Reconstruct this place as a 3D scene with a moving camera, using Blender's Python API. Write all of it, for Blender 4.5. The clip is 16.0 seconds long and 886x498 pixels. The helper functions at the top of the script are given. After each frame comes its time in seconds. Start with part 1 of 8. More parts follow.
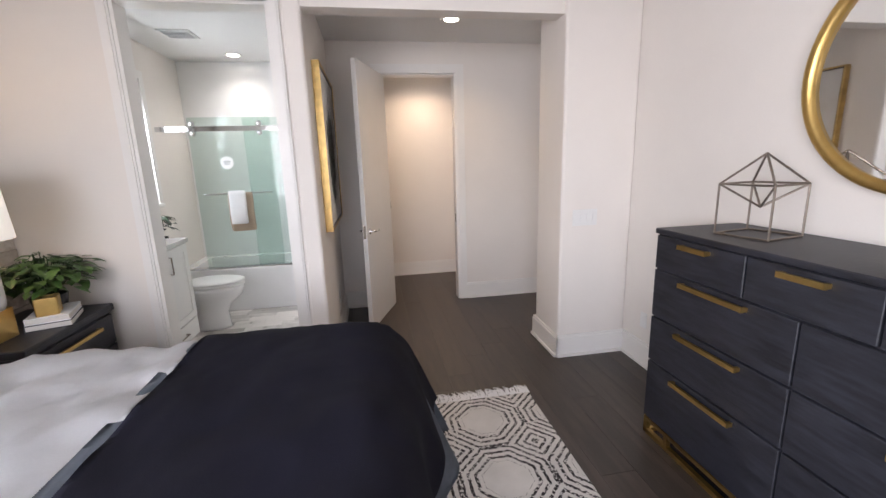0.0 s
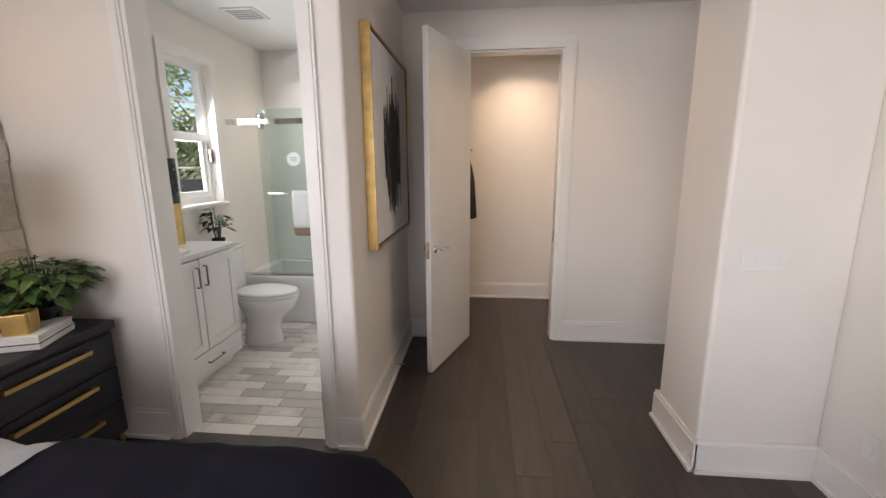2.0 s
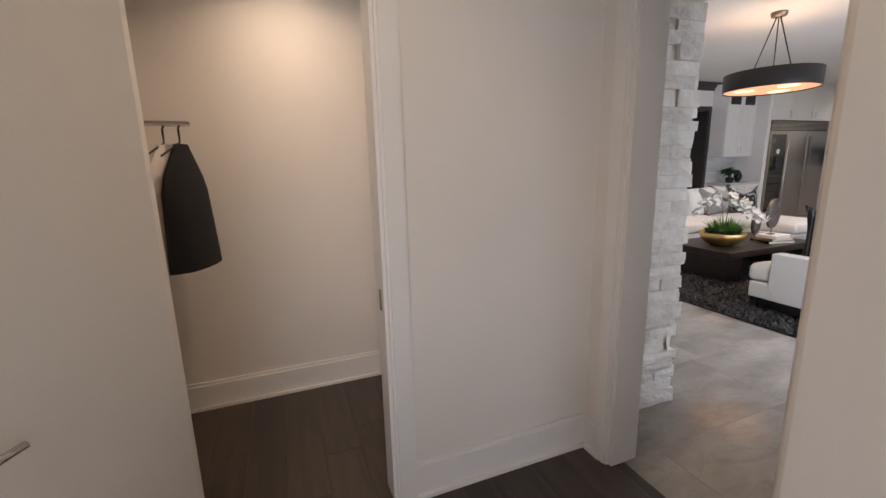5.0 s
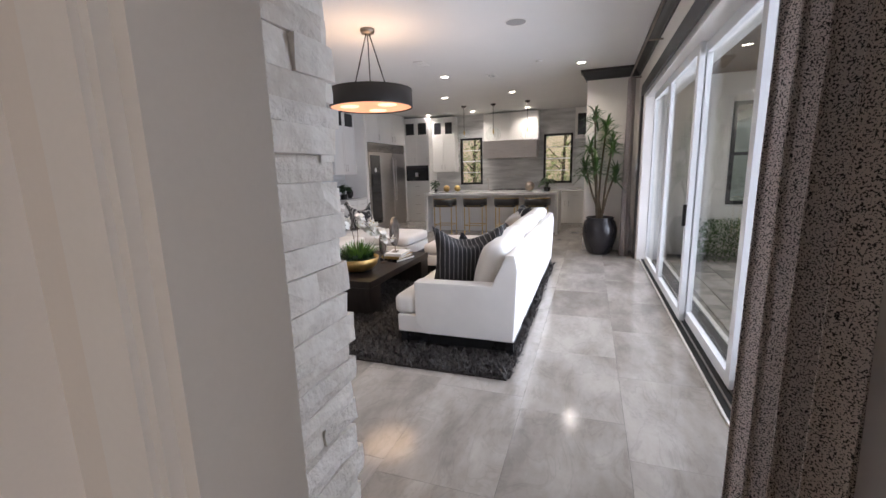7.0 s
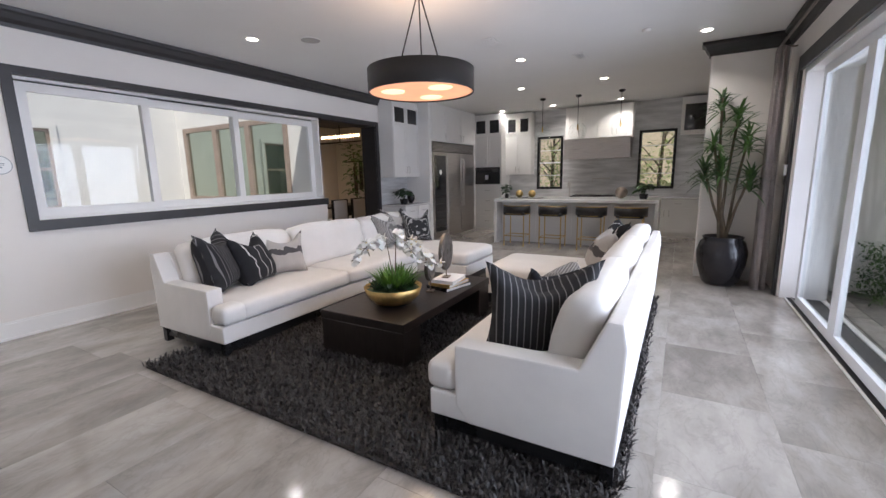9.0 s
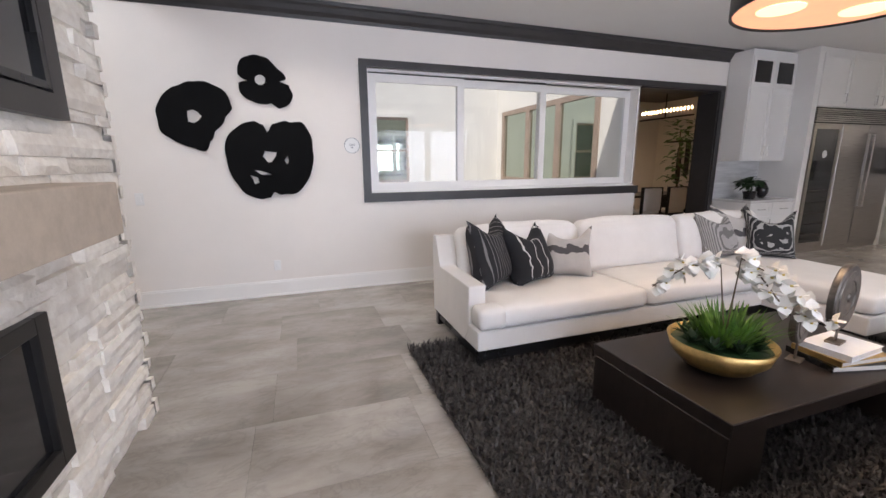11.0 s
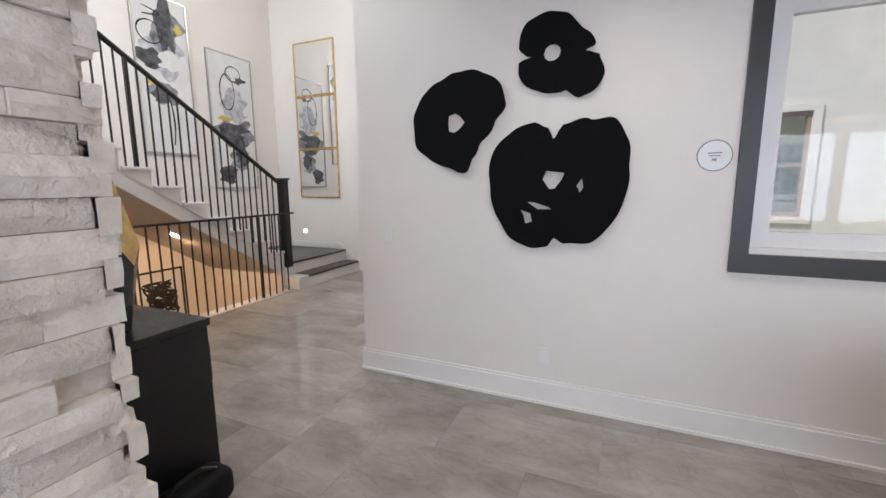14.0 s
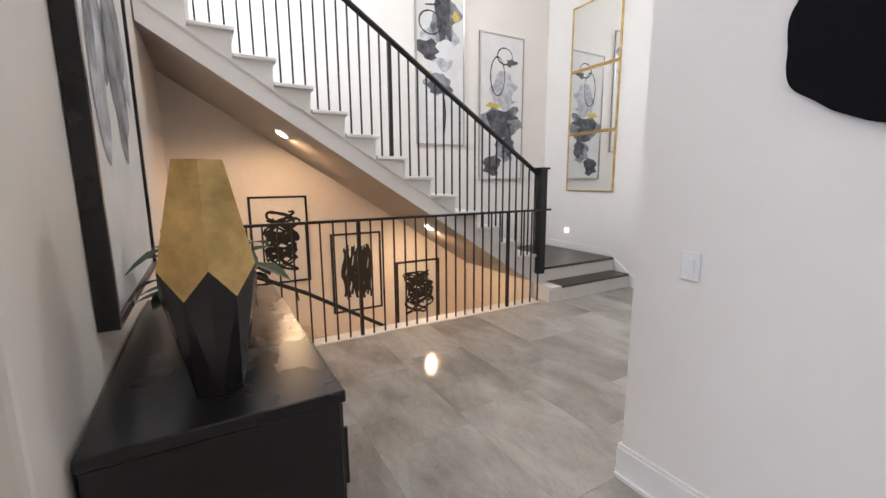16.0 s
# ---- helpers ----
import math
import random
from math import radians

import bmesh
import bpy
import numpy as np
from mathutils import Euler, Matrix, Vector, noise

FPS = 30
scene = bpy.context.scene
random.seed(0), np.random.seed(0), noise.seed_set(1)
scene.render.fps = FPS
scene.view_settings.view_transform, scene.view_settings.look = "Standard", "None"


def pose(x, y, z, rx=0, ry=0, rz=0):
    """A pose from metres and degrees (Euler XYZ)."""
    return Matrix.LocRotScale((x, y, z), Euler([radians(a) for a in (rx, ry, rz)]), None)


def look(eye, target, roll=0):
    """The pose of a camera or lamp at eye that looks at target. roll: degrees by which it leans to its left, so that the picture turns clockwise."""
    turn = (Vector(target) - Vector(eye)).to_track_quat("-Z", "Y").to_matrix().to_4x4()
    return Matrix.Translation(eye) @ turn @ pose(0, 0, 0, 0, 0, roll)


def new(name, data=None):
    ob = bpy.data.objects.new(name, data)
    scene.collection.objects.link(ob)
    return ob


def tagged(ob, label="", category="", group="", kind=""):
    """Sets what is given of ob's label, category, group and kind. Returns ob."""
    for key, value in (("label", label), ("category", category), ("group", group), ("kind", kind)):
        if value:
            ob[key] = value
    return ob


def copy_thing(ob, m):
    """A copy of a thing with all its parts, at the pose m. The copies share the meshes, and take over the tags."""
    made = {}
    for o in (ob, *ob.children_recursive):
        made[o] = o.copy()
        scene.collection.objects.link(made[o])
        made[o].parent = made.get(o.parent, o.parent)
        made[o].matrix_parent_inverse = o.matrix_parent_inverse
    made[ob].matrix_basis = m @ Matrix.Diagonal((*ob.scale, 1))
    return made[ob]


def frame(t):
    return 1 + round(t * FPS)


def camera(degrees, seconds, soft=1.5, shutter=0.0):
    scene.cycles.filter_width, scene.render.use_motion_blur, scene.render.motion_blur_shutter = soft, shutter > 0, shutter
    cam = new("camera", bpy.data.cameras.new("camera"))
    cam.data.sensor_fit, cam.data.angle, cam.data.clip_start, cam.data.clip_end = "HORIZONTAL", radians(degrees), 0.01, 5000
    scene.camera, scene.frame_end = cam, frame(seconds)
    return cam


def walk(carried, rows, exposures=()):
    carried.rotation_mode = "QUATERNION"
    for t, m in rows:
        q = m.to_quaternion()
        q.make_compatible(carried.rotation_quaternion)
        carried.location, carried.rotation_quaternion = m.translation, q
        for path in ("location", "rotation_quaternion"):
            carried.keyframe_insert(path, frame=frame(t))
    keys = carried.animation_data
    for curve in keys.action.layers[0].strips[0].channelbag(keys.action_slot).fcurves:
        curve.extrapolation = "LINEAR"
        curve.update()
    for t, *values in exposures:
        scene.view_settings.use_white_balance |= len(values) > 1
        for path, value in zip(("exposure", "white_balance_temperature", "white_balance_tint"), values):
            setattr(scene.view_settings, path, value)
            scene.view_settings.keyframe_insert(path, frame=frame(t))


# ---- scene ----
cam = camera(94.20, 16.0)
PATH = [
    (0.0, look((0.202, 0.211, 1.508), (0.525, 2.140, 1.090), -1.79)),
    (0.5, look((0.276, 0.388, 1.498), (0.396, 2.346, 1.112), -1.48)),
    (1.0, look((0.359, 0.583, 1.496), (0.326, 2.544, 1.103), -1.27)),
    (1.5, look((0.447, 0.808, 1.498), (0.280, 2.759, 1.094), -0.66)),
    (2.0, look((0.481, 1.088, 1.482), (0.297, 3.040, 1.089), -0.42)),
    (2.5, look((0.506, 1.377, 1.487), (0.392, 3.341, 1.127), -1.44)),
    (3.0, look((0.567, 1.694, 1.462), (0.465, 3.659, 1.107), -1.62)),
    (3.2, look((0.596, 1.800, 1.475), (0.522, 3.760, 1.086), -1.27)),
    (5.3, look((0.832, 3.238, 1.398), (1.794, 4.944, 0.994), -2.24)),
    (5.5, look((0.922, 3.370, 1.387), (2.061, 4.957, 0.956), -2.54)),
    (6.0, look((1.219, 3.597, 1.418), (2.701, 4.879, 1.013), -1.64)),
    (6.5, look((1.547, 3.818, 1.422), (3.289, 4.730, 1.054), -1.19)),
    (7.0, look((1.834, 3.977, 1.442), (3.685, 4.640, 1.076), -1.62)),
    (7.5, look((2.174, 4.054, 1.449), (4.040, 4.699, 1.130), -1.67)),
    (8.0, look((2.490, 4.120, 1.444), (4.356, 4.773, 1.137), -0.91)),
    (8.2, look((2.609, 4.163, 1.460), (4.462, 4.849, 1.149), -1.00)),
    (10.3, look((3.477, 4.668, 1.441), (4.614, 6.269, 1.064), -1.45)),
    (10.5, look((3.557, 4.757, 1.420), (4.574, 6.439, 1.050), -1.57)),
    (11.0, look((3.730, 4.990, 1.442), (4.375, 6.839, 1.036), -0.37)),
    (11.5, look((3.844, 5.320, 1.451), (4.292, 7.228, 1.053), -0.22)),
    (12.0, look((3.921, 5.681, 1.439), (4.227, 7.625, 1.086), -1.00)),
    (12.5, look((4.016, 6.015, 1.469), (4.040, 7.986, 1.130), -0.12)),
    (13.0, look((4.008, 6.402, 1.455), (3.818, 8.368, 1.140), 0.13)),
    (13.5, look((3.952, 6.755, 1.467), (3.552, 8.688, 1.144), -1.08)),
    (14.0, look((3.891, 7.098, 1.498), (3.103, 8.910, 1.191), -0.41)),
    (14.5, look((3.737, 7.423, 1.472), (2.630, 9.062, 1.174), -0.25)),
    (15.0, look((3.538, 7.679, 1.474), (2.152, 9.090, 1.177), -1.42)),
    (15.5, look((3.359, 7.931, 1.464), (1.741, 9.066, 1.156), -0.96)),
    (16.0, look((3.174, 8.127, 1.467), (1.462, 9.108, 1.139), -0.43)),
]
walk(cam, PATH, [(0.0, 0.62, 6400, 13), (1.5, 0.52, 6700, 12), (3.2, 0.34, 6800, 12), (5.4, 0.05, 6600, 12), (7.2, 0.10, 6400, 13), (8.2, -0.10, 6050, 11), (10.4, 0.10, 6500, 14),
                 (12.0, 0.02, 6500, 12), (13.5, -0.14, 6350, 11), (14.5, -0.03, 6350, 11), (16.0, 0.10, 6250, 11)])
K = 0.955  # metres to one unit of the plan


# ---- light ----
world = bpy.data.worlds.new("sky")
scene.world = world
world.use_nodes = True
sky = world.node_tree.nodes.new("ShaderNodeTexSky")
sky.sky_type, sky.sun_disc = "NISHITA", False
sky.sun_elevation, sky.sun_rotation = radians(59), radians(234)
world.node_tree.links.new(sky.outputs[0], world.node_tree.nodes["Background"].inputs[0])
world.node_tree.nodes["Background"].inputs[1].default_value = 0.15
sun = new("sun", bpy.data.lights.new("sun", "SUN"))
sun.data.energy, sun.data.angle, sun.data.color = 4.2, radians(0.5), (1, 0.95, 0.88)
sun.matrix_world = look((0, 0, 0), (0.42, 0.30, -0.86))


def lamp(name, x, y, z, target, watts, sx, sy, colour, shape="RECTANGLE", spread=180):
    """An area lamp in an opening or in a fitting."""
    data = bpy.data.lights.new(name, "AREA")
    data.shape, data.size, data.size_y, data.energy, data.color = shape, sx * K, sy * K, watts, colour
    data.spread = radians(spread)
    ob = new(name, data)
    ob.matrix_world = look((x * K, y * K, z * K), [c * K for c in target])
    return ob


DAY, WARM, CAN = (0.86, 0.93, 1.0), (1.0, 0.72, 0.45), (1.0, 0.93, 0.84)
lamp("bedroom_window_light", -0.75, -1.7, 1.75, (0.75, 1.3, 0.55), 36, 2.4, 1.5, (0.93, 0.93, 1.0), spread=125)
# Unseen opening assumed beside the bed, placed to steer daylight onto the dresser
lamp("bed_side_window_light", -2.10, -0.85, 1.6, (1.4, 0.95, 0.7), 42, 1.4, 1.55, (0.95, 0.95, 1.0), spread=150)
lamp("sliding_door_daylight", 6.1, 2.97, 1.40, (6.1, 4.0, 1.30), 172, 6.1, 2.4, (0.78, 0.84, 1.0), spread=121)
lamp("bath_window_light", -2.02, 4.5, 1.85, (0, 4.5, 1.0), 15, 0.5, 1.05, DAY)
# Added fill in an unseen opening above the hall door; no known window there
lamp("hall_window_light", 0.475, 13.78, 5.12, (0.9, 8.2, 1.6), 42, 0.9, 1.2, (1.0, 0.95, 0.88))
lamp("stair_window_light", -0.6, 8.02, 4.6, (-0.6, 12, 2.2), 150, 2.2, 1.3, DAY)


# ---- materials ----
def mat(name, col, rough=0.5, metal=0.0, var=0.06, scale=3.0, bump=0.0, bscale=120.0, col2=None, rnd=0.0,
        stretch=(1, 1, 1), spec=0.5, detail=4.0, emit=0.0, rvar=0.08, dist=0.002, vein=0.0):
    """A surface: colour with broad and fine variation, roughness that follows it and fine relief."""
    m = bpy.data.materials.new(name)
    m.use_nodes = True
    nt = m.node_tree
    bsdf = nt.nodes["Principled BSDF"]

    def node(kind, **values):
        n = nt.nodes.new(kind)
        for key, value in values.items():
            n.inputs[key].default_value = value
        return n

    tc = node("ShaderNodeTexCoord")
    mp = node("ShaderNodeMapping", Scale=stretch)
    nt.links.new(tc.outputs["Object"], mp.inputs["Vector"])
    if rnd:
        own = node("ShaderNodeObjectInfo")
        shift = node("ShaderNodeCombineXYZ")
        for axis, far in (("X", 31.0), ("Y", 57.0), ("Z", 13.0)):
            nt.links.new(op(nt, "MULTIPLY", own.outputs["Random"], far), shift.inputs[axis])
        nt.links.new(shift.outputs[0], mp.inputs["Location"])
    broad = node("ShaderNodeTexNoise", Scale=scale, Detail=detail, Roughness=0.6)
    nt.links.new(mp.outputs[0], broad.inputs["Vector"])
    fine = node("ShaderNodeTexNoise", Scale=bscale, Detail=3.0, Roughness=0.6)
    nt.links.new(mp.outputs[0], fine.inputs["Vector"])
    col2 = col2 or tuple(c * (1 - 2.2 * var) for c in col)
    ramp = node("ShaderNodeValToRGB")
    ramp.color_ramp.elements[0].position, ramp.color_ramp.elements[1].position = 0.32, 0.68
    ramp.color_ramp.elements[0].color, ramp.color_ramp.elements[1].color = (*col2, 1), (*[min(1, c * (1 + var)) for c in col], 1)
    last = broad.outputs["Fac"]
    if rnd:
        info = node("ShaderNodeObjectInfo")
        mix = node("ShaderNodeMath")
        mix.operation = "MULTIPLY_ADD"
        nt.links.new(info.outputs["Random"], mix.inputs[0])
        mix.inputs[1].default_value = rnd
        nt.links.new(last, mix.inputs[2])
        sub = node("ShaderNodeMath")
        sub.operation = "SUBTRACT"
        nt.links.new(mix.outputs[0], sub.inputs[0])
        sub.inputs[1].default_value = rnd / 2
        last = sub.outputs[0]
    nt.links.new(last, ramp.inputs["Fac"])
    soft = node("ShaderNodeMix")
    soft.data_type, soft.blend_type = "RGBA", "MULTIPLY"
    soft.inputs[0].default_value = min(1.0, 2 * var + 0.1)
    nt.links.new(ramp.outputs[0], soft.inputs[6])
    grey = node("ShaderNodeMapRange")
    grey.inputs["To Min"].default_value, grey.inputs["To Max"].default_value = 0.75, 1.15
    nt.links.new(fine.outputs["Fac"], grey.inputs["Value"])
    nt.links.new(grey.outputs[0], soft.inputs[7])
    colour = soft.outputs[2]
    if vein:
        cloud = node("ShaderNodeTexNoise", Scale=scale * 1.3, Detail=9.0, Roughness=0.62, Distortion=1.6)
        nt.links.new(mp.outputs[0], cloud.inputs["Vector"])
        line = op(nt, "ABSOLUTE", op(nt, "SUBTRACT", cloud.outputs["Fac"], 0.5))
        thin = node("ShaderNodeMapRange", **{"From Min": 0.0, "From Max": 0.035, "To Min": 1 - vein, "To Max": 1.0})
        nt.links.new(line, thin.inputs["Value"])
        streak = node("ShaderNodeMix")
        streak.data_type, streak.blend_type = "RGBA", "MULTIPLY"
        streak.inputs[0].default_value = 1.0
        nt.links.new(colour, streak.inputs[6])
        nt.links.new(thin.outputs[0], streak.inputs[7])
        colour = streak.outputs[2]
    nt.links.new(colour, bsdf.inputs["Base Color"])
    rr = node("ShaderNodeMapRange")
    rr.inputs["To Min"].default_value, rr.inputs["To Max"].default_value = max(0.02, rough - rvar), min(1, rough + rvar)
    nt.links.new(broad.outputs["Fac"], rr.inputs["Value"])
    nt.links.new(rr.outputs[0], bsdf.inputs["Roughness"])
    bsdf.inputs["Metallic"].default_value = metal
    bsdf.inputs["Specular IOR Level"].default_value = spec
    if bump:
        b = node("ShaderNodeBump", Strength=bump, Distance=dist)
        nt.links.new(fine.outputs["Fac"], b.inputs["Height"])
        nt.links.new(b.outputs[0], bsdf.inputs["Normal"])
    if emit:
        bsdf.inputs["Emission Color"].default_value = (*col, 1)
        bsdf.inputs["Emission Strength"].default_value = emit
    return m


def glass_mat(name, tint, rough=0.0):
    """Thin clear sheet: mostly lets light through, mirrors at a slant."""
    m = bpy.data.materials.new(name)
    m.use_nodes = True
    nt = m.node_tree
    nt.nodes.remove(nt.nodes["Principled BSDF"])
    out = nt.nodes["Material Output"]
    clear, gloss, mix, fres = (nt.nodes.new("ShaderNode" + k) for k in ("BsdfTransparent", "BsdfGlossy", "MixShader", "LayerWeight"))
    clear.inputs[0].default_value, gloss.inputs["Roughness"].default_value = (*tint, 1), rough
    slant = op(nt, "MULTIPLY_ADD", op(nt, "POWER", fres.outputs["Facing"], 5.0), 0.40, 0.025)
    nt.links.new(slant, mix.inputs[0])
    nt.links.new(clear.outputs[0], mix.inputs[1])
    nt.links.new(gloss.outputs[0], mix.inputs[2])
    nt.links.new(mix.outputs[0], out.inputs[0])
    return m


def pattern_mat(name, base, ink, rough, build):
    """Cloth with a woven figure: build(nt, vector) returns the socket that is 1 where the ink lies."""
    m = mat(name, base, rough, var=0.05, scale=5, bump=0.5, bscale=260)
    nt = m.node_tree
    bsdf = nt.nodes["Principled BSDF"]
    old = bsdf.inputs["Base Color"].links[0].from_socket
    tc = nt.nodes.new("ShaderNodeTexCoord")
    fac = build(nt, tc.outputs["Object"])
    mix = nt.nodes.new("ShaderNodeMix")
    mix.data_type = "RGBA"
    nt.links.new(fac, mix.inputs[0])
    nt.links.new(old, mix.inputs[6])
    mix.inputs[7].default_value = (*ink, 1)
    nt.links.new(mix.outputs[2], bsdf.inputs["Base Color"])
    return m


def op(nt, kind, a, b=None, c=None):
    n = nt.nodes.new("ShaderNodeMath")
    n.operation = kind
    for i, v in enumerate((a, b, c)):
        if v is None:
            continue
        if isinstance(v, (int, float)):
            n.inputs[i].default_value = v
        else:
            nt.links.new(v, n.inputs[i])
    return n.outputs[0]


def axes_of(nt, vector):
    n = nt.nodes.new("ShaderNodeSeparateXYZ")
    nt.links.new(vector, n.inputs[0])
    return n.outputs


def wobble(nt, vector, scale):
    n = nt.nodes.new("ShaderNodeTexNoise")
    n.inputs["Scale"].default_value = scale
    nt.links.new(vector, n.inputs["Vector"])
    return n.outputs["Fac"]


def stripes(step, share, shake=0.0, axis=0):
    def build(nt, vector):
        x = axes_of(nt, vector)[axis]
        if shake:
            x = op(nt, "MULTIPLY_ADD", wobble(nt, vector, 9), shake, x)
        return op(nt, "LESS_THAN", op(nt, "FRACT", op(nt, "DIVIDE", x, step)), share)
    return build


def octagons(nt, vector):
    """Rings of octagons in square cells, broken like woven stitches."""
    x, y, _ = axes_of(nt, vector)
    cell = 0.46
    u = op(nt, "ABSOLUTE", op(nt, "SUBTRACT", op(nt, "FRACT", op(nt, "DIVIDE", x, cell)), 0.5))
    v = op(nt, "ABSOLUTE", op(nt, "SUBTRACT", op(nt, "FRACT", op(nt, "DIVIDE", y, cell)), 0.5))
    far = op(nt, "MAXIMUM", op(nt, "MAXIMUM", u, v), op(nt, "MULTIPLY", op(nt, "ADD", u, v), 0.74))
    far = op(nt, "MULTIPLY_ADD", wobble(nt, vector, 45), 0.035, far)
    ring = op(nt, "LESS_THAN", op(nt, "FRACT", op(nt, "MULTIPLY", far, 12.5)), 0.42)
    edge = op(nt, "GREATER_THAN", far, 0.27)
    stitch = op(nt, "GREATER_THAN", wobble(nt, vector, 75), 0.44)
    return op(nt, "MULTIPLY", op(nt, "MULTIPLY", ring, edge), stitch)


def leopard(nt, vector):
    return op(nt, "GREATER_THAN", wobble(nt, vector, 250), 0.45)


PAINT = mat("wall_paint", (0.815, 0.765, 0.715), 0.6, var=0.015, scale=1.2, bump=0.10, bscale=180)
CEIL = mat("ceiling_paint", (0.80, 0.79, 0.775), 0.75, var=0.012, scale=1.0, bump=0.08, bscale=160)
TRIM = mat("white_trim", (0.83, 0.805, 0.775), 0.35, var=0.015, scale=2, bump=0.03)
VINYL = mat("white_vinyl", (0.70, 0.70, 0.70), 0.4, var=0.015, scale=2)
DARK = mat("dark_trim", (0.040, 0.037, 0.038), 0.42, var=0.10, scale=4, bump=0.06)
OAK = mat("dark_oak", (0.060, 0.045, 0.037), 0.38, var=0.16, scale=2.6, bump=0.22, bscale=70, rnd=0.26, stretch=(9, 1, 1), col2=(0.036, 0.028, 0.024))
MARBLE = mat("marble_tile", (0.415, 0.380, 0.345), 0.11, var=0.07, scale=2.1, bump=0.03, bscale=40, rnd=0.17, stretch=(0.8, 1.6, 1), col2=(0.25, 0.222, 0.197), detail=12, rvar=0.06, vein=0.11)
GROUT = mat("grout", (0.40, 0.38, 0.355), 0.8, var=0.08, scale=20, bump=0.2)
BATHTILE = mat("bath_tile", (0.78, 0.74, 0.70), 0.3, var=0.06, scale=6, rnd=0.9, col2=(0.52, 0.485, 0.45), bump=0.05)
LEDGEROUGH = mat("chiselled_ledger_stone", (0.87, 0.83, 0.775), 0.85, var=0.06, scale=9, bump=0.8, bscale=42, rnd=0.30, col2=(0.74, 0.685, 0.61), dist=0.014)
LEDGE = mat("ledger_stone", (0.89, 0.85, 0.785), 0.78, var=0.06, scale=13, bump=0.75, bscale=24, rnd=0.30, col2=(0.76, 0.70, 0.625), dist=0.014)
ACCENT = mat("accent_stone", (0.62, 0.56, 0.49), 0.8, var=0.08, scale=9, bump=0.9, bscale=40, rnd=0.5, col2=(0.45, 0.39, 0.33), dist=0.012)
MANTEL = mat("mantel_stone", (0.50, 0.42, 0.34), 0.7, var=0.06, scale=14, bump=0.25, bscale=90)
BLACKWOOD = mat("black_stained_wood", (0.024, 0.025, 0.034), 0.44, var=0.28, scale=3.2, bump=0.5, bscale=55, stretch=(1, 1.6, 13), col2=(0.007, 0.007, 0.010), detail=8)
CONSOLEWOOD = mat("black_oak", (0.010, 0.0095, 0.0105), 0.42, var=0.2, scale=3, bump=0.35, bscale=55, stretch=(1, 2, 12))
DARKWOOD = mat("espresso_wood", (0.021, 0.015, 0.013), 0.33, var=0.22, scale=3, bump=0.12, bscale=60, stretch=(1, 9, 3))
BRASS = mat("brushed_brass", (0.62, 0.42, 0.15), 0.34, 1.0, var=0.06, scale=12, bump=0.06, bscale=220)
GOLD = mat("gold_leaf", (0.72, 0.50, 0.20), 0.38, 1.0, var=0.14, scale=11, bump=0.3, bscale=70)
CHROME = mat("polished_chrome", (0.72, 0.72, 0.73), 0.10, 1.0, var=0.02, rvar=0.03)
STEEL = mat("brushed_steel", (0.50, 0.47, 0.45), 0.30, 1.0, var=0.06, scale=3, stretch=(1, 1, 30), bump=0.04)
BRONZE = mat("aged_metal", (0.30, 0.25, 0.21), 0.4, 0.9, var=0.1, scale=20)
AGEDDISC = mat("aged_grey_metal", (0.17, 0.15, 0.135), 0.5, 0.7, var=0.25, scale=16, bump=0.5, bscale=60)
IRON = mat("black_iron", (0.020, 0.018, 0.017), 0.42, 0.2, var=0.1, scale=10, bump=0.05)
BLACK = mat("black_lacquer", (0.012, 0.012, 0.013), 0.28, var=0.1)
MATTBLACK = mat("matt_black_paint", (0.004, 0.004, 0.0045), 0.85, spec=0.15, var=0.15, scale=8, bump=0.35, bscale=60)
NAVY = mat("navy_throw", (0.011, 0.011, 0.027), 0.9, var=0.15, scale=4, bump=0.5, bscale=300)
GREYKNIT = mat("grey_blue_blanket", (0.22, 0.25, 0.30), 0.95, var=0.12, scale=8, bump=0.6, bscale=200)
LINEN = mat("white_bedding", (0.86, 0.86, 0.87), 0.85, var=0.03, scale=4, bump=0.25, bscale=160)
SOFA = mat("white_upholstery", (0.76, 0.73, 0.70), 0.88, var=0.025, scale=3, bump=0.45, bscale=420)
SHAG = mat("shag_pile", (0.062, 0.054, 0.052), 0.55, var=0.4, scale=46, col2=(0.003, 0.0025, 0.0025), rnd=0.0)
PORCELAIN = mat("porcelain", (0.84, 0.83, 0.82), 0.08, var=0.01, rvar=0.03)
CABINET = mat("white_cabinet", (0.80, 0.785, 0.765), 0.32, var=0.015, scale=2, bump=0.02)
QUARTZ = mat("white_quartz", (0.74, 0.725, 0.71), 0.14, var=0.03, scale=2.2, col2=(0.60, 0.585, 0.57), detail=10, rvar=0.04)
SPLASH = mat("veined_marble", (0.70, 0.70, 0.70), 0.2, var=0.03, scale=1.6, col2=(0.46, 0.46, 0.465), detail=10, stretch=(1, 1, 7))
LEATHER = mat("black_leather", (0.016, 0.014, 0.014), 0.3, var=0.1, scale=20, bump=0.2, bscale=180)
LEAF = mat("green_leaf", (0.075, 0.145, 0.032), 0.42, var=0.35, scale=9, rnd=0.2, col2=(0.022, 0.055, 0.014))
# Sunlight is put into this colour: far lighter than real foliage
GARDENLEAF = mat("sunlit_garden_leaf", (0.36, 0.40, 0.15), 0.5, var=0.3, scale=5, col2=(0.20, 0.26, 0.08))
FRESHLEAF = mat("fresh_green_leaf", (0.12, 0.24, 0.035), 0.45, var=0.35, scale=16, col2=(0.030, 0.085, 0.016))
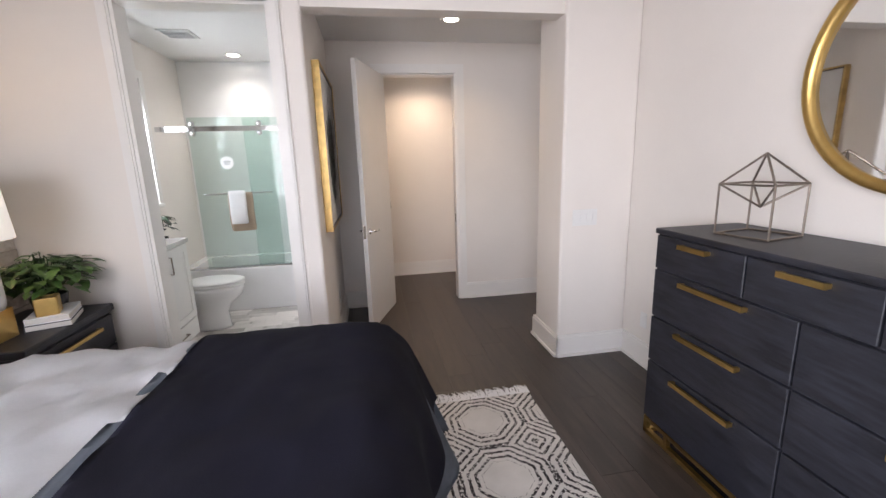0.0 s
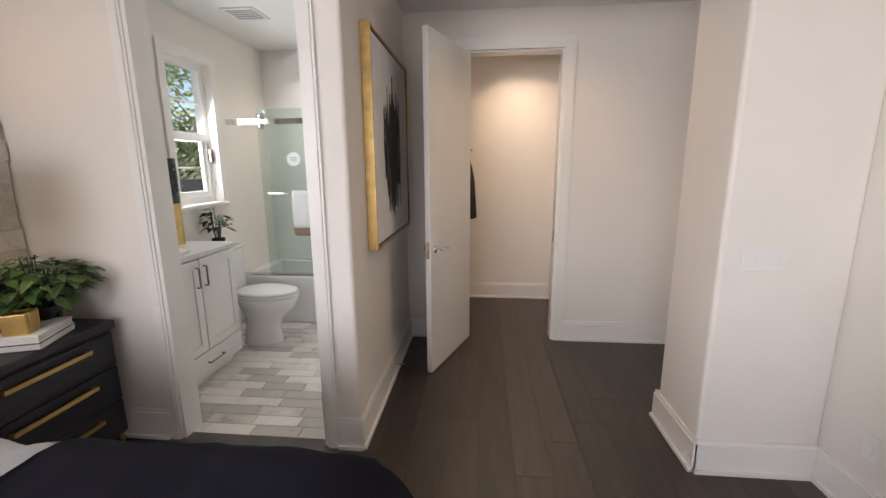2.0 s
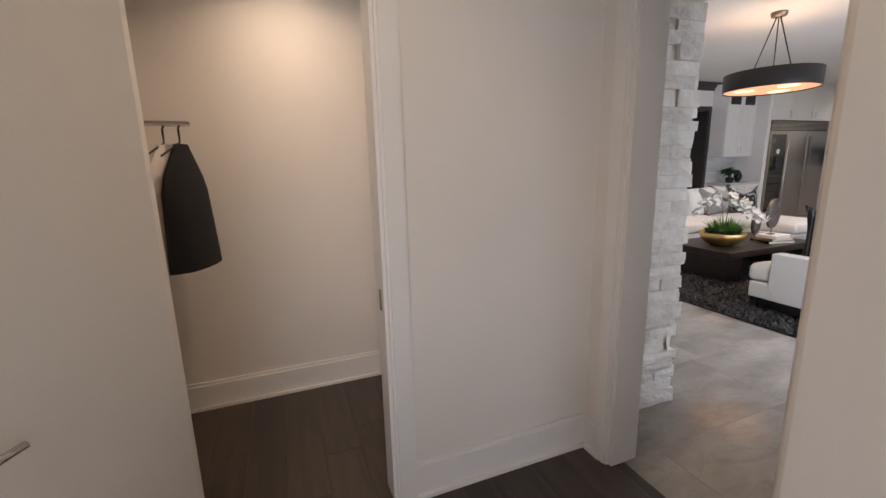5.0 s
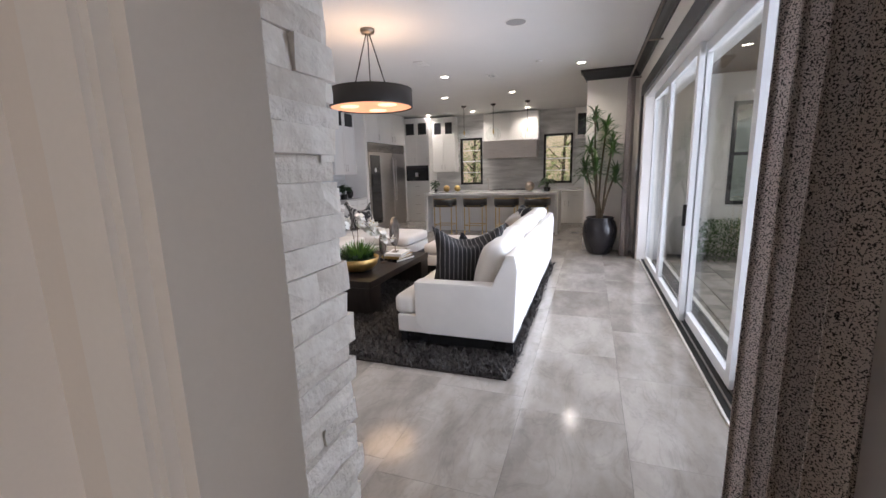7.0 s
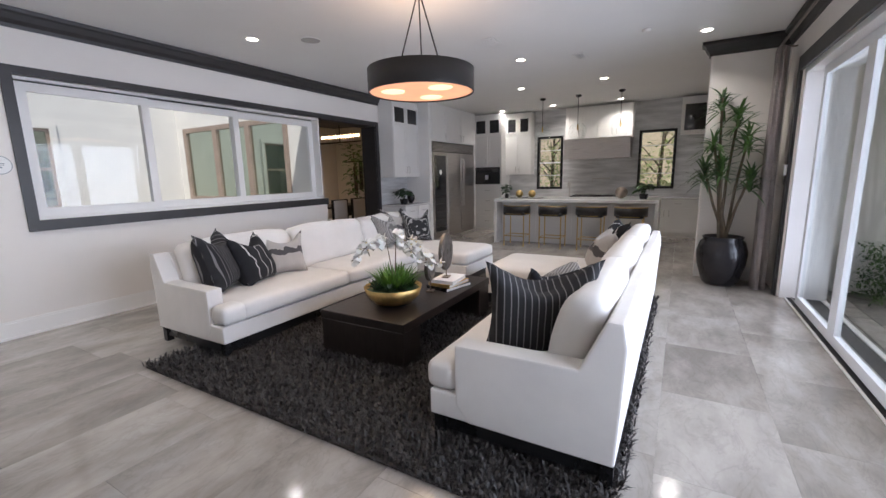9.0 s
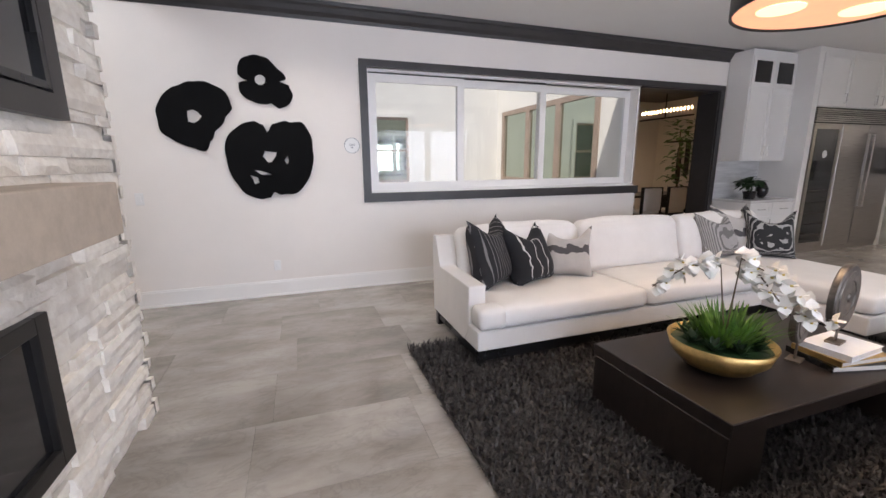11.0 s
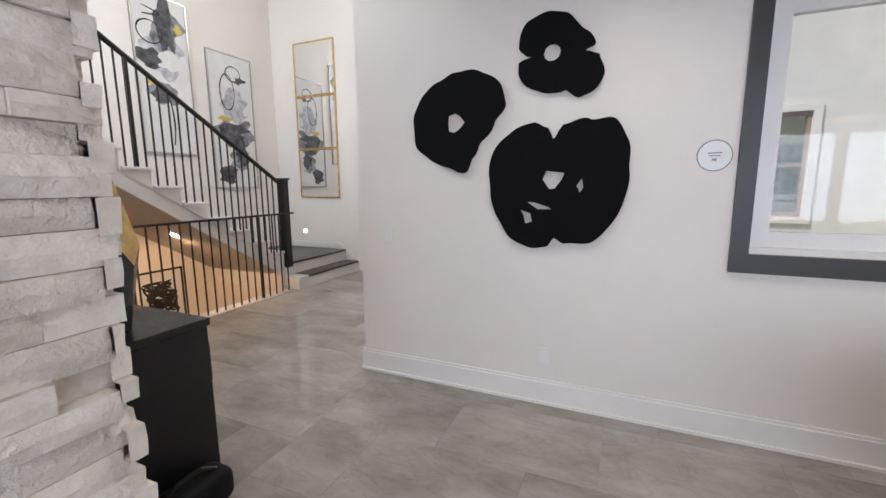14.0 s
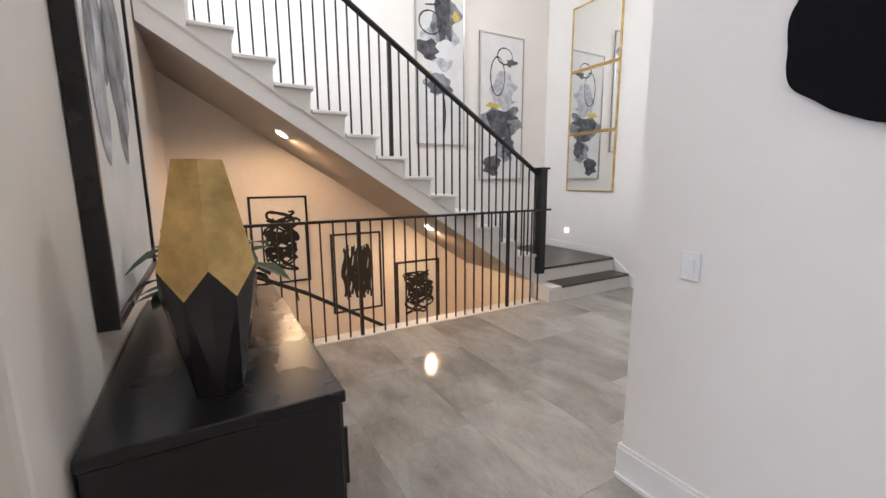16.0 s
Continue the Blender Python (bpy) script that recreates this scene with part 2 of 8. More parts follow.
LEAFDARK = mat("dark_leaf", (0.030, 0.066, 0.024), 0.45, var=0.3, scale=9, col2=(0.012, 0.030, 0.012))
STEM = mat("plant_stem", (0.14, 0.105, 0.065), 0.8, var=0.2, scale=20, bump=0.4)
PETAL = mat("white_petal", (0.84, 0.82, 0.78), 0.6, var=0.03)
SOIL = mat("soil", (0.03, 0.022, 0.016), 0.95, var=0.3, scale=40, bump=0.8, bscale=80)
POT = mat("glazed_dark_pot", (0.022, 0.020, 0.022), 0.18, var=0.1, scale=6)
STUCCO = mat("cream_stucco", (0.80, 0.76, 0.70), 0.9, var=0.03, scale=3, bump=0.5, bscale=120)
PAVER = mat("patio_paver", (0.30, 0.28, 0.245), 0.8, var=0.22, scale=4, bump=0.5, bscale=50, rnd=0.4)
SOFFIT = mat("patio_soffit_wood", (0.26, 0.20, 0.16), 0.6, var=0.15, scale=3, bump=0.15, stretch=(1, 10, 1))
COATED = mat("coated_window_glass", (0.47, 0.53, 0.45), 0.03, 1.0, var=0.02, rvar=0.01)
BROWNFRAME = mat("brown_window_frame", (0.36, 0.27, 0.21), 0.5, var=0.08)
CANVAS = mat("white_canvas", (0.76, 0.745, 0.73), 0.8, var=0.04, scale=3, bump=0.3, bscale=300)
PAPER = mat("book_pages", (0.78, 0.75, 0.70), 0.8, var=0.05, scale=30, stretch=(1, 1, 12))
INK = mat("black_ink_paint", (0.014, 0.013, 0.014), 0.6, var=0.3, scale=14, bump=0.2)
GREYINK = mat("grey_ink_wash", (0.30, 0.31, 0.33), 0.7, var=0.35, scale=6, col2=(0.10, 0.10, 0.11))
PEACHWALL = mat("sunlit_peach_stucco", (0.74, 0.58, 0.40), 0.9, var=0.05, scale=3, bump=0.4, bscale=120)
PALEWASH = mat("pale_ink_wash", (0.55, 0.55, 0.58), 0.7, var=0.25, scale=9, col2=(0.30, 0.30, 0.33))
SMOKE = mat("dark_ink_wash", (0.10, 0.10, 0.11), 0.7, var=0.5, scale=8, col2=(0.018, 0.018, 0.02))
YELLOW = mat("yellow_paint", (0.70, 0.52, 0.10), 0.6, var=0.15)
TOWEL = mat("white_towel", (0.80, 0.79, 0.78), 0.95, var=0.04, bump=0.8, bscale=220)
TANTOWEL = mat("tan_towel", (0.42, 0.33, 0.24), 0.95, var=0.06, bump=0.8, bscale=220)
SHADE = mat("lamp_shade", (0.86, 0.80, 0.72), 0.8, var=0.03, emit=0.35)
CERAMIC = mat("white_ceramic", (0.80, 0.79, 0.78), 0.3, var=0.03, bump=0.15, bscale=30)
GLOW = mat("lamp_glow", (1.0, 0.90, 0.76), 0.5, emit=14.0)
GLOWWARM = mat("warm_bulb", (1.0, 0.66, 0.34), 0.5, emit=16.0)
BULBGLOW = mat("bulb_through_fabric", (1.0, 0.66, 0.40), 0.6, emit=1.5)
GRILLE = mat("speaker_mesh", (0.42, 0.41, 0.40), 0.7, var=0.05, scale=60, bump=0.4, bscale=300)
DIFFUSER = mat("chandelier_diffuser", (1.0, 0.50, 0.27), 0.6, emit=0.75)
PLASTIC = mat("white_plastic", (0.80, 0.79, 0.77), 0.35, var=0.01)
RUBBER = mat("black_rubber", (0.02, 0.02, 0.02), 0.7)
ROBE = mat("black_garment", (0.010, 0.010, 0.011), 0.95, var=0.2, bump=0.4, bscale=200)
PALEROBE = mat("pale_garment", (0.62, 0.56, 0.52), 0.9, var=0.06, bump=0.4, bscale=200)
GLASS = glass_mat("clear_glass", (0.97, 0.985, 0.98))
GREENGLASS = glass_mat("shower_glass", (0.87, 0.93, 0.91), 0.02)
MIRROR = mat("mirror_silver", (0.86, 0.87, 0.87), 0.02, 1.0, var=0.0, rvar=0.01)
SCREEN = mat("dark_screen", (0.012, 0.012, 0.014), 0.06, var=0.02, spec=0.8, rvar=0.02)
STRIPE = pattern_mat("black_striped_cloth", (0.018, 0.017, 0.019), (0.19, 0.18, 0.18), 0.9, stripes(0.036, 0.16))
ZIGZAG = pattern_mat("black_cloth_white_lines", (0.016, 0.016, 0.019), (0.58, 0.56, 0.54), 0.9, stripes(0.105, 0.085, 0.09))
PLAID = pattern_mat("grey_plaid_cloth", (0.46, 0.43, 0.40), (0.075, 0.07, 0.072), 0.9, stripes(0.27, 0.24, 0.14, 2))
HERRING = pattern_mat("grey_herringbone_cloth", (0.36, 0.345, 0.335), (0.15, 0.145, 0.14), 0.9, stripes(0.018, 0.45, 0.012, 1))
SPOTS = pattern_mat("black_spotted_cloth", (0.020, 0.020, 0.022), (0.33, 0.32, 0.31), 0.9, stripes(0.03, 0.35, 0.06, 1))
RUGCLOTH = pattern_mat("octagon_rug_wool", (0.70, 0.675, 0.65), (0.035, 0.03, 0.032), 0.97, octagons)
LEOPARD = pattern_mat("mottled_curtain", (0.050, 0.044, 0.044), (0.66, 0.58, 0.54), 0.9, leopard)


# ---- shaping helpers ----
def at(x, y, z=0.0, rz=0.0, rx=0.0, ry=0.0):
    return pose(x * K, y * K, z * K, rx, ry, rz)


def link_mesh(name, bm, material, smooth=False):
    bm.normal_update()
    bm.transform(Matrix.Scale(K, 4))
    me = bpy.data.meshes.new(name)
    bm.to_mesh(me)
    bm.free()
    for m in material if isinstance(material, (list, tuple)) else [material]:
        me.materials.append(m)
    if smooth:
        me.polygons.foreach_set("use_smooth", [True] * len(me.polygons))
    return me


def part(name, bm, material, parent, label="", smooth=False):
    ob = new(name, link_mesh(name, bm, material, smooth))
    ob.parent = parent
    return tagged(ob, label)


def thing(name, m, label, category, group="", kind=""):
    ob = new(name)
    ob.empty_display_size = 0.1
    ob.matrix_world = m
    return tagged(ob, label, category, group, kind)


def solo(name, bm, material, m, label, category, group="", kind="", smooth=False):
    ob = new(name, link_mesh(name, bm, material, smooth))
    ob.matrix_world = m
    return tagged(ob, label, category, group, kind)


def struct(name, bm, material, label, category):
    return solo(name, bm, material, Matrix(), label, category, kind="structure")


def B():
    return bmesh.new()


def bx(bm, x0, x1, y0, y1, z0, z1, bev=0.0, seg=2, turn=None):
    m = Matrix.Translation(((x0 + x1) / 2, (y0 + y1) / 2, (z0 + z1) / 2)) @ Matrix.Diagonal((abs(x1 - x0), abs(y1 - y0), abs(z1 - z0), 1))
    vs = bmesh.ops.create_cube(bm, size=1, matrix=turn @ m if turn else m)["verts"]
    if bev:
        es = list({e for v in vs for e in v.link_edges})
        bmesh.ops.bevel(bm, geom=es, offset=bev, segments=seg, affect="EDGES", profile=0.5)
    return bm


def boxes(*rows, bev=0.0):
    bm = B()
    for r in rows:
        bx(bm, *r, bev=bev)
    return bm


def cyl(bm, x, y, z0, z1, r0, r1=None, n=20, turn=None):
    m = Matrix.Translation((x, y, (z0 + z1) / 2))
    bmesh.ops.create_cone(bm, cap_ends=True, segments=n, radius1=r0, radius2=r0 if r1 is None else r1, depth=z1 - z0, matrix=turn @ m if turn else m)
    return bm


def tube(bm, pts, r, n=8, taper=1.0):
    """A round bar along points."""
    pts = [Vector(p) for p in pts]
    rings = []
    for i, p in enumerate(pts):
        d = (pts[min(i + 1, len(pts) - 1)] - pts[max(i - 1, 0)]).normalized()
        side = d.orthogonal().normalized() if not rings else (side - d * side.dot(d)).normalized()
        up = d.cross(side)
        rad = r * (1 + (taper - 1) * i / max(1, len(pts) - 1))
        rings.append([bm.verts.new(p + rad * (math.cos(a) * side + math.sin(a) * up)) for a in (2 * math.pi * k / n for k in range(n))])
    for a, b in zip(rings, rings[1:]):
        for k in range(n):
            bm.faces.new((a[k], a[(k + 1) % n], b[(k + 1) % n], b[k]))
    bm.faces.new(rings[0][::-1])
    bm.faces.new(rings[-1])
    return bm


def lathe(bm, profile, x=0.0, y=0.0, n=32, cap=True):
    """A turned body from (radius, height) pairs."""
    rings = [[bm.verts.new((x + r * math.cos(2 * math.pi * k / n), y + r * math.sin(2 * math.pi * k / n), z)) for k in range(n)] for r, z in profile]
    for a, b in zip(rings, rings[1:]):
        for k in range(n):
            bm.faces.new((a[k], a[(k + 1) % n], b[(k + 1) % n], b[k]))
    if cap and profile[0][0] > 1e-4:
        bm.faces.new(rings[0][::-1])
    if cap and profile[-1][0] > 1e-4:
        bm.faces.new(rings[-1])
    return bm


def soft(bm, x0, x1, y0, y1, z0, z1, r, n=8, puff=(0, 0, 0), shake=0.0, seed=0):
    """A stuffed box: rounded edges, swollen faces, a little uneven."""
    c, h = Vector(((x0 + x1) / 2, (y0 + y1) / 2, (z0 + z1) / 2)), Vector(((x1 - x0) / 2, (y1 - y0) / 2, (z1 - z0) / 2))
    ticks = [-1 + 2 * i / n for i in range(n + 1)]
    verts = []
    for axis in range(3):
        for sign in (-1, 1):
            grid = {}
            for i, u in enumerate(ticks):
                for j, v in enumerate(ticks):
                    u2, v2 = math.sin(u * math.pi / 2) * 0.5 + u * 0.5, math.sin(v * math.pi / 2) * 0.5 + v * 0.5
                    q = [0, 0, 0]
                    q[axis], q[(axis + 1) % 3], q[(axis + 2) % 3] = sign, u2, v2
                    p = Vector([q[k] * h[k] for k in range(3)])
                    core = Vector([max(-h[k] + r, min(h[k] - r, p[k])) for k in range(3)])
                    d = p - core
                    if d.length > 1e-6:
                        p = core + d.normalized() * r
                    for k in range(3):
                        a, b = q[(k + 1) % 3], q[(k + 2) % 3]
                        p[k] += puff[k] * q[k] * (1 - a * a) * (1 - b * b)
                    if shake:
                        p += shake * noise.noise_vector((c + p) * 4 + Vector((seed, seed, 0)))
                    grid[i, j] = bm.verts.new(c + p)
            for i in range(n):
                for j in range(n):
                    quad = (grid[i, j], grid[i + 1, j], grid[i + 1, j + 1], grid[i, j + 1])
                    bm.faces.new(quad if sign > 0 else quad[::-1])
            verts += grid.values()
    bmesh.ops.remove_doubles(bm, verts=verts, dist=1e-4)
    return bm


def pillow(w, h, d, n=14, dent=0.0):
    """A throw pillow standing on its edge: pointed corners, full middle, pinched top."""
    bm = B()
    sides = []
    for sign in (-1, 1):
        grid = {}
        for i in range(n + 1):
            for j in range(n + 1):
                u, v = -1 + 2 * i / n, -1 + 2 * j / n
                full = max(0.0, (1 - u ** 4) * (1 - v ** 4)) ** 0.55
                pull = 1 - 0.13 * (1 - v * v) * abs(u) ** 3
                pull2 = 1 - 0.13 * (1 - u * u) * abs(v) ** 3
                x, z = u * pull * w / 2, v * pull2 * h / 2
                if v > 0:
                    z -= dent * v * v * (1 - u * u) ** 2
                y = sign * full * d / 2 * (1 - 0.25 * v)
                y += 0.012 * noise.noise((x * 9, z * 9, sign * 3.0))
                grid[i, j] = bm.verts.new((x, y, z + h / 2))
        for i in range(n):
            for j in range(n):
                quad = (grid[i, j], grid[i + 1, j], grid[i + 1, j + 1], grid[i, j + 1])
                bm.faces.new(quad if sign < 0 else quad[::-1])
        sides += grid.values()
    bmesh.ops.remove_doubles(bm, verts=sides, dist=0.0015)
    return bm


def leaf(bm, base, tip, width, droop=0.0, fold=0.25, n=3):
    """A pointed blade from base to tip."""
    base, tip = Vector(base), Vector(tip)
    way = tip - base
    side = way.cross(Vector((0, 0, 1)))
    side = side.normalized() if side.length > 1e-5 else Vector((1, 0, 0))
    up = side.cross(way).normalized()
    rows = []
    for i in range(n + 1):
        s = i / n
        w = width / 2 * (math.sin(math.pi * min(1, 0.12 + 0.88 * s) ** 0.8) if 0 < i < n else (0.25 if i == 0 else 0.03))
        c = base + way * s - Vector((0, 0, droop * s * s)) 
        rows.append([bm.verts.new(c - side * w + up * w * fold), bm.verts.new(c), bm.verts.new(c + side * w + up * w * fold)])
    for a, b in zip(rows, rows[1:]):
        bm.faces.new((a[0], a[1], b[1], b[0]))
        bm.faces.new((a[1], a[2], b[2], b[1]))


def ribbon(bm, pts, width, flat):
    """A brush stroke on a plane: flat(u, v) gives the place."""
    prev = None
    for i, (u, v) in enumerate(pts):
        u2, v2 = pts[min(i + 1, len(pts) - 1)]
        u1, v1 = pts[max(i - 1, 0)]
        d = math.hypot(u2 - u1, v2 - v1) or 1
        w = width * (0.6 + 0.5 * math.sin(math.pi * i / (len(pts) - 1)) + 0.25 * random.uniform(-1, 1)) / 2
        nx, ny = -(v2 - v1) / d * w, (u2 - u1) / d * w
        pair = (bm.verts.new(flat(u + nx, v + ny)), bm.verts.new(flat(u - nx, v - ny)))
        if prev:
            bm.faces.new((prev[0], prev[1], pair[1], pair[0]))
        prev = pair


def blob(bm, cu, cv, ru, rv, flat, n=22, rough=0.2):
    ph = random.uniform(0, 9)
    bm.faces.new([bm.verts.new(flat(cu + ru * math.cos(a) * (1 + rough * noise.noise((math.cos(a) * 1.6 + ph, math.sin(a) * 1.6, ph))),
                                    cv + rv * math.sin(a) * (1 + rough * noise.noise((math.cos(a) * 1.6, math.sin(a) * 1.6 + ph, ph)))))
                  for a in (2 * math.pi * k / n for k in range(n))])


# ---- the setting ----
FLOORZ = -0.012
struct("floor_bedroom", boxes((-2.0, 2.31, -1.75, 3.2, -0.2, FLOORZ), (-0.26, 2.31, 3.2, 6.0, -0.2, FLOORZ)), RUBBER, "dark oak plank floor of bedroom and vestibule", "floor")
struct("floor_bath", boxes((-2.0, -0.26, 3.2, 5.8, -0.2, FLOORZ)), GROUT, "grey and cream marble plank tiles in the bathroom", "floor")
struct("floor_hall", boxes((2.31, 16.0, 3.2, 10.63, -0.2, FLOORZ), (-0.62, 2.31, 6.05, 13.9, -0.2, FLOORZ), (8.95, 14.2, 10.63, 15.2, -0.2, FLOORZ)), GROUT, "polished grey marble tiles with fine joints", "floor")

TOP = 3.08
struct("wall_bedroom_east", boxes((2.19, 2.31, -1.75, 3.66, 0, TOP), (2.19, 2.31, 3.66, 4.602, 2.47, TOP), (2.19, 2.31, 4.602, 4.86, 0, TOP)), PAINT, "warm white painted wall beside the dresser", "wall")
struct("wall_wing", bx(B(), 1.61, 2.19, 3.12, 3.58, 0, TOP, 0.02, 3), PAINT, "warm white wing wall with rounded corners and switches", "wall")
struct("wall_header", bx(B(), -0.155, 1.61, 3.153, 3.30, 2.55, TOP), PAINT, "warm white header over the vestibule opening", "wall")
struct("wall_vestibule_north", boxes((-0.155, 0.37, 4.74, 4.86, 0, TOP), (1.15, 2.19, 4.74, 4.86, 0, TOP), (0.37, 1.15, 4.74, 4.86, 2.47, TOP)), PAINT, "warm white wall around the closet door", "wall")
struct("wall_vestibule_west", bx(B(), -0.28, -0.155, 3.15, 6.0, 0, TOP, 0.02, 3), PAINT, "warm white wall carrying the framed abstract", "wall")
struct("wall_bedroom_north", boxes((-2.1, -1.225, 3.153, 3.28, 0, TOP), (-0.345, -0.24, 3.153, 3.28, 0, TOP), (-1.225, -0.345, 3.153, 3.28, 2.57, TOP)), PAINT, "white wall around the bathroom opening", "wall")
# The side opening is assumed and out of view, cut for the added lamp
struct("wall_bedroom_west", boxes((-2.2, -2.02, -1.75, -1.6, 0, TOP), (-2.2, -2.02, -0.1, 3.15, 0, TOP), (-2.2, -2.02, -1.6, -0.1, 0, 0.8), (-2.2, -2.02, -1.6, -0.1, 2.4, TOP)), PAINT, "plain wall behind the bed", "wall")
struct("wall_bedroom_south", boxes((-2.2, -1.95, -1.87, -1.75, 0, TOP), (0.5, 2.31, -1.87, -1.75, 0, TOP), (-1.95, 0.5, -1.87, -1.75, 0, 0.8), (-1.95, 0.5, -1.87, -1.75, 2.6, TOP)), PAINT, "plain bedroom wall with a wide window", "wall")
struct("wall_closet_north", boxes((-0.155, 2.31, 5.95, 6.05, 0, TOP)), PAINT, "plain white closet wall", "wall")
struct("wall_closet_east", boxes((2.19, 2.31, 4.86, 5.95, 0, TOP)), PAINT, "plain white closet side wall", "wall")
struct("wall_bath_west", boxes((-2.05, -1.9, 3.28, 4.24, 0, TOP), (-2.05, -1.9, 4.78, 5.8, 0, TOP), (-2.05, -1.9, 4.24, 4.78, 0, 1.25), (-2.05, -1.9, 4.24, 4.78, 2.43, TOP)), PAINT, "white bathroom wall around a tall window", "wall")
struct("wall_bath_north", boxes((-1.9, -0.28, 5.7, 5.8, 0, TOP)), PORCELAIN, "glossy white tiled wall above the bathtub", "wall")
struct("ceiling_bedroom", boxes((-2.2, 2.31, -1.87, 3.35, TOP, TOP + 0.1)), CEIL, "white bedroom ceiling", "ceiling")
# Unseen roof; its west overhang is added to keep sun out of the bath
struct("roof_deck", boxes((-3.3, 2.34, -2.72, 7.978, 3.215, 3.32)), CEIL, "plain flat roof over the bedroom side with an added sun-blocking overhang", "roof")
struct("ceiling_vestibule", boxes((-0.153, 2.188, 3.582, 4.738, 2.775, 2.85), (-0.153, 1.608, 3.302, 3.582, 2.775, 2.85)), CEIL, "lower white vestibule ceiling", "ceiling")
struct("ceiling_closet", boxes((-0.153, 2.188, 4.862, 5.948, 2.775, 2.85)), CEIL, "white closet ceiling", "ceiling")
struct("ceiling_bath", boxes((-1.898, -0.282, 3.282, 5.698, 2.78, 2.85)), CEIL, "white bathroom ceiling", "ceiling")

G = 3.21
struct("wall_fireplace_core", boxes((2.31, 2.925, 4.885, 7.995, 0, G)), LEDGE, "masonry behind the stacked stone", "wall")
struct("wall_hall_south", bx(B(), -2.35, 2.31, 7.98, 8.17, -2.6, 3.4, 0.015), PAINT, "white hall wall above the console", "wall")
struct("wall_hall_south_upper", boxes((-2.35, -1.7, 7.98, 8.17, 3.4, 6.0), (0.5, 2.31, 7.98, 8.17, 3.4, 6.0), (-1.7, 0.5, 7.98, 8.17, 3.4, 3.9), (-1.7, 0.5, 7.98, 8.17, 5.3, 6.0)), PAINT, "white upper hall wall with a high window", "wall")
struct("wall_hall_west", boxes((-2.35, -2.2, 8.17, 13.9, -2.6, 6.0)), PAINT, "tall white stairwell wall", "wall")
# The gap above the door is added to let the hall fill in
struct("wall_hall_north", boxes((-2.2, 0.0, 13.75, 13.9, -2.6, 6.0), (0.0, 0.95, 13.75, 13.9, 2.72, 4.5), (0.0, 0.95, 13.75, 13.9, 5.75, 6.0), (0.95, 2.25, 13.75, 13.9, 0, 6.0)), PAINT, "tall white wall with mirrors beyond the stairs", "wall")
struct("wall_north", boxes((2.096, 4.74, 10.28, 10.63, 0, G), (4.74, 8.81, 10.28, 10.63, 0, 1.10), (4.74, 10.33, 10.28, 10.63, 2.62, G), (10.33, 16.0, 10.28, 10.63, 0, G)), PAINT, "warm white wall with black sculptures and pass-through", "wall")
struct("wall_hall_east", boxes((2.096, 2.25, 10.63, 13.9, 0, 6.0), (2.096, 2.25, 10.28, 10.63, G, 6.0), (2.25, 2.31, 7.98, 10.63, G, 6.0)), PAINT, "white hall side wall", "wall")
struct("ceiling_great_room", boxes((2.31, 16.0, 2.9, 10.63, G, G + 0.12)), CEIL, "flat white great room ceiling with recessed lights", "ceiling")
struct("ceiling_hall", boxes((-2.35, 2.31, 7.98, 13.9, 6.0, 6.1)), CEIL, "high white stairwell ceiling", "ceiling")
struct("wall_south", boxes((2.31, 3.38, 2.95, 3.42, 0, G), (3.38, 9.35, 2.95, 3.42, 2.63, G), (9.35, 10.1, 2.95, 3.42, 0, G)), PAINT, "warm white wall over the sliding glass doors", "wall")
struct("wall_stub", bx(B(), 10.1, 10.3, -1.6, 4.27, 0, G, 0.015), PAINT, "warm white stub wall behind the potted plant", "wall")
struct("wall_kitchen_east", boxes((14.62, 14.8, 3.2, 4.67, 0, G), (14.62, 14.8, 5.48, 7.33, 0, G), (14.62, 14.8, 8.03, 10.4, 0, G), (14.62, 14.8, 4.67, 5.48, 0, 1.11), (14.62, 14.8, 4.67, 5.48, 2.52, G), (14.62, 14.8, 7.33, 8.03, 0, 1.11), (14.62, 14.8, 7.33, 8.03, 2.52, G)), SPLASH, "veined grey marble wall around kitchen windows", "wall")
struct("wall_kitchen_south", boxes((10.3, 14.8, 3.2, 3.35, 0, G)), PAINT, "plain white kitchen side wall", "wall")

# skirting boards: a flat board with a small stepped top and a quarter-round shoe
def skirting(x0, x1, y0, y1, side, h=0.18):
    """side: the way the board faces."""
    t, s = 0.018, 0.034
    if side in "NS":
        f = 1 if side == "N" else -1
        bm = boxes((x0, x1, y0, y0 + f * t, 0, h - 0.02), (x0, x1, y0, y0 + f * t * 0.6, h - 0.02, h), (x0, x1, y0, y0 + f * s, 0, 0.02))
    else:
        f = 1 if side == "E" else -1
        bm = boxes((x0, x0 + f * t, y0, y1, 0, h - 0.02), (x0, x0 + f * t * 0.6, y0, y1, h - 0.02, h), (x0, x0 + f * s, y0, y1, 0, 0.02))
    bmesh.ops.recalc_face_normals(bm, faces=bm.faces[:])
    struct("baseboard", bm, TRIM, "white painted baseboard with a shoe strip", "baseboard")


skirting(2.188, 0, -1.75, 3.118, "W")
skirting(1.60, 2.188, 3.118, 0, "S")
skirting(1.608, 0, 3.10, 3.60, "W")
skirting(1.60, 2.188, 3.582, 0, "N")
skirting(2.188, 0, 3.60, 3.62, "W")
skirting(1.24, 2.188, 4.738, 0, "S")
skirting(2.188, 0, 4.60, 4.738, "W")
skirting(-0.153, 0, 3.13, 4.738, "E")
skirting(-0.153, 0.28, 4.738, 0, "S")
skirting(-0.28, -0.137, 3.148, 0, "S")
skirting(-2.0, -1.29, 3.148, 0, "S")
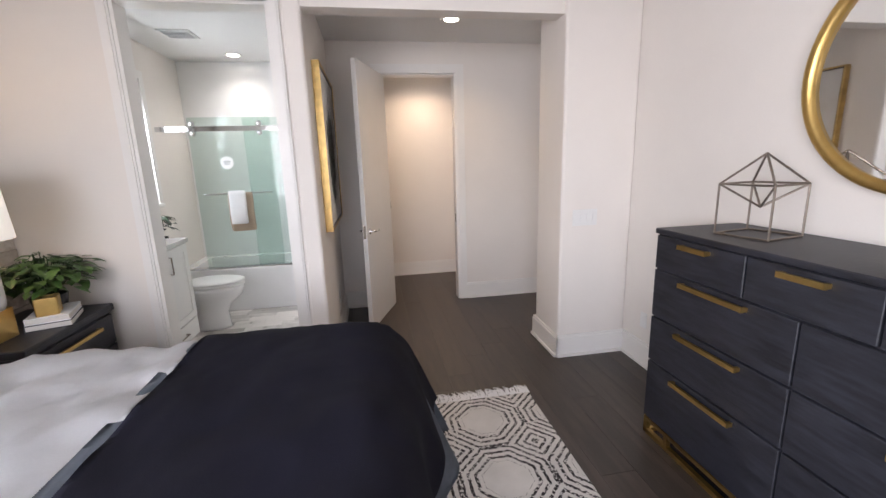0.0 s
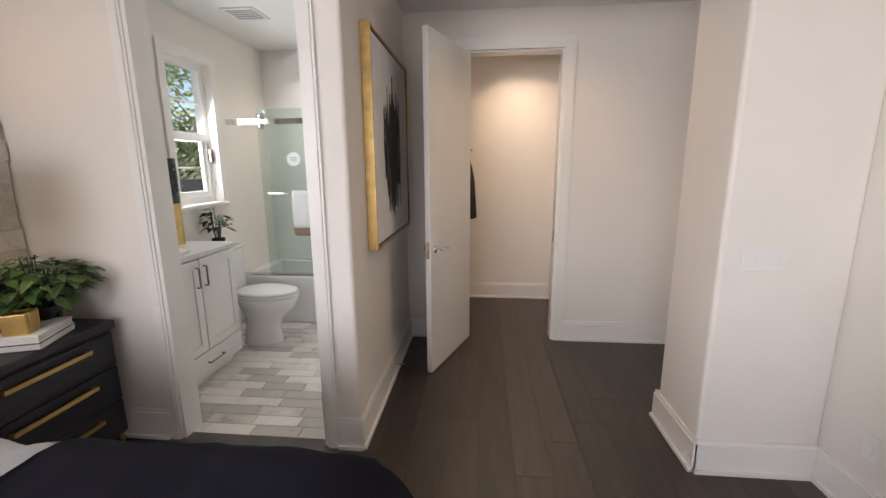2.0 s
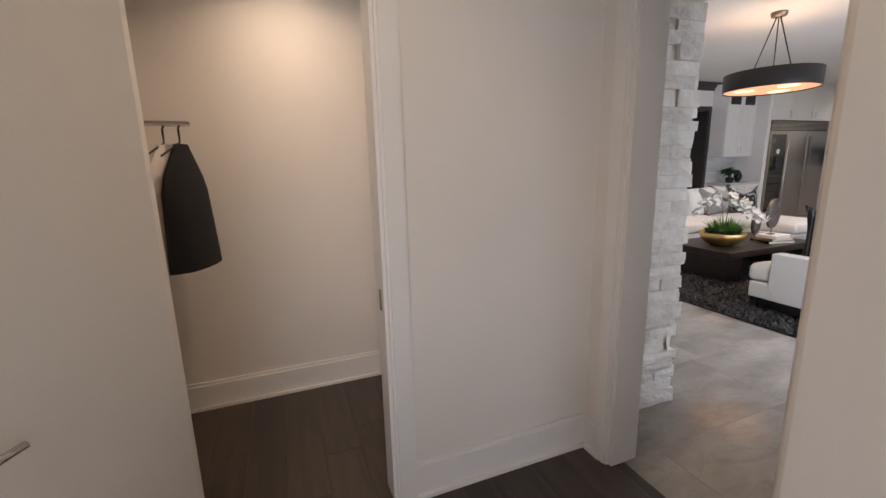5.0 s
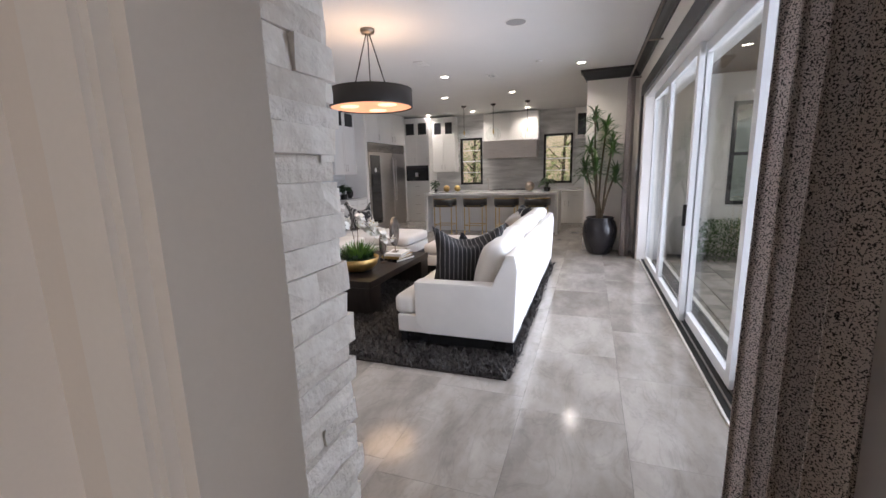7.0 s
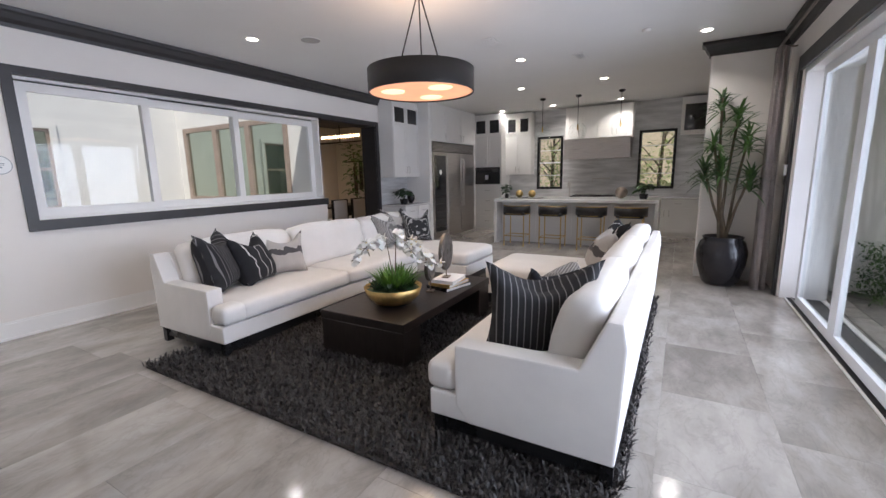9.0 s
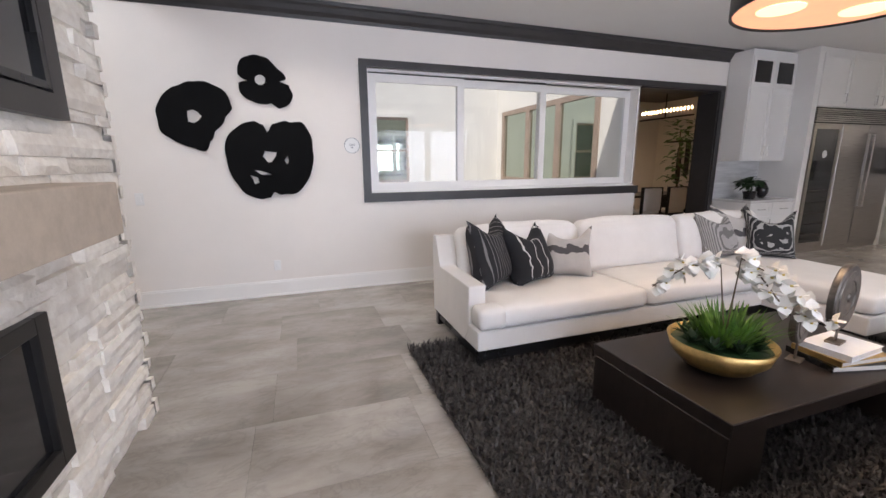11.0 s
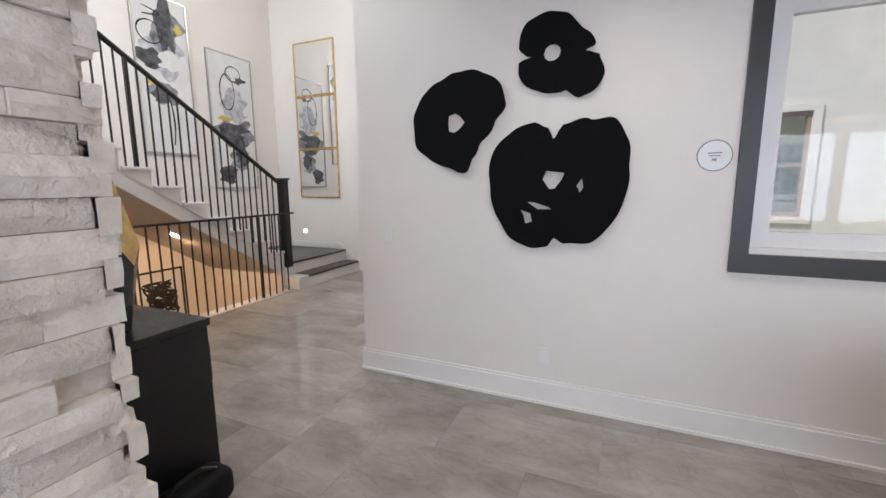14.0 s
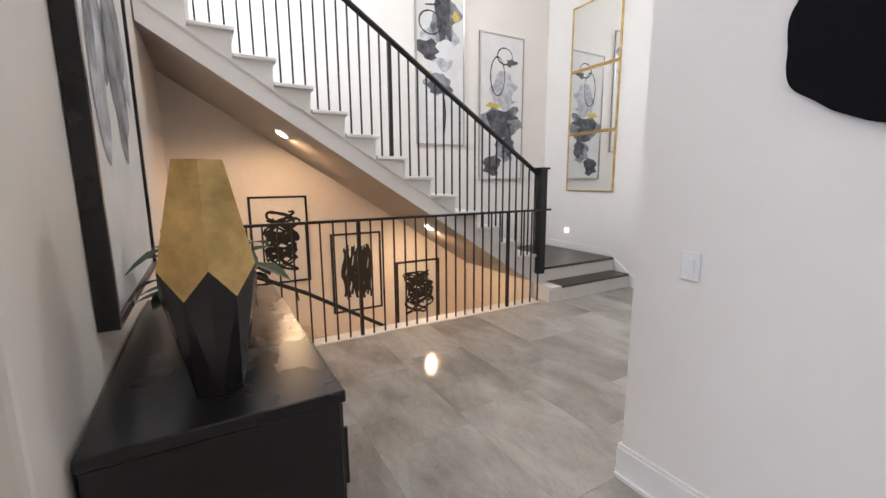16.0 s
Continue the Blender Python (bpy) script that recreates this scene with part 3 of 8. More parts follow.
skirting(-0.153, 2.188, 5.948, 0, "S")
skirting(2.188, 0, 4.862, 5.948, "W")
skirting(2.08, 8.81, 10.278, 0, "S")
skirting(2.094, 0, 10.28, 13.75, "W")
skirting(1.02, 2.094, 13.748, 0, "S")
skirting(-0.36, -0.08, 13.748, 0, "S")
skirting(-0.5, 2.31, 8.172, 0, "N")
skirting(10.098, 0, 3.42, 4.27, "W")

# door and opening trims
def casing(name, plane, a0, a1, top, face, along="x", w=0.09):
    """Flat casing with a raised outer bead round an opening in the plane."""
    f = 0.018 * face
    bm = B()
    for c0, c1, z0, z1 in ((a0 - w, a0, 0, top + w), (a1, a1 + w, 0, top + w), (a0, a1, top, top + w)):
        for inset, deep in ((0.0, f), (0.012, f * 1.45)):
            q = (c0 + inset, c1 - inset, z0, z1 - inset * (z1 > top))
            if along == "x":
                bx(bm, q[0], q[1], min(plane, plane + deep), max(plane, plane + deep), q[2], q[3])
            else:
                bx(bm, min(plane, plane + deep), max(plane, plane + deep), q[0], q[1], q[2], q[3])
    return struct("trim", bm, TRIM, "white painted door casing", "trim")


casing("closet", 4.738, 0.37, 1.15, 2.47, -1)
casing("bath", 3.151, -1.225, -0.345, 2.57, -1, w=0.065)
casing("opening", 2.188, 3.66, 4.555, 2.47, -1, "y")
struct("trim", boxes((0.37, 0.385, 4.735, 4.865, 0, 2.47), (1.135, 1.15, 4.735, 4.865, 0, 2.47), (0.385, 1.135, 4.735, 4.865, 2.455, 2.47)), TRIM, "white closet door jamb", "trim")
struct("trim", boxes((-1.225, -1.205, 3.145, 3.285, 0, 2.57), (-0.365, -0.345, 3.145, 3.285, 0, 2.57), (-1.205, -0.365, 3.145, 3.285, 2.55, 2.57)), TRIM, "white bathroom door jamb", "trim")
struct("trim", boxes((2.186, 2.315, 3.66, 3.68, 0, 2.47), (2.186, 2.345, 4.535, 4.60, 0, 2.47), (2.186, 2.315, 3.68, 4.535, 2.45, 2.47)), TRIM, "white jamb of the great room doorway", "trim")
struct("trim", boxes((1.131, 1.134, 4.775, 4.80, 0.90, 0.99)), BRONZE, "small metal strike plate in the jamb", "strike plate")

# dark trim of the pass-through and crown
struct("trim", boxes((4.66, 10.42, 10.25, 10.279, 2.605, 2.685), (4.66, 4.75, 10.25, 10.279, 1.055, 2.605), (4.75, 8.83, 10.25, 10.279, 1.055, 1.165), (10.33, 10.42, 10.25, 10.279, 0, 2.605), (10.315, 10.329, 10.279, 10.64, 0, 2.605), (8.83, 10.315, 10.30, 10.64, 2.59, 2.615), (8.80, 8.83, 10.279, 10.30, 1.04, 1.165)), DARK, "dark charcoal trim round the pass-through", "trim")


def crown(name, pts):
    """A stepped dark cornice along a line of (x, y), room on its left hand."""
    profile = [(0.0, -0.17), (0.015, -0.17), (0.02, -0.135), (0.05, -0.10), (0.075, -0.05), (0.105, -0.035), (0.11, 0.0), (0.0, 0.0)]
    bm = B()
    rows = []
    for i, (x, y) in enumerate(pts):
        offs = []
        for a, b in ((i - 1, i), (i, i + 1)):
            if 0 <= a and b < len(pts):
                d = Vector((pts[b][0] - pts[a][0], pts[b][1] - pts[a][1])).normalized()
                offs.append(Vector((-d.y, d.x)))
        o = offs[0] if len(offs) == 1 else (offs[0] + offs[1]) / (1 + offs[0].dot(offs[1]))
        rows.append([bm.verts.new((x + o.x * u, y + o.y * u, G - 0.002 + v)) for u, v in profile])
    for a, b in zip(rows, rows[1:]):
        for k in range(len(profile)):
            bm.faces.new((a[k], b[k], b[(k + 1) % len(profile)], a[(k + 1) % len(profile)]))
    bm.faces.new(rows[0])
    bm.faces.new(rows[-1][::-1])
    bmesh.ops.recalc_face_normals(bm, faces=bm.faces[:])
    struct("trim", bm, DARK, "dark charcoal crown moulding", "crown moulding")


crown("north", [(10.60, 10.279), (2.10, 10.279)])
crown("south", [(2.33, 3.421), (10.099, 3.421), (10.099, 4.28), (10.24, 4.28)])


# ---- windows and glazed doors ----
def sash(parent, x0, x1, z0, z1, y, w=0.09, deep=0.05, pane_name="pane", white=TRIM):
    """One glazed leaf in the plane y."""
    leaf_frame = part("sash", boxes((x0, x1, y - deep / 2, y + deep / 2, z0, z0 + w), (x0, x1, y - deep / 2, y + deep / 2, z1 - w, z1), (x0, x0 + w, y - deep / 2, y + deep / 2, z0 + w, z1 - w), (x1 - w, x1, y - deep / 2, y + deep / 2, z0 + w, z1 - w)), white, parent)
    pane = part(pane_name, boxes((x0 + w, x1 - w, y - 0.004, y + 0.004, z0 + w, z1 - w)), GLASS, leaf_frame)
    pane.visible_shadow = False
    return leaf_frame


win = thing("window_1", Matrix(), "three-panel white sliding window of the pass-through", "window", kind="structure")
part("window_frame", boxes((4.75, 8.80, 10.34, 10.60, 1.165, 1.195), (4.75, 8.80, 10.34, 10.60, 2.575, 2.604), (4.75, 4.775, 10.34, 10.60, 1.195, 2.575), (8.775, 8.80, 10.34, 10.60, 1.195, 2.575)), TRIM, win)
sash(win, 4.775, 6.0, 1.195, 2.56, 10.40)
sash(win, 5.93, 7.26, 1.195, 2.56, 10.465)
sash(win, 7.18, 8.775, 1.195, 2.56, 10.53)
part("track", boxes((4.775, 7.2, 10.37, 10.374, 2.562, 2.574), (4.775, 8.7, 10.43, 10.434, 2.562, 2.574)), RUBBER, win)

doors = thing("sliding_door", Matrix(), "white framed multi-panel sliding glass doors to the patio", "sliding door", kind="structure")
part("door_frame", boxes((3.381, 9.35, 2.98, 3.40, 2.56, 2.628), (9.28, 9.349, 2.98, 3.40, 0.0, 2.56), (3.381, 3.42, 2.98, 3.40, 0.0, 2.56), (3.42, 9.28, 3.338, 3.352, 0.0, 0.014), (3.42, 9.28, 2.98, 3.02, 0.0, 0.022)), TRIM, doors)
part("sill_track", boxes((3.42, 9.28, 3.02, 3.337, 0.0, 0.008)), RUBBER, doors, "black floor track")
for ty in (3.165, 3.225, 3.285):
    part("rail", boxes((3.42, 9.28, ty - 0.006, ty + 0.006, 0.008, 0.018)), STEEL, doors)
for x0, x1, y in ((3.425, 3.80, 3.165), (3.802, 5.02, 3.165), (4.93, 6.36, 3.225), (6.27, 7.72, 3.285), (7.722, 9.0, 3.285)):
    sash(doors, x0, x1, 0.03, 2.555, y, 0.088, 0.045, white=VINYL)
part("handle", boxes((6.30, 6.33, 3.308, 3.335, 0.95, 1.15)), IRON, doors)
struct("trim", boxes((3.24, 9.44, 3.421, 3.45, 2.60, 2.76), (9.35, 9.47, 3.421, 3.45, 0.0, 2.60), (3.32, 3.385, 3.421, 3.45, 0.0, 2.60)), DARK, "dark charcoal casing of the sliding doors", "trim")

bwin = thing("window_2", Matrix(), "white double-hung bathroom window", "window", kind="structure")
part("window_frame", boxes((-2.03, -1.96, 4.24, 4.29, 1.25, 2.43), (-2.03, -1.96, 4.73, 4.78, 1.25, 2.43), (-2.03, -1.96, 4.29, 4.73, 1.25, 1.31), (-2.03, -1.96, 4.29, 4.73, 2.38, 2.43), (-2.02, -1.955, 4.29, 4.73, 1.78, 1.85)), TRIM, bwin)
part("sash", boxes((-2.01, -1.98, 4.29, 4.325, 1.31, 1.78), (-2.01, -1.98, 4.695, 4.73, 1.31, 1.78), (-2.01, -1.98, 4.325, 4.695, 1.31, 1.35)), TRIM, bwin)
part("muntin", boxes((-2.005, -1.99, 4.29, 4.73, 2.10, 2.115), (-2.005, -1.99, 4.29, 4.73, 1.55, 1.565)), TRIM, bwin)
p = part("pane", boxes((-2.0, -1.995, 4.29, 4.73, 1.31, 2.38)), GLASS, bwin)
p.visible_shadow = False
part("window_sill", bx(B(), -1.96, -1.86, 4.18, 4.84, 1.215, 1.249, 0.008), TRIM, bwin)
part("latch", bx(B(), -1.955, -1.925, 4.735, 4.765, 1.60, 1.72, 0.006), BRONZE, bwin)
struct("trim", boxes((-1.898, -1.88, 4.17, 4.24, 1.25, 2.43), (-1.898, -1.88, 4.78, 4.85, 1.25, 2.43), (-1.898, -1.88, 4.17, 4.85, 2.43, 2.50)), TRIM, "white bathroom window casing", "trim")

for y0, y1, side in ((7.33, 8.03, 1), (4.67, 5.48, -1)):
    kw = thing("window_3", at(14.62, (y0 + y1) / 2, 1.11), "black framed kitchen window with white muntins", "window", "kitchen windows", "structure")
    h = (y1 - y0) / 2
    part("window_frame", boxes((-0.03, 0.08, -h, -h + 0.06, 0, 1.41), (-0.03, 0.08, h - 0.06, h, 0, 1.41), (-0.03, 0.08, -h + 0.06, h - 0.06, 0, 0.06), (-0.03, 0.08, -h + 0.06, h - 0.06, 1.35, 1.41)), BLACK, kw)
    part("muntin", boxes((0.0, 0.05, -h + 0.06, h - 0.06, 0.69, 0.73), (0.01, 0.04, -h + 0.06, h - 0.06, 0.36, 0.38), (0.01, 0.04, -h + 0.06, h - 0.06, 1.03, 1.05)), TRIM, kw)
    p = part("pane", boxes((0.02, 0.026, -h + 0.06, h - 0.06, 0.06, 1.35)), GLASS, kw)
    p.visible_shadow = False

# ---- doors ----
d = thing("door_1", at(0.385, 4.735, 0, 0), "tall white slab door standing open into the vestibule", "door", kind="structure")
ang = math.degrees(math.atan2(4.002 - 4.735, 0.123 - 0.385))
d.matrix_world = at(0.385, 4.735, 0, ang)
slab = part("slab", bx(B(), 0.0, 0.77, -0.022, 0.022, 0.012, 2.45, 0.003, 1), TRIM, d)
lever = B()
for s in (-1, 1):
    cyl(lever, 0.70, 0, 0, 0.012, 0.028, turn=Matrix.Translation((0, s * 0.022, 0.96)) @ Matrix.Rotation(-s * math.pi / 2, 4, "X") @ Matrix.Translation((0, 0, 0)))
    tube(lever, [(0.70, s * 0.022, 0.96), (0.70, s * 0.065, 0.96), (0.685, s * 0.075, 0.96), (0.58, s * 0.075, 0.955)], 0.009)
part("door_handle", lever, CHROME, slab, "polished lever handle", True)
part("latch_plate", boxes((0.769, 0.773, -0.012, 0.012, 0.90, 1.02)), CHROME, slab)
hall_door = thing("door_2", at(0.02, 13.77, 0), "closed white hall door with black hinges", "door", kind="structure")
part("slab", bx(B(), 0.0, 0.91, 0, 0.045, 0.02, 2.68, 0.003, 1), TRIM, hall_door)
for z in (0.25, 1.0, 1.75, 2.4):
    part("hinge", bx(B(), -0.012, 0.012, -0.012, 0.004, z, z + 0.1), IRON, hall_door)
part("threshold", boxes((0, 0.91, -0.005, 0.06, 0.0, 0.018)), BLACK, hall_door)
casing("hall", 13.748, 0.0, 0.95, 2.72, -1)


# ---- bedroom ----
bed = thing("bed", at(-0.83, 1.37), "tall bed with white sheets and a navy throw", "bed")
part("mattress", soft(B(), -1.13, 1.07, -0.60, 0.60, 0.52, 0.85, 0.09, 10), LINEN, bed, smooth=True)
part("bed_base", bx(B(), -1.12, 1.04, -0.58, 0.58, 0.10, 0.52, 0.02), GREYKNIT, bed)
for lx in (-1.05, 1.0):
    for ly in (-0.5, 0.5):
        part("leg", cyl(B(), lx, ly, 0.0, 0.10, 0.035), DARKWOOD, bed)


def cover(x0, x1, lift, drop_n, drop_e, amp, seed, n=(54, 70)):
    """A cloth over the bed that hangs over its sides."""
    bm = B()
    grid = {}
    half, foot, r, top = 0.62, 1.10, 0.12, 0.862
    rf = 0.20
    for i in range(n[0] + 1):
        for j in range(n[1] + 1):
            x = x0 + (x1 + drop_e - x0) * i / n[0]
            y = -half - drop_n + (2 * half + 2 * drop_n) * j / n[1]
            z = top + lift
            px, py = x, y
            if x > foot - rf and drop_e:
                s = x - (foot - rf)
                a = min(s / rf, math.pi / 2)
                px, z = foot - rf + rf * math.sin(a), z - rf * (1 - math.cos(a)) - max(0, s - rf * math.pi / 2)
                flare = 0.08 + 0.28 * max(0.0, min(1.0, (y + 0.1) / 0.5))
                px += (flare + 0.05 * math.sin(y * 13 + seed)) * max(0, s - rf) + lift * 0.6
            if abs(y) > half - r:
                s = abs(y) - (half - r)
                a = min(s / r, math.pi / 2)
                py = math.copysign(half - r + r * math.sin(a), y)
                z2 = top + lift - r * (1 - math.cos(a)) - max(0, s - r * math.pi / 2)
                z = min(z, z2)
                py += math.copysign(0.025 * math.sin(x * 15 + seed) * max(0, s - r) * 2 + lift * 0.6, y)
            z += amp * noise.noise((px * 3.5 + seed, py * 3.5, seed)) + amp * 0.5 * noise.noise((px * 9, py * 7 + seed, 2)) + amp * 0.22 * noise.noise((px * 21 + seed, py * 15, 4))
            grid[i, j] = bm.verts.new((px, py, z))
    for i in range(n[0]):
        for j in range(n[1]):
            bm.faces.new((grid[i, j], grid[i + 1, j], grid[i + 1, j + 1], grid[i, j + 1]))
    bmesh.ops.solidify(bm, geom=bm.faces[:], thickness=0.008)
    return bm


solo("bed_sheet", cover(-1.12, 0.33, 0.034, 0.34, 0, 0.042, 3.0), LINEN, at(-0.83, 1.37), "crumpled white bed sheet across the mattress", "bed sheet", smooth=True)
solo("blanket", cover(0.28, 1.13, 0.036, 0.40, 0.52, 0.008, 9.0), GREYKNIT, at(-0.83, 1.37), "grey-blue knitted blanket under the navy throw", "blanket", smooth=True)
solo("throw_blanket", cover(0.34, 1.13, 0.056, 0.30, 0.36, 0.018, 5.0), NAVY, at(-0.83, 1.37), "navy throw spread across the foot of the bed", "throw", smooth=True)
tass = B()
for i in range(60):
    y = -0.6 + 1.20 * i / 59
    tube(tass, [(1.135, y, 0.42), (1.14 + random.uniform(0, 0.02), y + random.uniform(-0.01, 0.01), 0.33)], 0.004, 4)
solo("blanket_fringe", tass, GREYKNIT, at(-0.83, 1.37), "knotted grey fringe along the hanging blanket", "fringe", kind="stuff")

rug = thing("area_rug", at(0.55, 1.2), "white wool rug with black octagon pattern and fringe", "rug")
part("weave", bx(B(), -1.4, 0.63, -1.5, 1.45, 0.0, 0.016, 0.004, 1), RUGCLOTH, rug)
fr = B()
for i in range(520):
    x = -1.4 + 2.03 * i / 519 + random.uniform(-0.004, 0.004)
    q = random.uniform(-0.03, 0.03)
    l = random.uniform(0.06, 0.115)
    tube(fr, [(x, 1.44, 0.014), (x + q * 0.4, 1.45 + l * 0.5, 0.026), (x + q, 1.45 + l, 0.006)], 0.0045, 4, 0.4)
part("fringe", fr, LINEN, rug, "shaggy cream fringe")

dr = thing("dresser", at(1.69, 2.15, 0), "black-stained wooden dresser with brass bar handles", "dresser")
part("body", bx(B(), 0.006, 0.485, -1.79, -0.01, 0.10, 1.172, 0.004, 1), BLACKWOOD, dr)
part("top", bx(B(), -0.012, 0.49, -1.80, 0.0, 1.172, 1.20, 0.004, 1), BLACKWOOD, dr)
plinth = boxes((0.0, 0.025, -1.79, -0.01, 0.0, 0.025), (0.0, 0.025, -1.79, -0.01, 0.078, 0.099), (0.46, 0.485, -1.79, -0.01, 0.0, 0.025), (0.0, 0.485, -0.035, -0.01, 0.0, 0.025), (0.0, 0.485, -1.79, -1.765, 0.0, 0.025))
for y in (-0.035, -0.2, -1.6, -1.79):
    bx(plinth, 0.0, 0.025, y, y + 0.025, 0.025, 0.078)
    bx(plinth, 0.46, 0.485, y, y + 0.025, 0.0, 0.099)
part("base_frame", plinth, BRASS, dr, "brass sled base")
for z0, z1, cuts in ((0.99, 1.166, (-0.015, -0.55, -1.02, -1.785)), (0.725, 0.98, (-0.015, -0.79, -1.785)), (0.465, 0.715, (-0.015, -0.79, -1.785)), (0.115, 0.455, (-0.015, -0.79, -1.785))):
    for a, b in zip(cuts, cuts[1:]):
        dw = part("drawer", bx(B(), -0.012, 0.008, b + 0.004, a - 0.004, z0, z1, 0.003, 1), BLACKWOOD, dr)
        mid, half = (a + b) / 2, 0.085 if z0 > 0.9 else 0.18
        part("handle", boxes((-0.042, -0.028, mid - half, mid + half, z1 - 0.040, z1 - 0.018), (-0.028, -0.012, mid - half, mid - half + 0.015, z1 - 0.038, z1 - 0.020), (-0.028, -0.012, mid + half - 0.015, mid + half, z1 - 0.038, z1 - 0.020)), BRASS, dw, "brass bar handle")

sc = thing("wire_sculpture", at(1.95, 1.82, 1.20, 12), "geometric metal wire sculpture on the dresser", "sculpture")
W = 0.118
low = [(x, y, 0.004) for x, y in ((-W, -W), (W, -W), (W, W), (-W, W))]
mid = [(x, y, 0.235) for x, y, _ in low]
apex, nadir = (0, 0, 0.37), (0, 0, 0.13)
for i in range(4):
    j = (i + 1) % 4
    for a, b in ((low[i], low[j]), (low[i], mid[i]), (mid[i], mid[j]), (mid[i], apex), (mid[i], nadir)):
        part("rod", tube(B(), [a, b], 0.005, 6), BRONZE, sc)

mr = thing("round_mirror", at(2.186, 1.39, 1.875), "large round mirror in a brass frame", "mirror")
ring = B()
prev = []
for k in range(64):
    a = 2 * math.pi * k / 64
    row = [ring.verts.new((x, r * math.cos(a), r * math.sin(a))) for x, r in ((0.0, 0.482), (-0.045, 0.482), (-0.05, 0.472), (-0.045, 0.446), (-0.01, 0.44), (0.0, 0.44))]
    prev.append(row)
for k in range(64):
    for q in range(6):
        ring.faces.new((prev[k][q], prev[(k + 1) % 64][q], prev[(k + 1) % 64][(q + 1) % 6], prev[k][(q + 1) % 6]))
bmesh.ops.recalc_face_normals(ring, faces=ring.faces[:])
part("mirror_frame", ring, BRASS, mr, "brass ring frame", True)
part("mirror_glass", cyl(B(), 0, 0, -0.004, 0.004, 0.445, n=64, turn=Matrix.Translation((-0.015, 0, 0)) @ Matrix.Rotation(math.pi / 2, 4, "Y")), MIRROR, mr)

ns = thing("nightstand", at(-1.98, 3.09), "black wooden nightstand with brass bar handles", "nightstand")
part("body", bx(B(), 0.01, 0.46, -0.70, 0.0, 0.07, 0.70, 0.004, 1), BLACKWOOD, ns)
part("top", bx(B(), 0.0, 0.49, -0.71, 0.01, 0.70, 0.745, 0.005, 1), BLACKWOOD, ns)
for y in (-0.69, -0.04):
    part("base_bar", boxes((0.02, 0.45, y, y + 0.03, 0, 0.07)), BRASS, ns)
for z in (0.49, 0.29, 0.09):
    dw = part("drawer", bx(B(), 0.46, 0.478, -0.69, -0.01, z, z + 0.19, 0.003, 1), BLACKWOOD, ns)
    part("handle", boxes((0.495, 0.508, -0.56, -0.16, z + 0.13, z + 0.15), (0.478, 0.495, -0.56, -0.545, z + 0.132, z + 0.148), (0.478, 0.495, -0.175, -0.16, z + 0.132, z + 0.148)), BRASS, dw)

lp = thing("table_lamp", at(-1.78, 2.53, 0.745), "white ceramic table lamp on a brass block", "lamp")
part("base", bx(B(), -0.10, 0.10, -0.10, 0.10, 0, 0.16, 0.004, 1), BRASS, lp)
part("body", lathe(B(), [(0.115, 0.16), (0.125, 0.2), (0.125, 0.36), (0.10, 0.43), (0.05, 0.465), (0.02, 0.475)]), CERAMIC, lp, smooth=True)
part("stem", cyl(B(), 0, 0, 0.47, 0.62, 0.008), BRASS, lp)
sh = B()
lathe(sh, [(0.215, 0.52), (0.195, 0.86), (0.192, 0.86), (0.212, 0.52), (0.215, 0.52)], n=40, cap=False)
part("shade", sh, SHADE, lp, "lit white fabric shade", True)
bl = bpy.data.lights.new("bedside_bulb", "POINT")
bl.energy, bl.color, bl.shadow_soft_size = 3, WARM, 0.05
bo = new("bedside_bulb", bl)
bo.matrix_world = at(-1.78, 2.53, 1.43)

for dz, w, dd, mtl in ((0.0, 0.20, 0.27, BLACK), (0.035, 0.19, 0.26, PAPER)):
    bk = thing("book", at(-1.62, 2.80, 0.745 + dz, 20), "hardback book stacked on the nightstand", "book", "bedside books")
    part("page_block", boxes((-w / 2 + 0.004, w / 2 - 0.004, -dd / 2 + 0.004, dd / 2 - 0.004, 0.004, 0.031)), PAPER, bk)
    part("cover", boxes((-w / 2, w / 2, -dd / 2, dd / 2, 0.0, 0.004), (-w / 2, w / 2, -dd / 2, dd / 2, 0.031, 0.0348), (-w / 2, -w / 2 + 0.004, -dd / 2, dd / 2, 0.004, 0.031)), LINEN if mtl is PAPER else mtl, bk)
kn = boxes((-0.05, 0.05, -0.05, -0.028, 0, 0.10), (-0.05, 0.05, 0.028, 0.05, 0, 0.10), (-0.05, -0.028, -0.028, 0.028, 0, 0.10), (0.028, 0.05, -0.028, 0.028, 0, 0.10), bev=0.006)
solo("brass_knot", kn, BRASS, at(-1.60, 2.74, 0.815, 25), "small brass block ornament on books", "ornament")


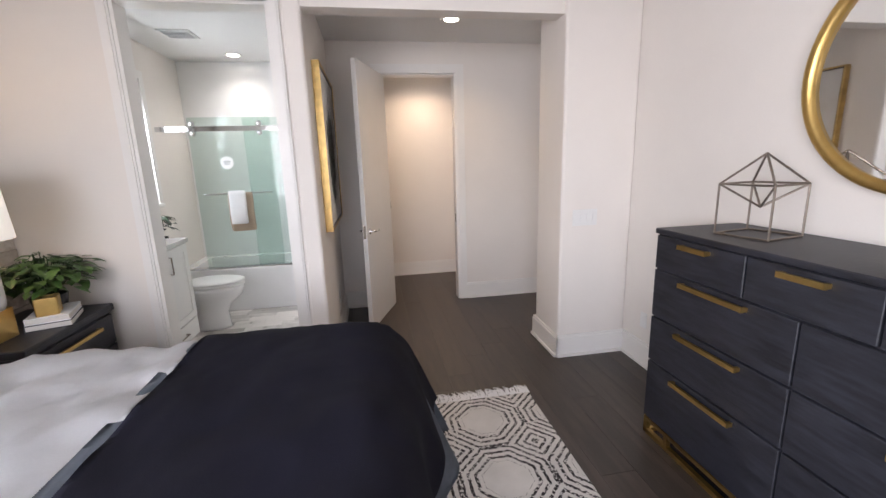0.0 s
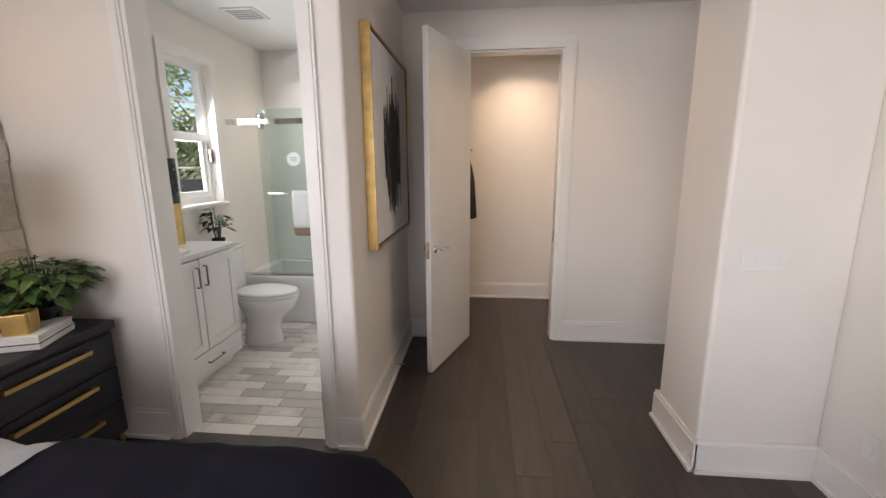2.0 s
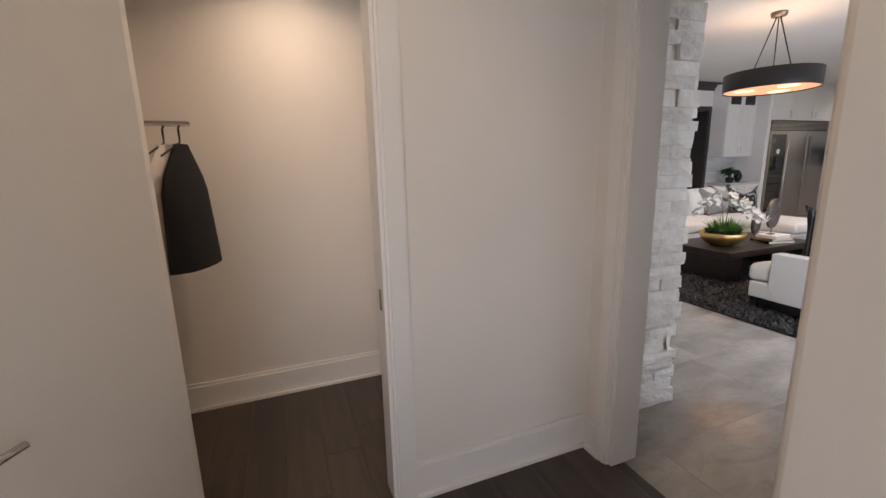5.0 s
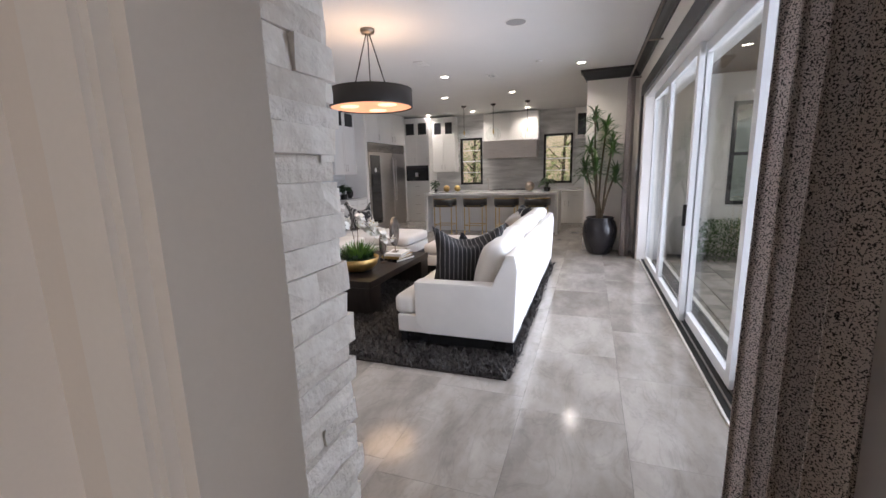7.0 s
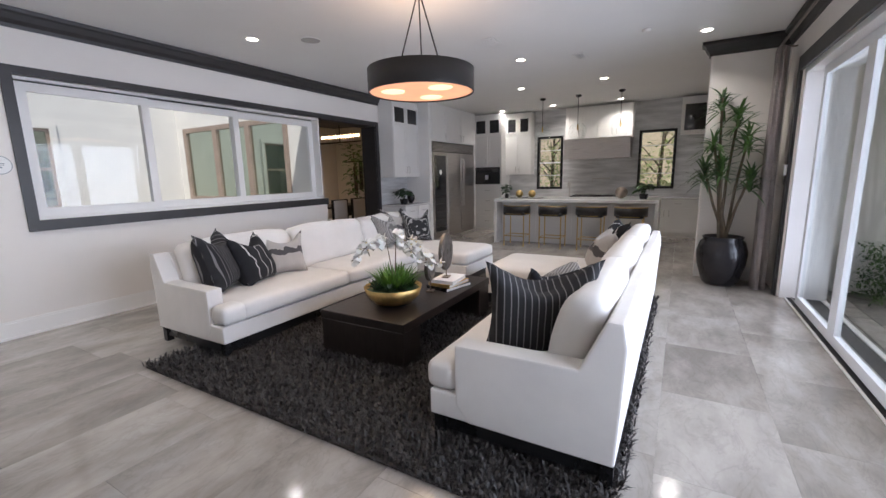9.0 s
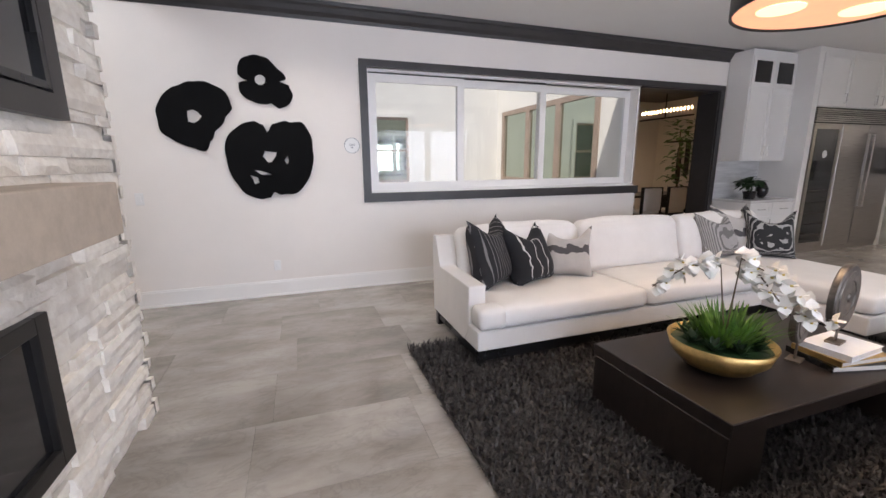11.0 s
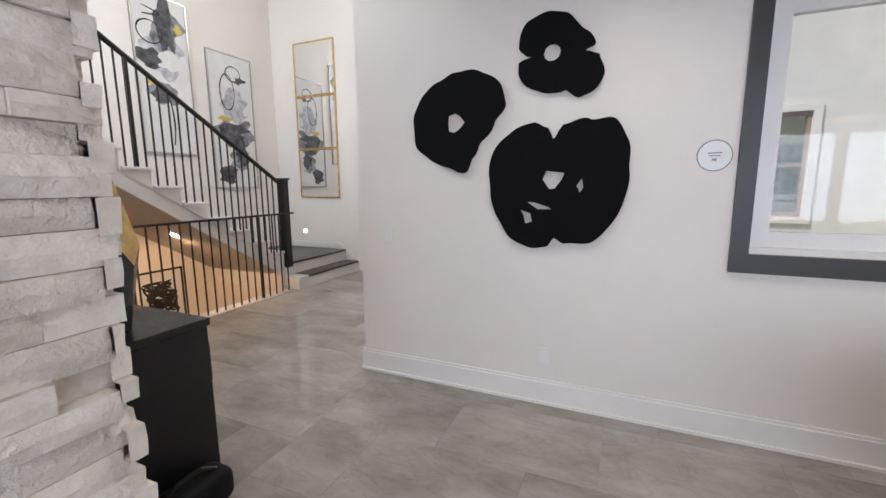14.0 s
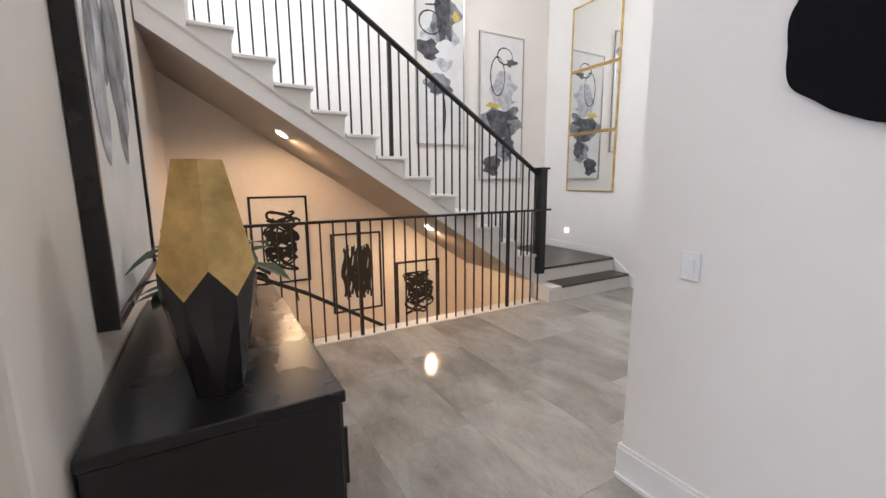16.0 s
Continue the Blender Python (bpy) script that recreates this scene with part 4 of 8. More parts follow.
def trailing_plant(name, m, label, count, spread, size, mtl, potlabel, pot_r=0.09, pot_h=0.13, drop=0.5):
    pl = thing(name, m, label, "plant")
    part("pot", lathe(B(), [(pot_r * 0.75, 0), (pot_r, pot_h), (pot_r * 0.92, pot_h), (pot_r * 0.88, pot_h - 0.02)], n=24), BLACK, pl, potlabel)
    part("soil", cyl(B(), 0, 0, pot_h - 0.04, pot_h - 0.02, pot_r * 0.87), SOIL, pl)
    bm, st = B(), B()
    for i in range(count):
        a, r = random.uniform(0, 6.283), spread * math.sqrt(random.uniform(0.02, 1))
        top = pot_h + random.uniform(0.05, 0.20) * (1.3 - r / spread * drop) + 0.02
        p0 = Vector((r * math.cos(a), r * math.sin(a), top))
        l = size * random.uniform(0.7, 1.25)
        b = a + random.uniform(-0.9, 0.9)
        leaf(bm, p0, p0 + Vector((l * math.cos(b), l * math.sin(b), random.uniform(-0.5, 0.25) * l)), l * 0.75, l * 0.2, 0.2)
        if i % 3 == 0:
            tube(st, [(0.02 * math.cos(a), 0.02 * math.sin(a), pot_h - 0.02), (p0.x * 0.6, p0.y * 0.6, top + 0.02), tuple(p0)], 0.0025, 4)
    part("foliage", bm, mtl, pl)
    part("stems", st, LEAFDARK, pl)
    return pl


trailing_plant("potted_ivy", at(-1.72, 2.93, 0.745), "green ivy in a black pot on the nightstand", 300, 0.23, 0.064, LEAF, "black ribbed pot")

# framed abstract in the vestibule
pc = thing("framed_painting", at(-0.153, 4.02, 1.07), "black ink abstract in a deep gold frame", "painting")
gf = boxes((0.0, 0.055, -0.56, -0.545, 0, 1.24), (0.0, 0.055, 0.545, 0.56, 0, 1.24), (0.0, 0.055, -0.545, 0.545, 0, 0.015), (0.0, 0.055, -0.545, 0.545, 1.225, 1.24))
part("picture_frame", gf, GOLD, pc, "gold leaf box frame")
part("canvas", boxes((0.004, 0.042, -0.535, 0.535, 0.025, 1.215)), CANVAS, pc)
part("inner_edge", boxes((0.03, 0.05, -0.545, -0.537, 0.015, 1.225), (0.03, 0.05, 0.537, 0.545, 0.015, 1.225), (0.03, 0.05, -0.537, 0.537, 0.015, 0.023), (0.03, 0.05, -0.537, 0.537, 1.217, 1.225)), BLACK, pc)
random.seed(11)
for i in range(17):
    y = -0.235 + 0.029 * i + random.uniform(-0.008, 0.008)
    edge = abs(i - 8) / 8
    top = 1.12 - 0.14 * edge - random.uniform(0, 0.22)
    bot = 0.12 + 0.10 * edge + random.uniform(0, 0.20)
    pts = [(y + 0.007 * math.sin(0.8 * k + i), bot + (top - bot) * k / 11) for k in range(12)]
    stroke = B()
    ribbon(stroke, pts, random.uniform(0.030, 0.056), lambda u, v, i=i: (0.0425 + 0.00012 * i, u, v))
    part("brush_stroke", stroke, INK, pc)

# switches and outlets
def plate(name, m, w, h, label, category, rockers=1, hole=False):
    pl = thing(name, m, label, category, "wall plates")
    part("cover_plate", bx(B(), -w / 2, w / 2, -0.006, 0, -h / 2, h / 2, 0.003, 1), PLASTIC, pl)
    for i in range(rockers):
        x = -w / 2 + w * (i + 0.5) / rockers
        part("rocker" if not hole else "socket", bx(B(), x - 0.016, x + 0.016, -0.011, -0.006, -0.033, 0.033, 0.002, 1), PLASTIC, pl)


plate("light_switch", at(1.80, 3.118, 1.125), 0.20, 0.125, "white four-gang light switch plate", "light switch", 4)
plate("wall_outlet", at(2.186, 2.87, 0.35, -90), 0.075, 0.12, "white wall outlet above the baseboard", "wall outlet", 1, True)
plate("wall_outlet", at(-0.151, 4.07, 0.36, 90), 0.075, 0.12, "white wall outlet above the baseboard", "wall outlet", 1, True)
plate("light_switch", at(2.36, 10.278, 1.17), 0.078, 0.125, "white rocker light switch plate", "light switch", 1)
plate("wall_outlet", at(3.62, 10.278, 0.36), 0.075, 0.12, "white wall outlet on the art wall", "wall outlet", 1, True)
plate("light_switch", at(3.10, 3.424, 1.07, 180), 0.08, 0.125, "white light switch beside the doorway", "light switch", 1)
solo("door_stop", tube(B(), [(-0.151, 4.0, 0.08), (-0.06, 4.0, 0.08)], 0.008), CHROME, Matrix(), "small metal door stop on the baseboard", "door stop")

# closet
rod = thing("closet_rod", at(-0.05, 5.62, 1.72), "white closet shelf and rod", "closet rod")
part("shelf", boxes((-0.07, 0.14, -0.25, 0.30, 0.06, 0.085)), TRIM, rod)
part("bar", tube(B(), [(-0.07, 0, 0), (0.45, 0, 0)], 0.014), CHROME, rod)
for gx, gy, mtl, hgt, wd, lab in ((0.27, 5.66, PALEROBE, 0.62, 0.19, "pale blouse on a hanger"), (0.35, 5.60, ROBE, 0.62, 0.17, "black garment on a hanger")):
    g = thing("hanging_garment", at(gx, gy, 1.62, 70), lab, "clothing")
    bm = B()
    rows = []
    for i in range(9):
        s = i / 8
        w = wd * (0.25 + 0.75 * min(1, s * 3.2)) * (1 + 0.12 * s)
        rows.append([bm.verts.new((w * math.cos(a) * (1 + 0.08 * math.sin(5 * a)), 0.055 * math.sin(a) * (0.5 + s), -hgt * s)) for a in (2 * math.pi * k / 18 for k in range(18))])
    for a, b in zip(rows, rows[1:]):
        for k in range(18):
            bm.faces.new((a[k], a[(k + 1) % 18], b[(k + 1) % 18], b[k]))
    part("cloth", bm, mtl, g, smooth=True)
    part("hanger", tube(B(), [(-0.16, 0, -0.06), (0, 0, 0.01), (0, 0, 0.075), (0.02, 0, 0.1)], 0.005, 6), BLACK, g)
cs = thing("closet_shelves", at(-0.126, 4.87), "white closet shelf tower", "shelf")
part("side", boxes((0, 0.32, 0, 0.02, 0, 0.9), (0, 0.32, 0.43, 0.45, 0, 0.9)), TRIM, cs)
for z in (0.1, 0.4, 0.7, 0.88):
    part("shelf", boxes((0, 0.32, 0.02, 0.43, z, z + 0.02)), TRIM, cs)

# ---- bathroom ----
van = thing("bathroom_vanity", at(-1.9, 3.32), "white shaker vanity with bar pulls", "vanity")
part("body", boxes((0.0, 0.44, 0.02, 0.83, 0.09, 0.945), (0.0, 0.37, 0.04, 0.81, 0.0, 0.09)), CABINET, van)
for y0, y1 in ((0.03, 0.42), (0.43, 0.82)):
    dd = part("door", boxes((0.44, 0.452, y0, y1, 0.27, 0.935)), CABINET, van)
    part("panel_rim", boxes((0.452, 0.460, y0, y0 + 0.06, 0.27, 0.935), (0.452, 0.460, y1 - 0.06, y1, 0.27, 0.935), (0.452, 0.460, y0 + 0.06, y1 - 0.06, 0.27, 0.33), (0.452, 0.460, y0 + 0.06, y1 - 0.06, 0.875, 0.935)), CABINET, dd)
    hy = y1 - 0.035 if y0 < 0.3 else y0 + 0.035
    part("handle", tube(B(), [(0.46, hy, 0.74), (0.485, hy, 0.74), (0.485, hy, 0.88), (0.46, hy, 0.88)], 0.006, 6), BRONZE, dd)
dd = part("drawer", boxes((0.44, 0.458, 0.03, 0.82, 0.10, 0.26)), CABINET, van)
part("handle", tube(B(), [(0.458, 0.40, 0.18), (0.483, 0.40, 0.18), (0.483, 0.56, 0.18), (0.458, 0.56, 0.18)], 0.006, 6), BRONZE, dd)
ct = part("countertop", bx(B(), 0.0, 0.47, 0.0, 0.85, 0.945, 0.985, 0.006), QUARTZ, van, "marble-look countertop")
part("basin", lathe(B(), [(0.17, 0.984), (0.175, 0.991), (0.165, 0.991), (0.14, 0.986), (0.02, 0.9855)], 0.24, 0.36), PORCELAIN, ct, smooth=True)
bmr = thing("vanity_mirror", at(-1.895, 3.66, 1.22), "grey framed mirror above the vanity", "mirror")
part("mirror_frame", boxes((0, 0.03, -0.34, -0.28, 0, 1.02), (0, 0.03, 0.28, 0.34, 0, 1.02), (0, 0.03, -0.28, 0.28, 0, 0.06), (0, 0.03, -0.28, 0.28, 0.96, 1.02)), BRONZE, bmr)
part("mirror_glass", boxes((0, 0.012, -0.28, 0.28, 0.06, 0.96)), MIRROR, bmr)
vs = thing("candle_holder", at(-1.82, 4.03, 0.985), "black and gold cylinder vase on the vanity", "vase")
part("lower", cyl(B(), 0, 0, 0, 0.31, 0.065, n=32), GOLD, vs, "gold lower half")
part("upper", cyl(B(), 0, 0, 0.31, 0.64, 0.067, n=32), BLACK, vs, "black upper half")
trailing_plant("small_succulent", at(-1.79, 4.50, 0.87), "dark succulent in a black pot on the toilet tank", 50, 0.10, 0.07, LEAFDARK, "black pot", 0.055, 0.08)

to = thing("toilet", at(-1.895, 4.50), "white porcelain toilet with closed lid", "toilet")
part("tank", bx(B(), 0.01, 0.20, -0.21, 0.21, 0.40, 0.84, 0.025, 3), PORCELAIN, to, smooth=True)
part("tank_lid", bx(B(), 0.0, 0.21, -0.22, 0.22, 0.84, 0.87, 0.01, 2), PORCELAIN, to)


def egg(bm, z_rows, cx=0.45, n=28):
    rings = []
    for z, rx, ry, sh in z_rows:
        z *= 1.12
        rings.append([bm.verts.new((cx + sh + rx * math.cos(a) * (1.0 if math.cos(a) > 0 else 0.8), ry * math.sin(a), z)) for a in (2 * math.pi * k / n for k in range(n))])
    for a, b in zip(rings, rings[1:]):
        for k in range(n):
            bm.faces.new((a[k], a[(k + 1) % n], b[(k + 1) % n], b[k]))
    bm.faces.new(rings[0][::-1])
    bm.faces.new(rings[-1])
    return bm


part("bowl", egg(B(), [(0.0, 0.20, 0.115, -0.03), (0.02, 0.19, 0.11, -0.03), (0.15, 0.17, 0.10, -0.02), (0.22, 0.19, 0.12, 0.0), (0.30, 0.27, 0.165, 0.03), (0.36, 0.30, 0.185, 0.03), (0.39, 0.30, 0.185, 0.03)]), PORCELAIN, to, smooth=True)
part("seat", egg(B(), [(0.392, 0.305, 0.19, 0.03), (0.41, 0.31, 0.192, 0.03), (0.415, 0.305, 0.19, 0.03)]), PLASTIC, to, smooth=True)
part("lid", egg(B(), [(0.418, 0.305, 0.19, 0.03), (0.435, 0.31, 0.192, 0.03), (0.445, 0.28, 0.17, 0.03)]), PLASTIC, to, smooth=True)

tb = thing("bathtub", at(-1.9, 4.95), "white alcove bathtub with a flat apron", "bathtub")
part("apron", bx(B(), 0.0, 1.62, 0.0, 0.06, 0.0, 0.49, 0.012), PORCELAIN, tb)
part("rim", boxes((0.0, 1.62, 0.06, 0.14, 0.44, 0.49), (0.0, 1.62, 0.66, 0.75, 0.44, 0.49), (0.0, 0.1, 0.14, 0.66, 0.44, 0.49), (1.5, 1.62, 0.14, 0.66, 0.44, 0.49)), PORCELAIN, tb)
part("basin", boxes((0.1, 1.5, 0.14, 0.66, 0.08, 0.10), (0.06, 0.1, 0.12, 0.68, 0.08, 0.44), (1.5, 1.54, 0.12, 0.68, 0.08, 0.44), (0.1, 1.5, 0.12, 0.14, 0.08, 0.44), (0.1, 1.5, 0.66, 0.68, 0.08, 0.44)), PORCELAIN, tb)
sd = thing("shower_door", at(-1.9, 5.0, 0.49), "frameless sliding shower glass with chrome rail", "shower door")
for x0, x1, y in ((0.30, 1.10, -0.02), (0.82, 1.61, 0.02)):
    p = part("pane", boxes((x0, x1, y - 0.005, y + 0.005, 0.015, 1.60)), GREENGLASS, sd)
    p.visible_shadow = False
part("top_rail", boxes((0.0, 1.62, -0.045, -0.03, 1.46, 1.51)), CHROME, sd)
for x in (0.35, 1.0):
    rl = B()
    for z in (1.53, 1.44):
        cyl(rl, x, 0, -0.02, 0.02, 0.028, turn=Matrix.Translation((0, -0.055, z)) @ Matrix.Rotation(math.pi / 2, 4, "X"))
    part("roller", rl, CHROME, sd, smooth=True)
part("bottom_track", boxes((0.0, 1.62, -0.04, 0.04, 0.0, 0.015)), CHROME, sd)
part("towel_bar", tube(B(), [(0.38, -0.03, 0.82), (0.38, -0.07, 0.82), (1.06, -0.07, 0.82), (1.06, -0.03, 0.82)], 0.009, 8), CHROME, sd)
solo("bath_towel", soft(B(), 0.61, 0.86, -0.105, -0.055, 0.42, 0.83, 0.02, 6, shake=0.008), TANTOWEL, at(-1.9, 5.0, 0.49), "tan towel folded over the shower bar", "towel", smooth=True)
solo("hand_towel", soft(B(), 0.63, 0.80, -0.125, -0.108, 0.50, 0.85, 0.008, 6, shake=0.006), TOWEL, at(-1.9, 5.0, 0.49), "white hand towel over the tan one", "towel", smooth=True)
bd = thing("round_badge", at(-1.265, 4.965, 1.63), "round white notice on the shower glass", "sign")
part("disc", cyl(B(), 0, 0, -0.002, 0.002, 0.065, n=32, turn=Matrix.Rotation(math.pi / 2, 4, "X")), PLASTIC, bd)
part("lettering", boxes((-0.035, 0.035, -0.004, -0.002, 0.012, 0.018), (-0.03, 0.03, -0.004, -0.002, -0.004, 0.002), (-0.025, 0.025, -0.004, -0.002, -0.02, -0.014)), GREYINK, bd)
bd2 = thing("paper_notice", at(-1.435, 3.44, 0.66, 90), "white notice taped on the vanity door", "sign")
part("card", bx(B(), -0.10, 0.07, -0.004, -0.001, -0.08, 0.08, 0.001, 1), PLASTIC, bd2)
part("outline", boxes((-0.09, 0.06, -0.006, -0.004, 0.062, 0.068), (-0.09, 0.06, -0.006, -0.004, -0.068, -0.062), (-0.09, -0.084, -0.006, -0.004, -0.062, 0.062), (0.054, 0.06, -0.006, -0.004, -0.062, 0.062), (-0.06, 0.03, -0.006, -0.004, 0.0, 0.01)), INK, bd2)


# ---- great room ----
fp = thing("fireplace", at(2.97, 6.43), "linear gas fireplace with a dark metal surround", "fireplace")
for y0, y1, z0, z1 in ((-0.70, -0.62, 0.40, 0.99), (0.55, 0.63, 0.40, 0.99), (-0.62, 0.55, 0.40, 0.47), (-0.62, 0.55, 0.93, 0.99)):
    part("surround_bar", bx(B(), -0.02, 0.035, y0, y1, z0, z1, 0.003, 1), IRON, fp, "dark metal bar")
part("firebox", boxes((-0.05, -0.04, -0.62, 0.55, 0.47, 0.93)), MATTBLACK, fp)
part("glass_front", boxes((0.0, 0.008, -0.62, 0.55, 0.47, 0.93)), SCREEN, fp)
mt = solo("mantel", bx(B(), 0.0, 0.25, -0.87, 0.87, 0.0, 0.215, 0.006), MANTEL, at(2.95, 6.43, 1.23), "thick tan stone mantel beam", "mantel")
tv = thing("television", at(2.95, 6.43, 1.70), "wall television recessed in a dark frame", "television")
part("niche_frame", boxes((0.0, 0.10, -1.08, -0.98, 0, 1.32), (0.0, 0.05, 0.98, 1.08, 0, 1.32), (0.0, 0.05, -0.98, 0.98, 0, 0.10), (0.0, 0.05, -0.98, 0.98, 1.22, 1.32)), DARK, tv, "dark box frame")
part("bezel", boxes((0.0, 0.05, -0.97, -0.94, 0.11, 1.21), (0.0, 0.05, 0.94, 0.97, 0.11, 1.21), (0.0, 0.05, -0.94, 0.94, 0.11, 0.14), (0.0, 0.05, -0.94, 0.94, 1.18, 1.21)), BLACK, tv)
part("screen", boxes((0.0, 0.03, -0.94, 0.94, 0.14, 1.18)), SCREEN, tv)


def flower(name, m, label, rings, hole, slots=()):
    """A flat cut flower: outer outline and holes, with thickness."""
    bm = B()
    edges = []
    for loop in [rings, hole, *slots]:
        vs = [bm.verts.new((x, 0, z)) for x, z in loop]
        edges += [bm.edges.new((vs[i], vs[(i + 1) % len(vs)])) for i in range(len(vs))]
    bmesh.ops.triangle_fill(bm, edges=edges, use_beauty=True)
    bmesh.ops.recalc_face_normals(bm, faces=bm.faces[:])
    if bm.faces and sum(f.normal.y for f in bm.faces) > 0:
        bmesh.ops.reverse_faces(bm, faces=bm.faces[:])
    ex = bmesh.ops.extrude_face_region(bm, geom=bm.faces[:])
    bmesh.ops.translate(bm, verts=[v for v in ex["geom"] if isinstance(v, bmesh.types.BMVert)], vec=(0, 0.03, 0))
    bmesh.ops.recalc_face_normals(bm, faces=bm.faces[:])
    return solo(name, bm, MATTBLACK, m, label, "wall sculpture", "black flower sculptures")


def petals(n, radius):
    return [(radius(a) * math.cos(a), radius(a) * math.sin(a)) for a in (2 * math.pi * k / n for k in range(n))]


def jag(a, s):
    return 0.018 * noise.noise((3 * math.cos(a), 3 * math.sin(a), s))


def outline(knots, ox=0.0, oz=0.0, n=120, seed=1):
    """A closed outline from a few (degrees, radius) knots round a centre."""
    loop = []
    for k in range(n):
        a = 360 * k / n
        for (a0, r0), (a1, r1) in zip(knots, knots[1:] + [(knots[0][0] + 360, knots[0][1])]):
            for turn in (0, 360):
                if a0 <= a + turn < a1:
                    q = (a + turn - a0) / (a1 - a0)
                    r = r0 + (r1 - r0) * q * q * (3 - 2 * q)
        b = math.radians(a)
        r += jag(b, seed) * 0.5
        loop.append((ox + r * math.cos(b), oz + r * math.sin(b)))
    return loop


hexa = petals(8, lambda a: 0.068 + 0.01 * math.cos(3 * a))
flower("wall_sculpture", at(2.945, 10.246, 2.005), "black cut metal flower with one round hole", outline([(17, 0.385), (41, 0.405), (60, 0.385), (87, 0.34), (112, 0.31), (150, 0.32), (184, 0.325), (208, 0.34), (232, 0.315), (259, 0.315), (282, 0.355), (299, 0.275), (323, 0.235), (358, 0.29)], seed=1), hexa)
flower("wall_sculpture", at(3.612, 10.246, 2.396), "small black cut metal flower with side notches", outline([(5, 0.26), (39, 0.215), (71, 0.235), (111, 0.25), (131, 0.255), (167, 0.22), (180, 0.17), (185, 0.115), (191, 0.22), (226, 0.25), (252, 0.24), (290, 0.25), (302, 0.34), (316, 0.36), (333, 0.355), (351, 0.29), (357, 0.19)], seed=2), petals(10, lambda a: 0.055))
flower("wall_sculpture", at(3.602, 10.246, 1.552), "large black cut metal poppy with slit openings", outline([(9, 0.49), (30, 0.535), (45, 0.55), (58, 0.46), (77, 0.385), (86, 0.28), (94, 0.36), (106, 0.41), (126, 0.43), (152, 0.44), (184, 0.405), (217, 0.425), (238, 0.455), (255, 0.455), (269, 0.43), (276, 0.37), (286, 0.42), (308, 0.475), (344, 0.475)], 0.017, 0.026, seed=3), [(-0.03, 0.05), (-0.005, 0.105), (0.115, 0.09), (0.10, 0.05), (0.055, -0.012), (0.015, -0.015)],
       ([(0.19, 0.005), (0.225, 0.06), (0.235, -0.005), (0.215, -0.04)], [(-0.13, -0.10), (-0.07, -0.105), (0.02, -0.135), (0.04, -0.15), (-0.06, -0.15)], [(-0.18, -0.15), (-0.10, -0.18), (-0.09, -0.235), (-0.14, -0.25), (-0.155, -0.19)]))
sg = thing("round_badge", at(4.545, 10.277, 1.725), "small round white notice beside the pass-through", "sign")
part("disc", cyl(B(), 0, 0, -0.002, 0.002, 0.085, n=40, turn=Matrix.Rotation(math.pi / 2, 4, "X")), PLASTIC, sg)
part("rim", tube(B(), [(0.086 * math.cos(a), 0, 0.086 * math.sin(a)) for a in [k * math.pi / 20 for k in range(41)]], 0.0035, 6), GREYINK, sg, "thin grey rim")
part("lettering", boxes((-0.035, 0.035, -0.004, -0.002, 0.012, 0.018), (-0.03, 0.03, -0.004, -0.002, -0.004, 0.002), (-0.012, 0.012, -0.004, -0.002, -0.03, -0.016)), GREYINK, sg)


def side_panel(x0, x1, rows, bev=0.012):
    """A slab with the outline rows of (y, z), from x0 to x1."""
    bm = B()
    a = [bm.verts.new((x0, y, z)) for y, z in rows]
    b = [bm.verts.new((x1, y, z)) for y, z in rows]
    bm.faces.new(a)
    bm.faces.new(b[::-1])
    for k in range(len(rows)):
        bm.faces.new((a[k], a[k - 1], b[k - 1], b[k]))
    bmesh.ops.recalc_face_normals(bm, faces=bm.faces[:])
    bmesh.ops.bevel(bm, geom=bm.edges[:], offset=bev, segments=2, affect="EDGES", profile=0.6)
    return bm


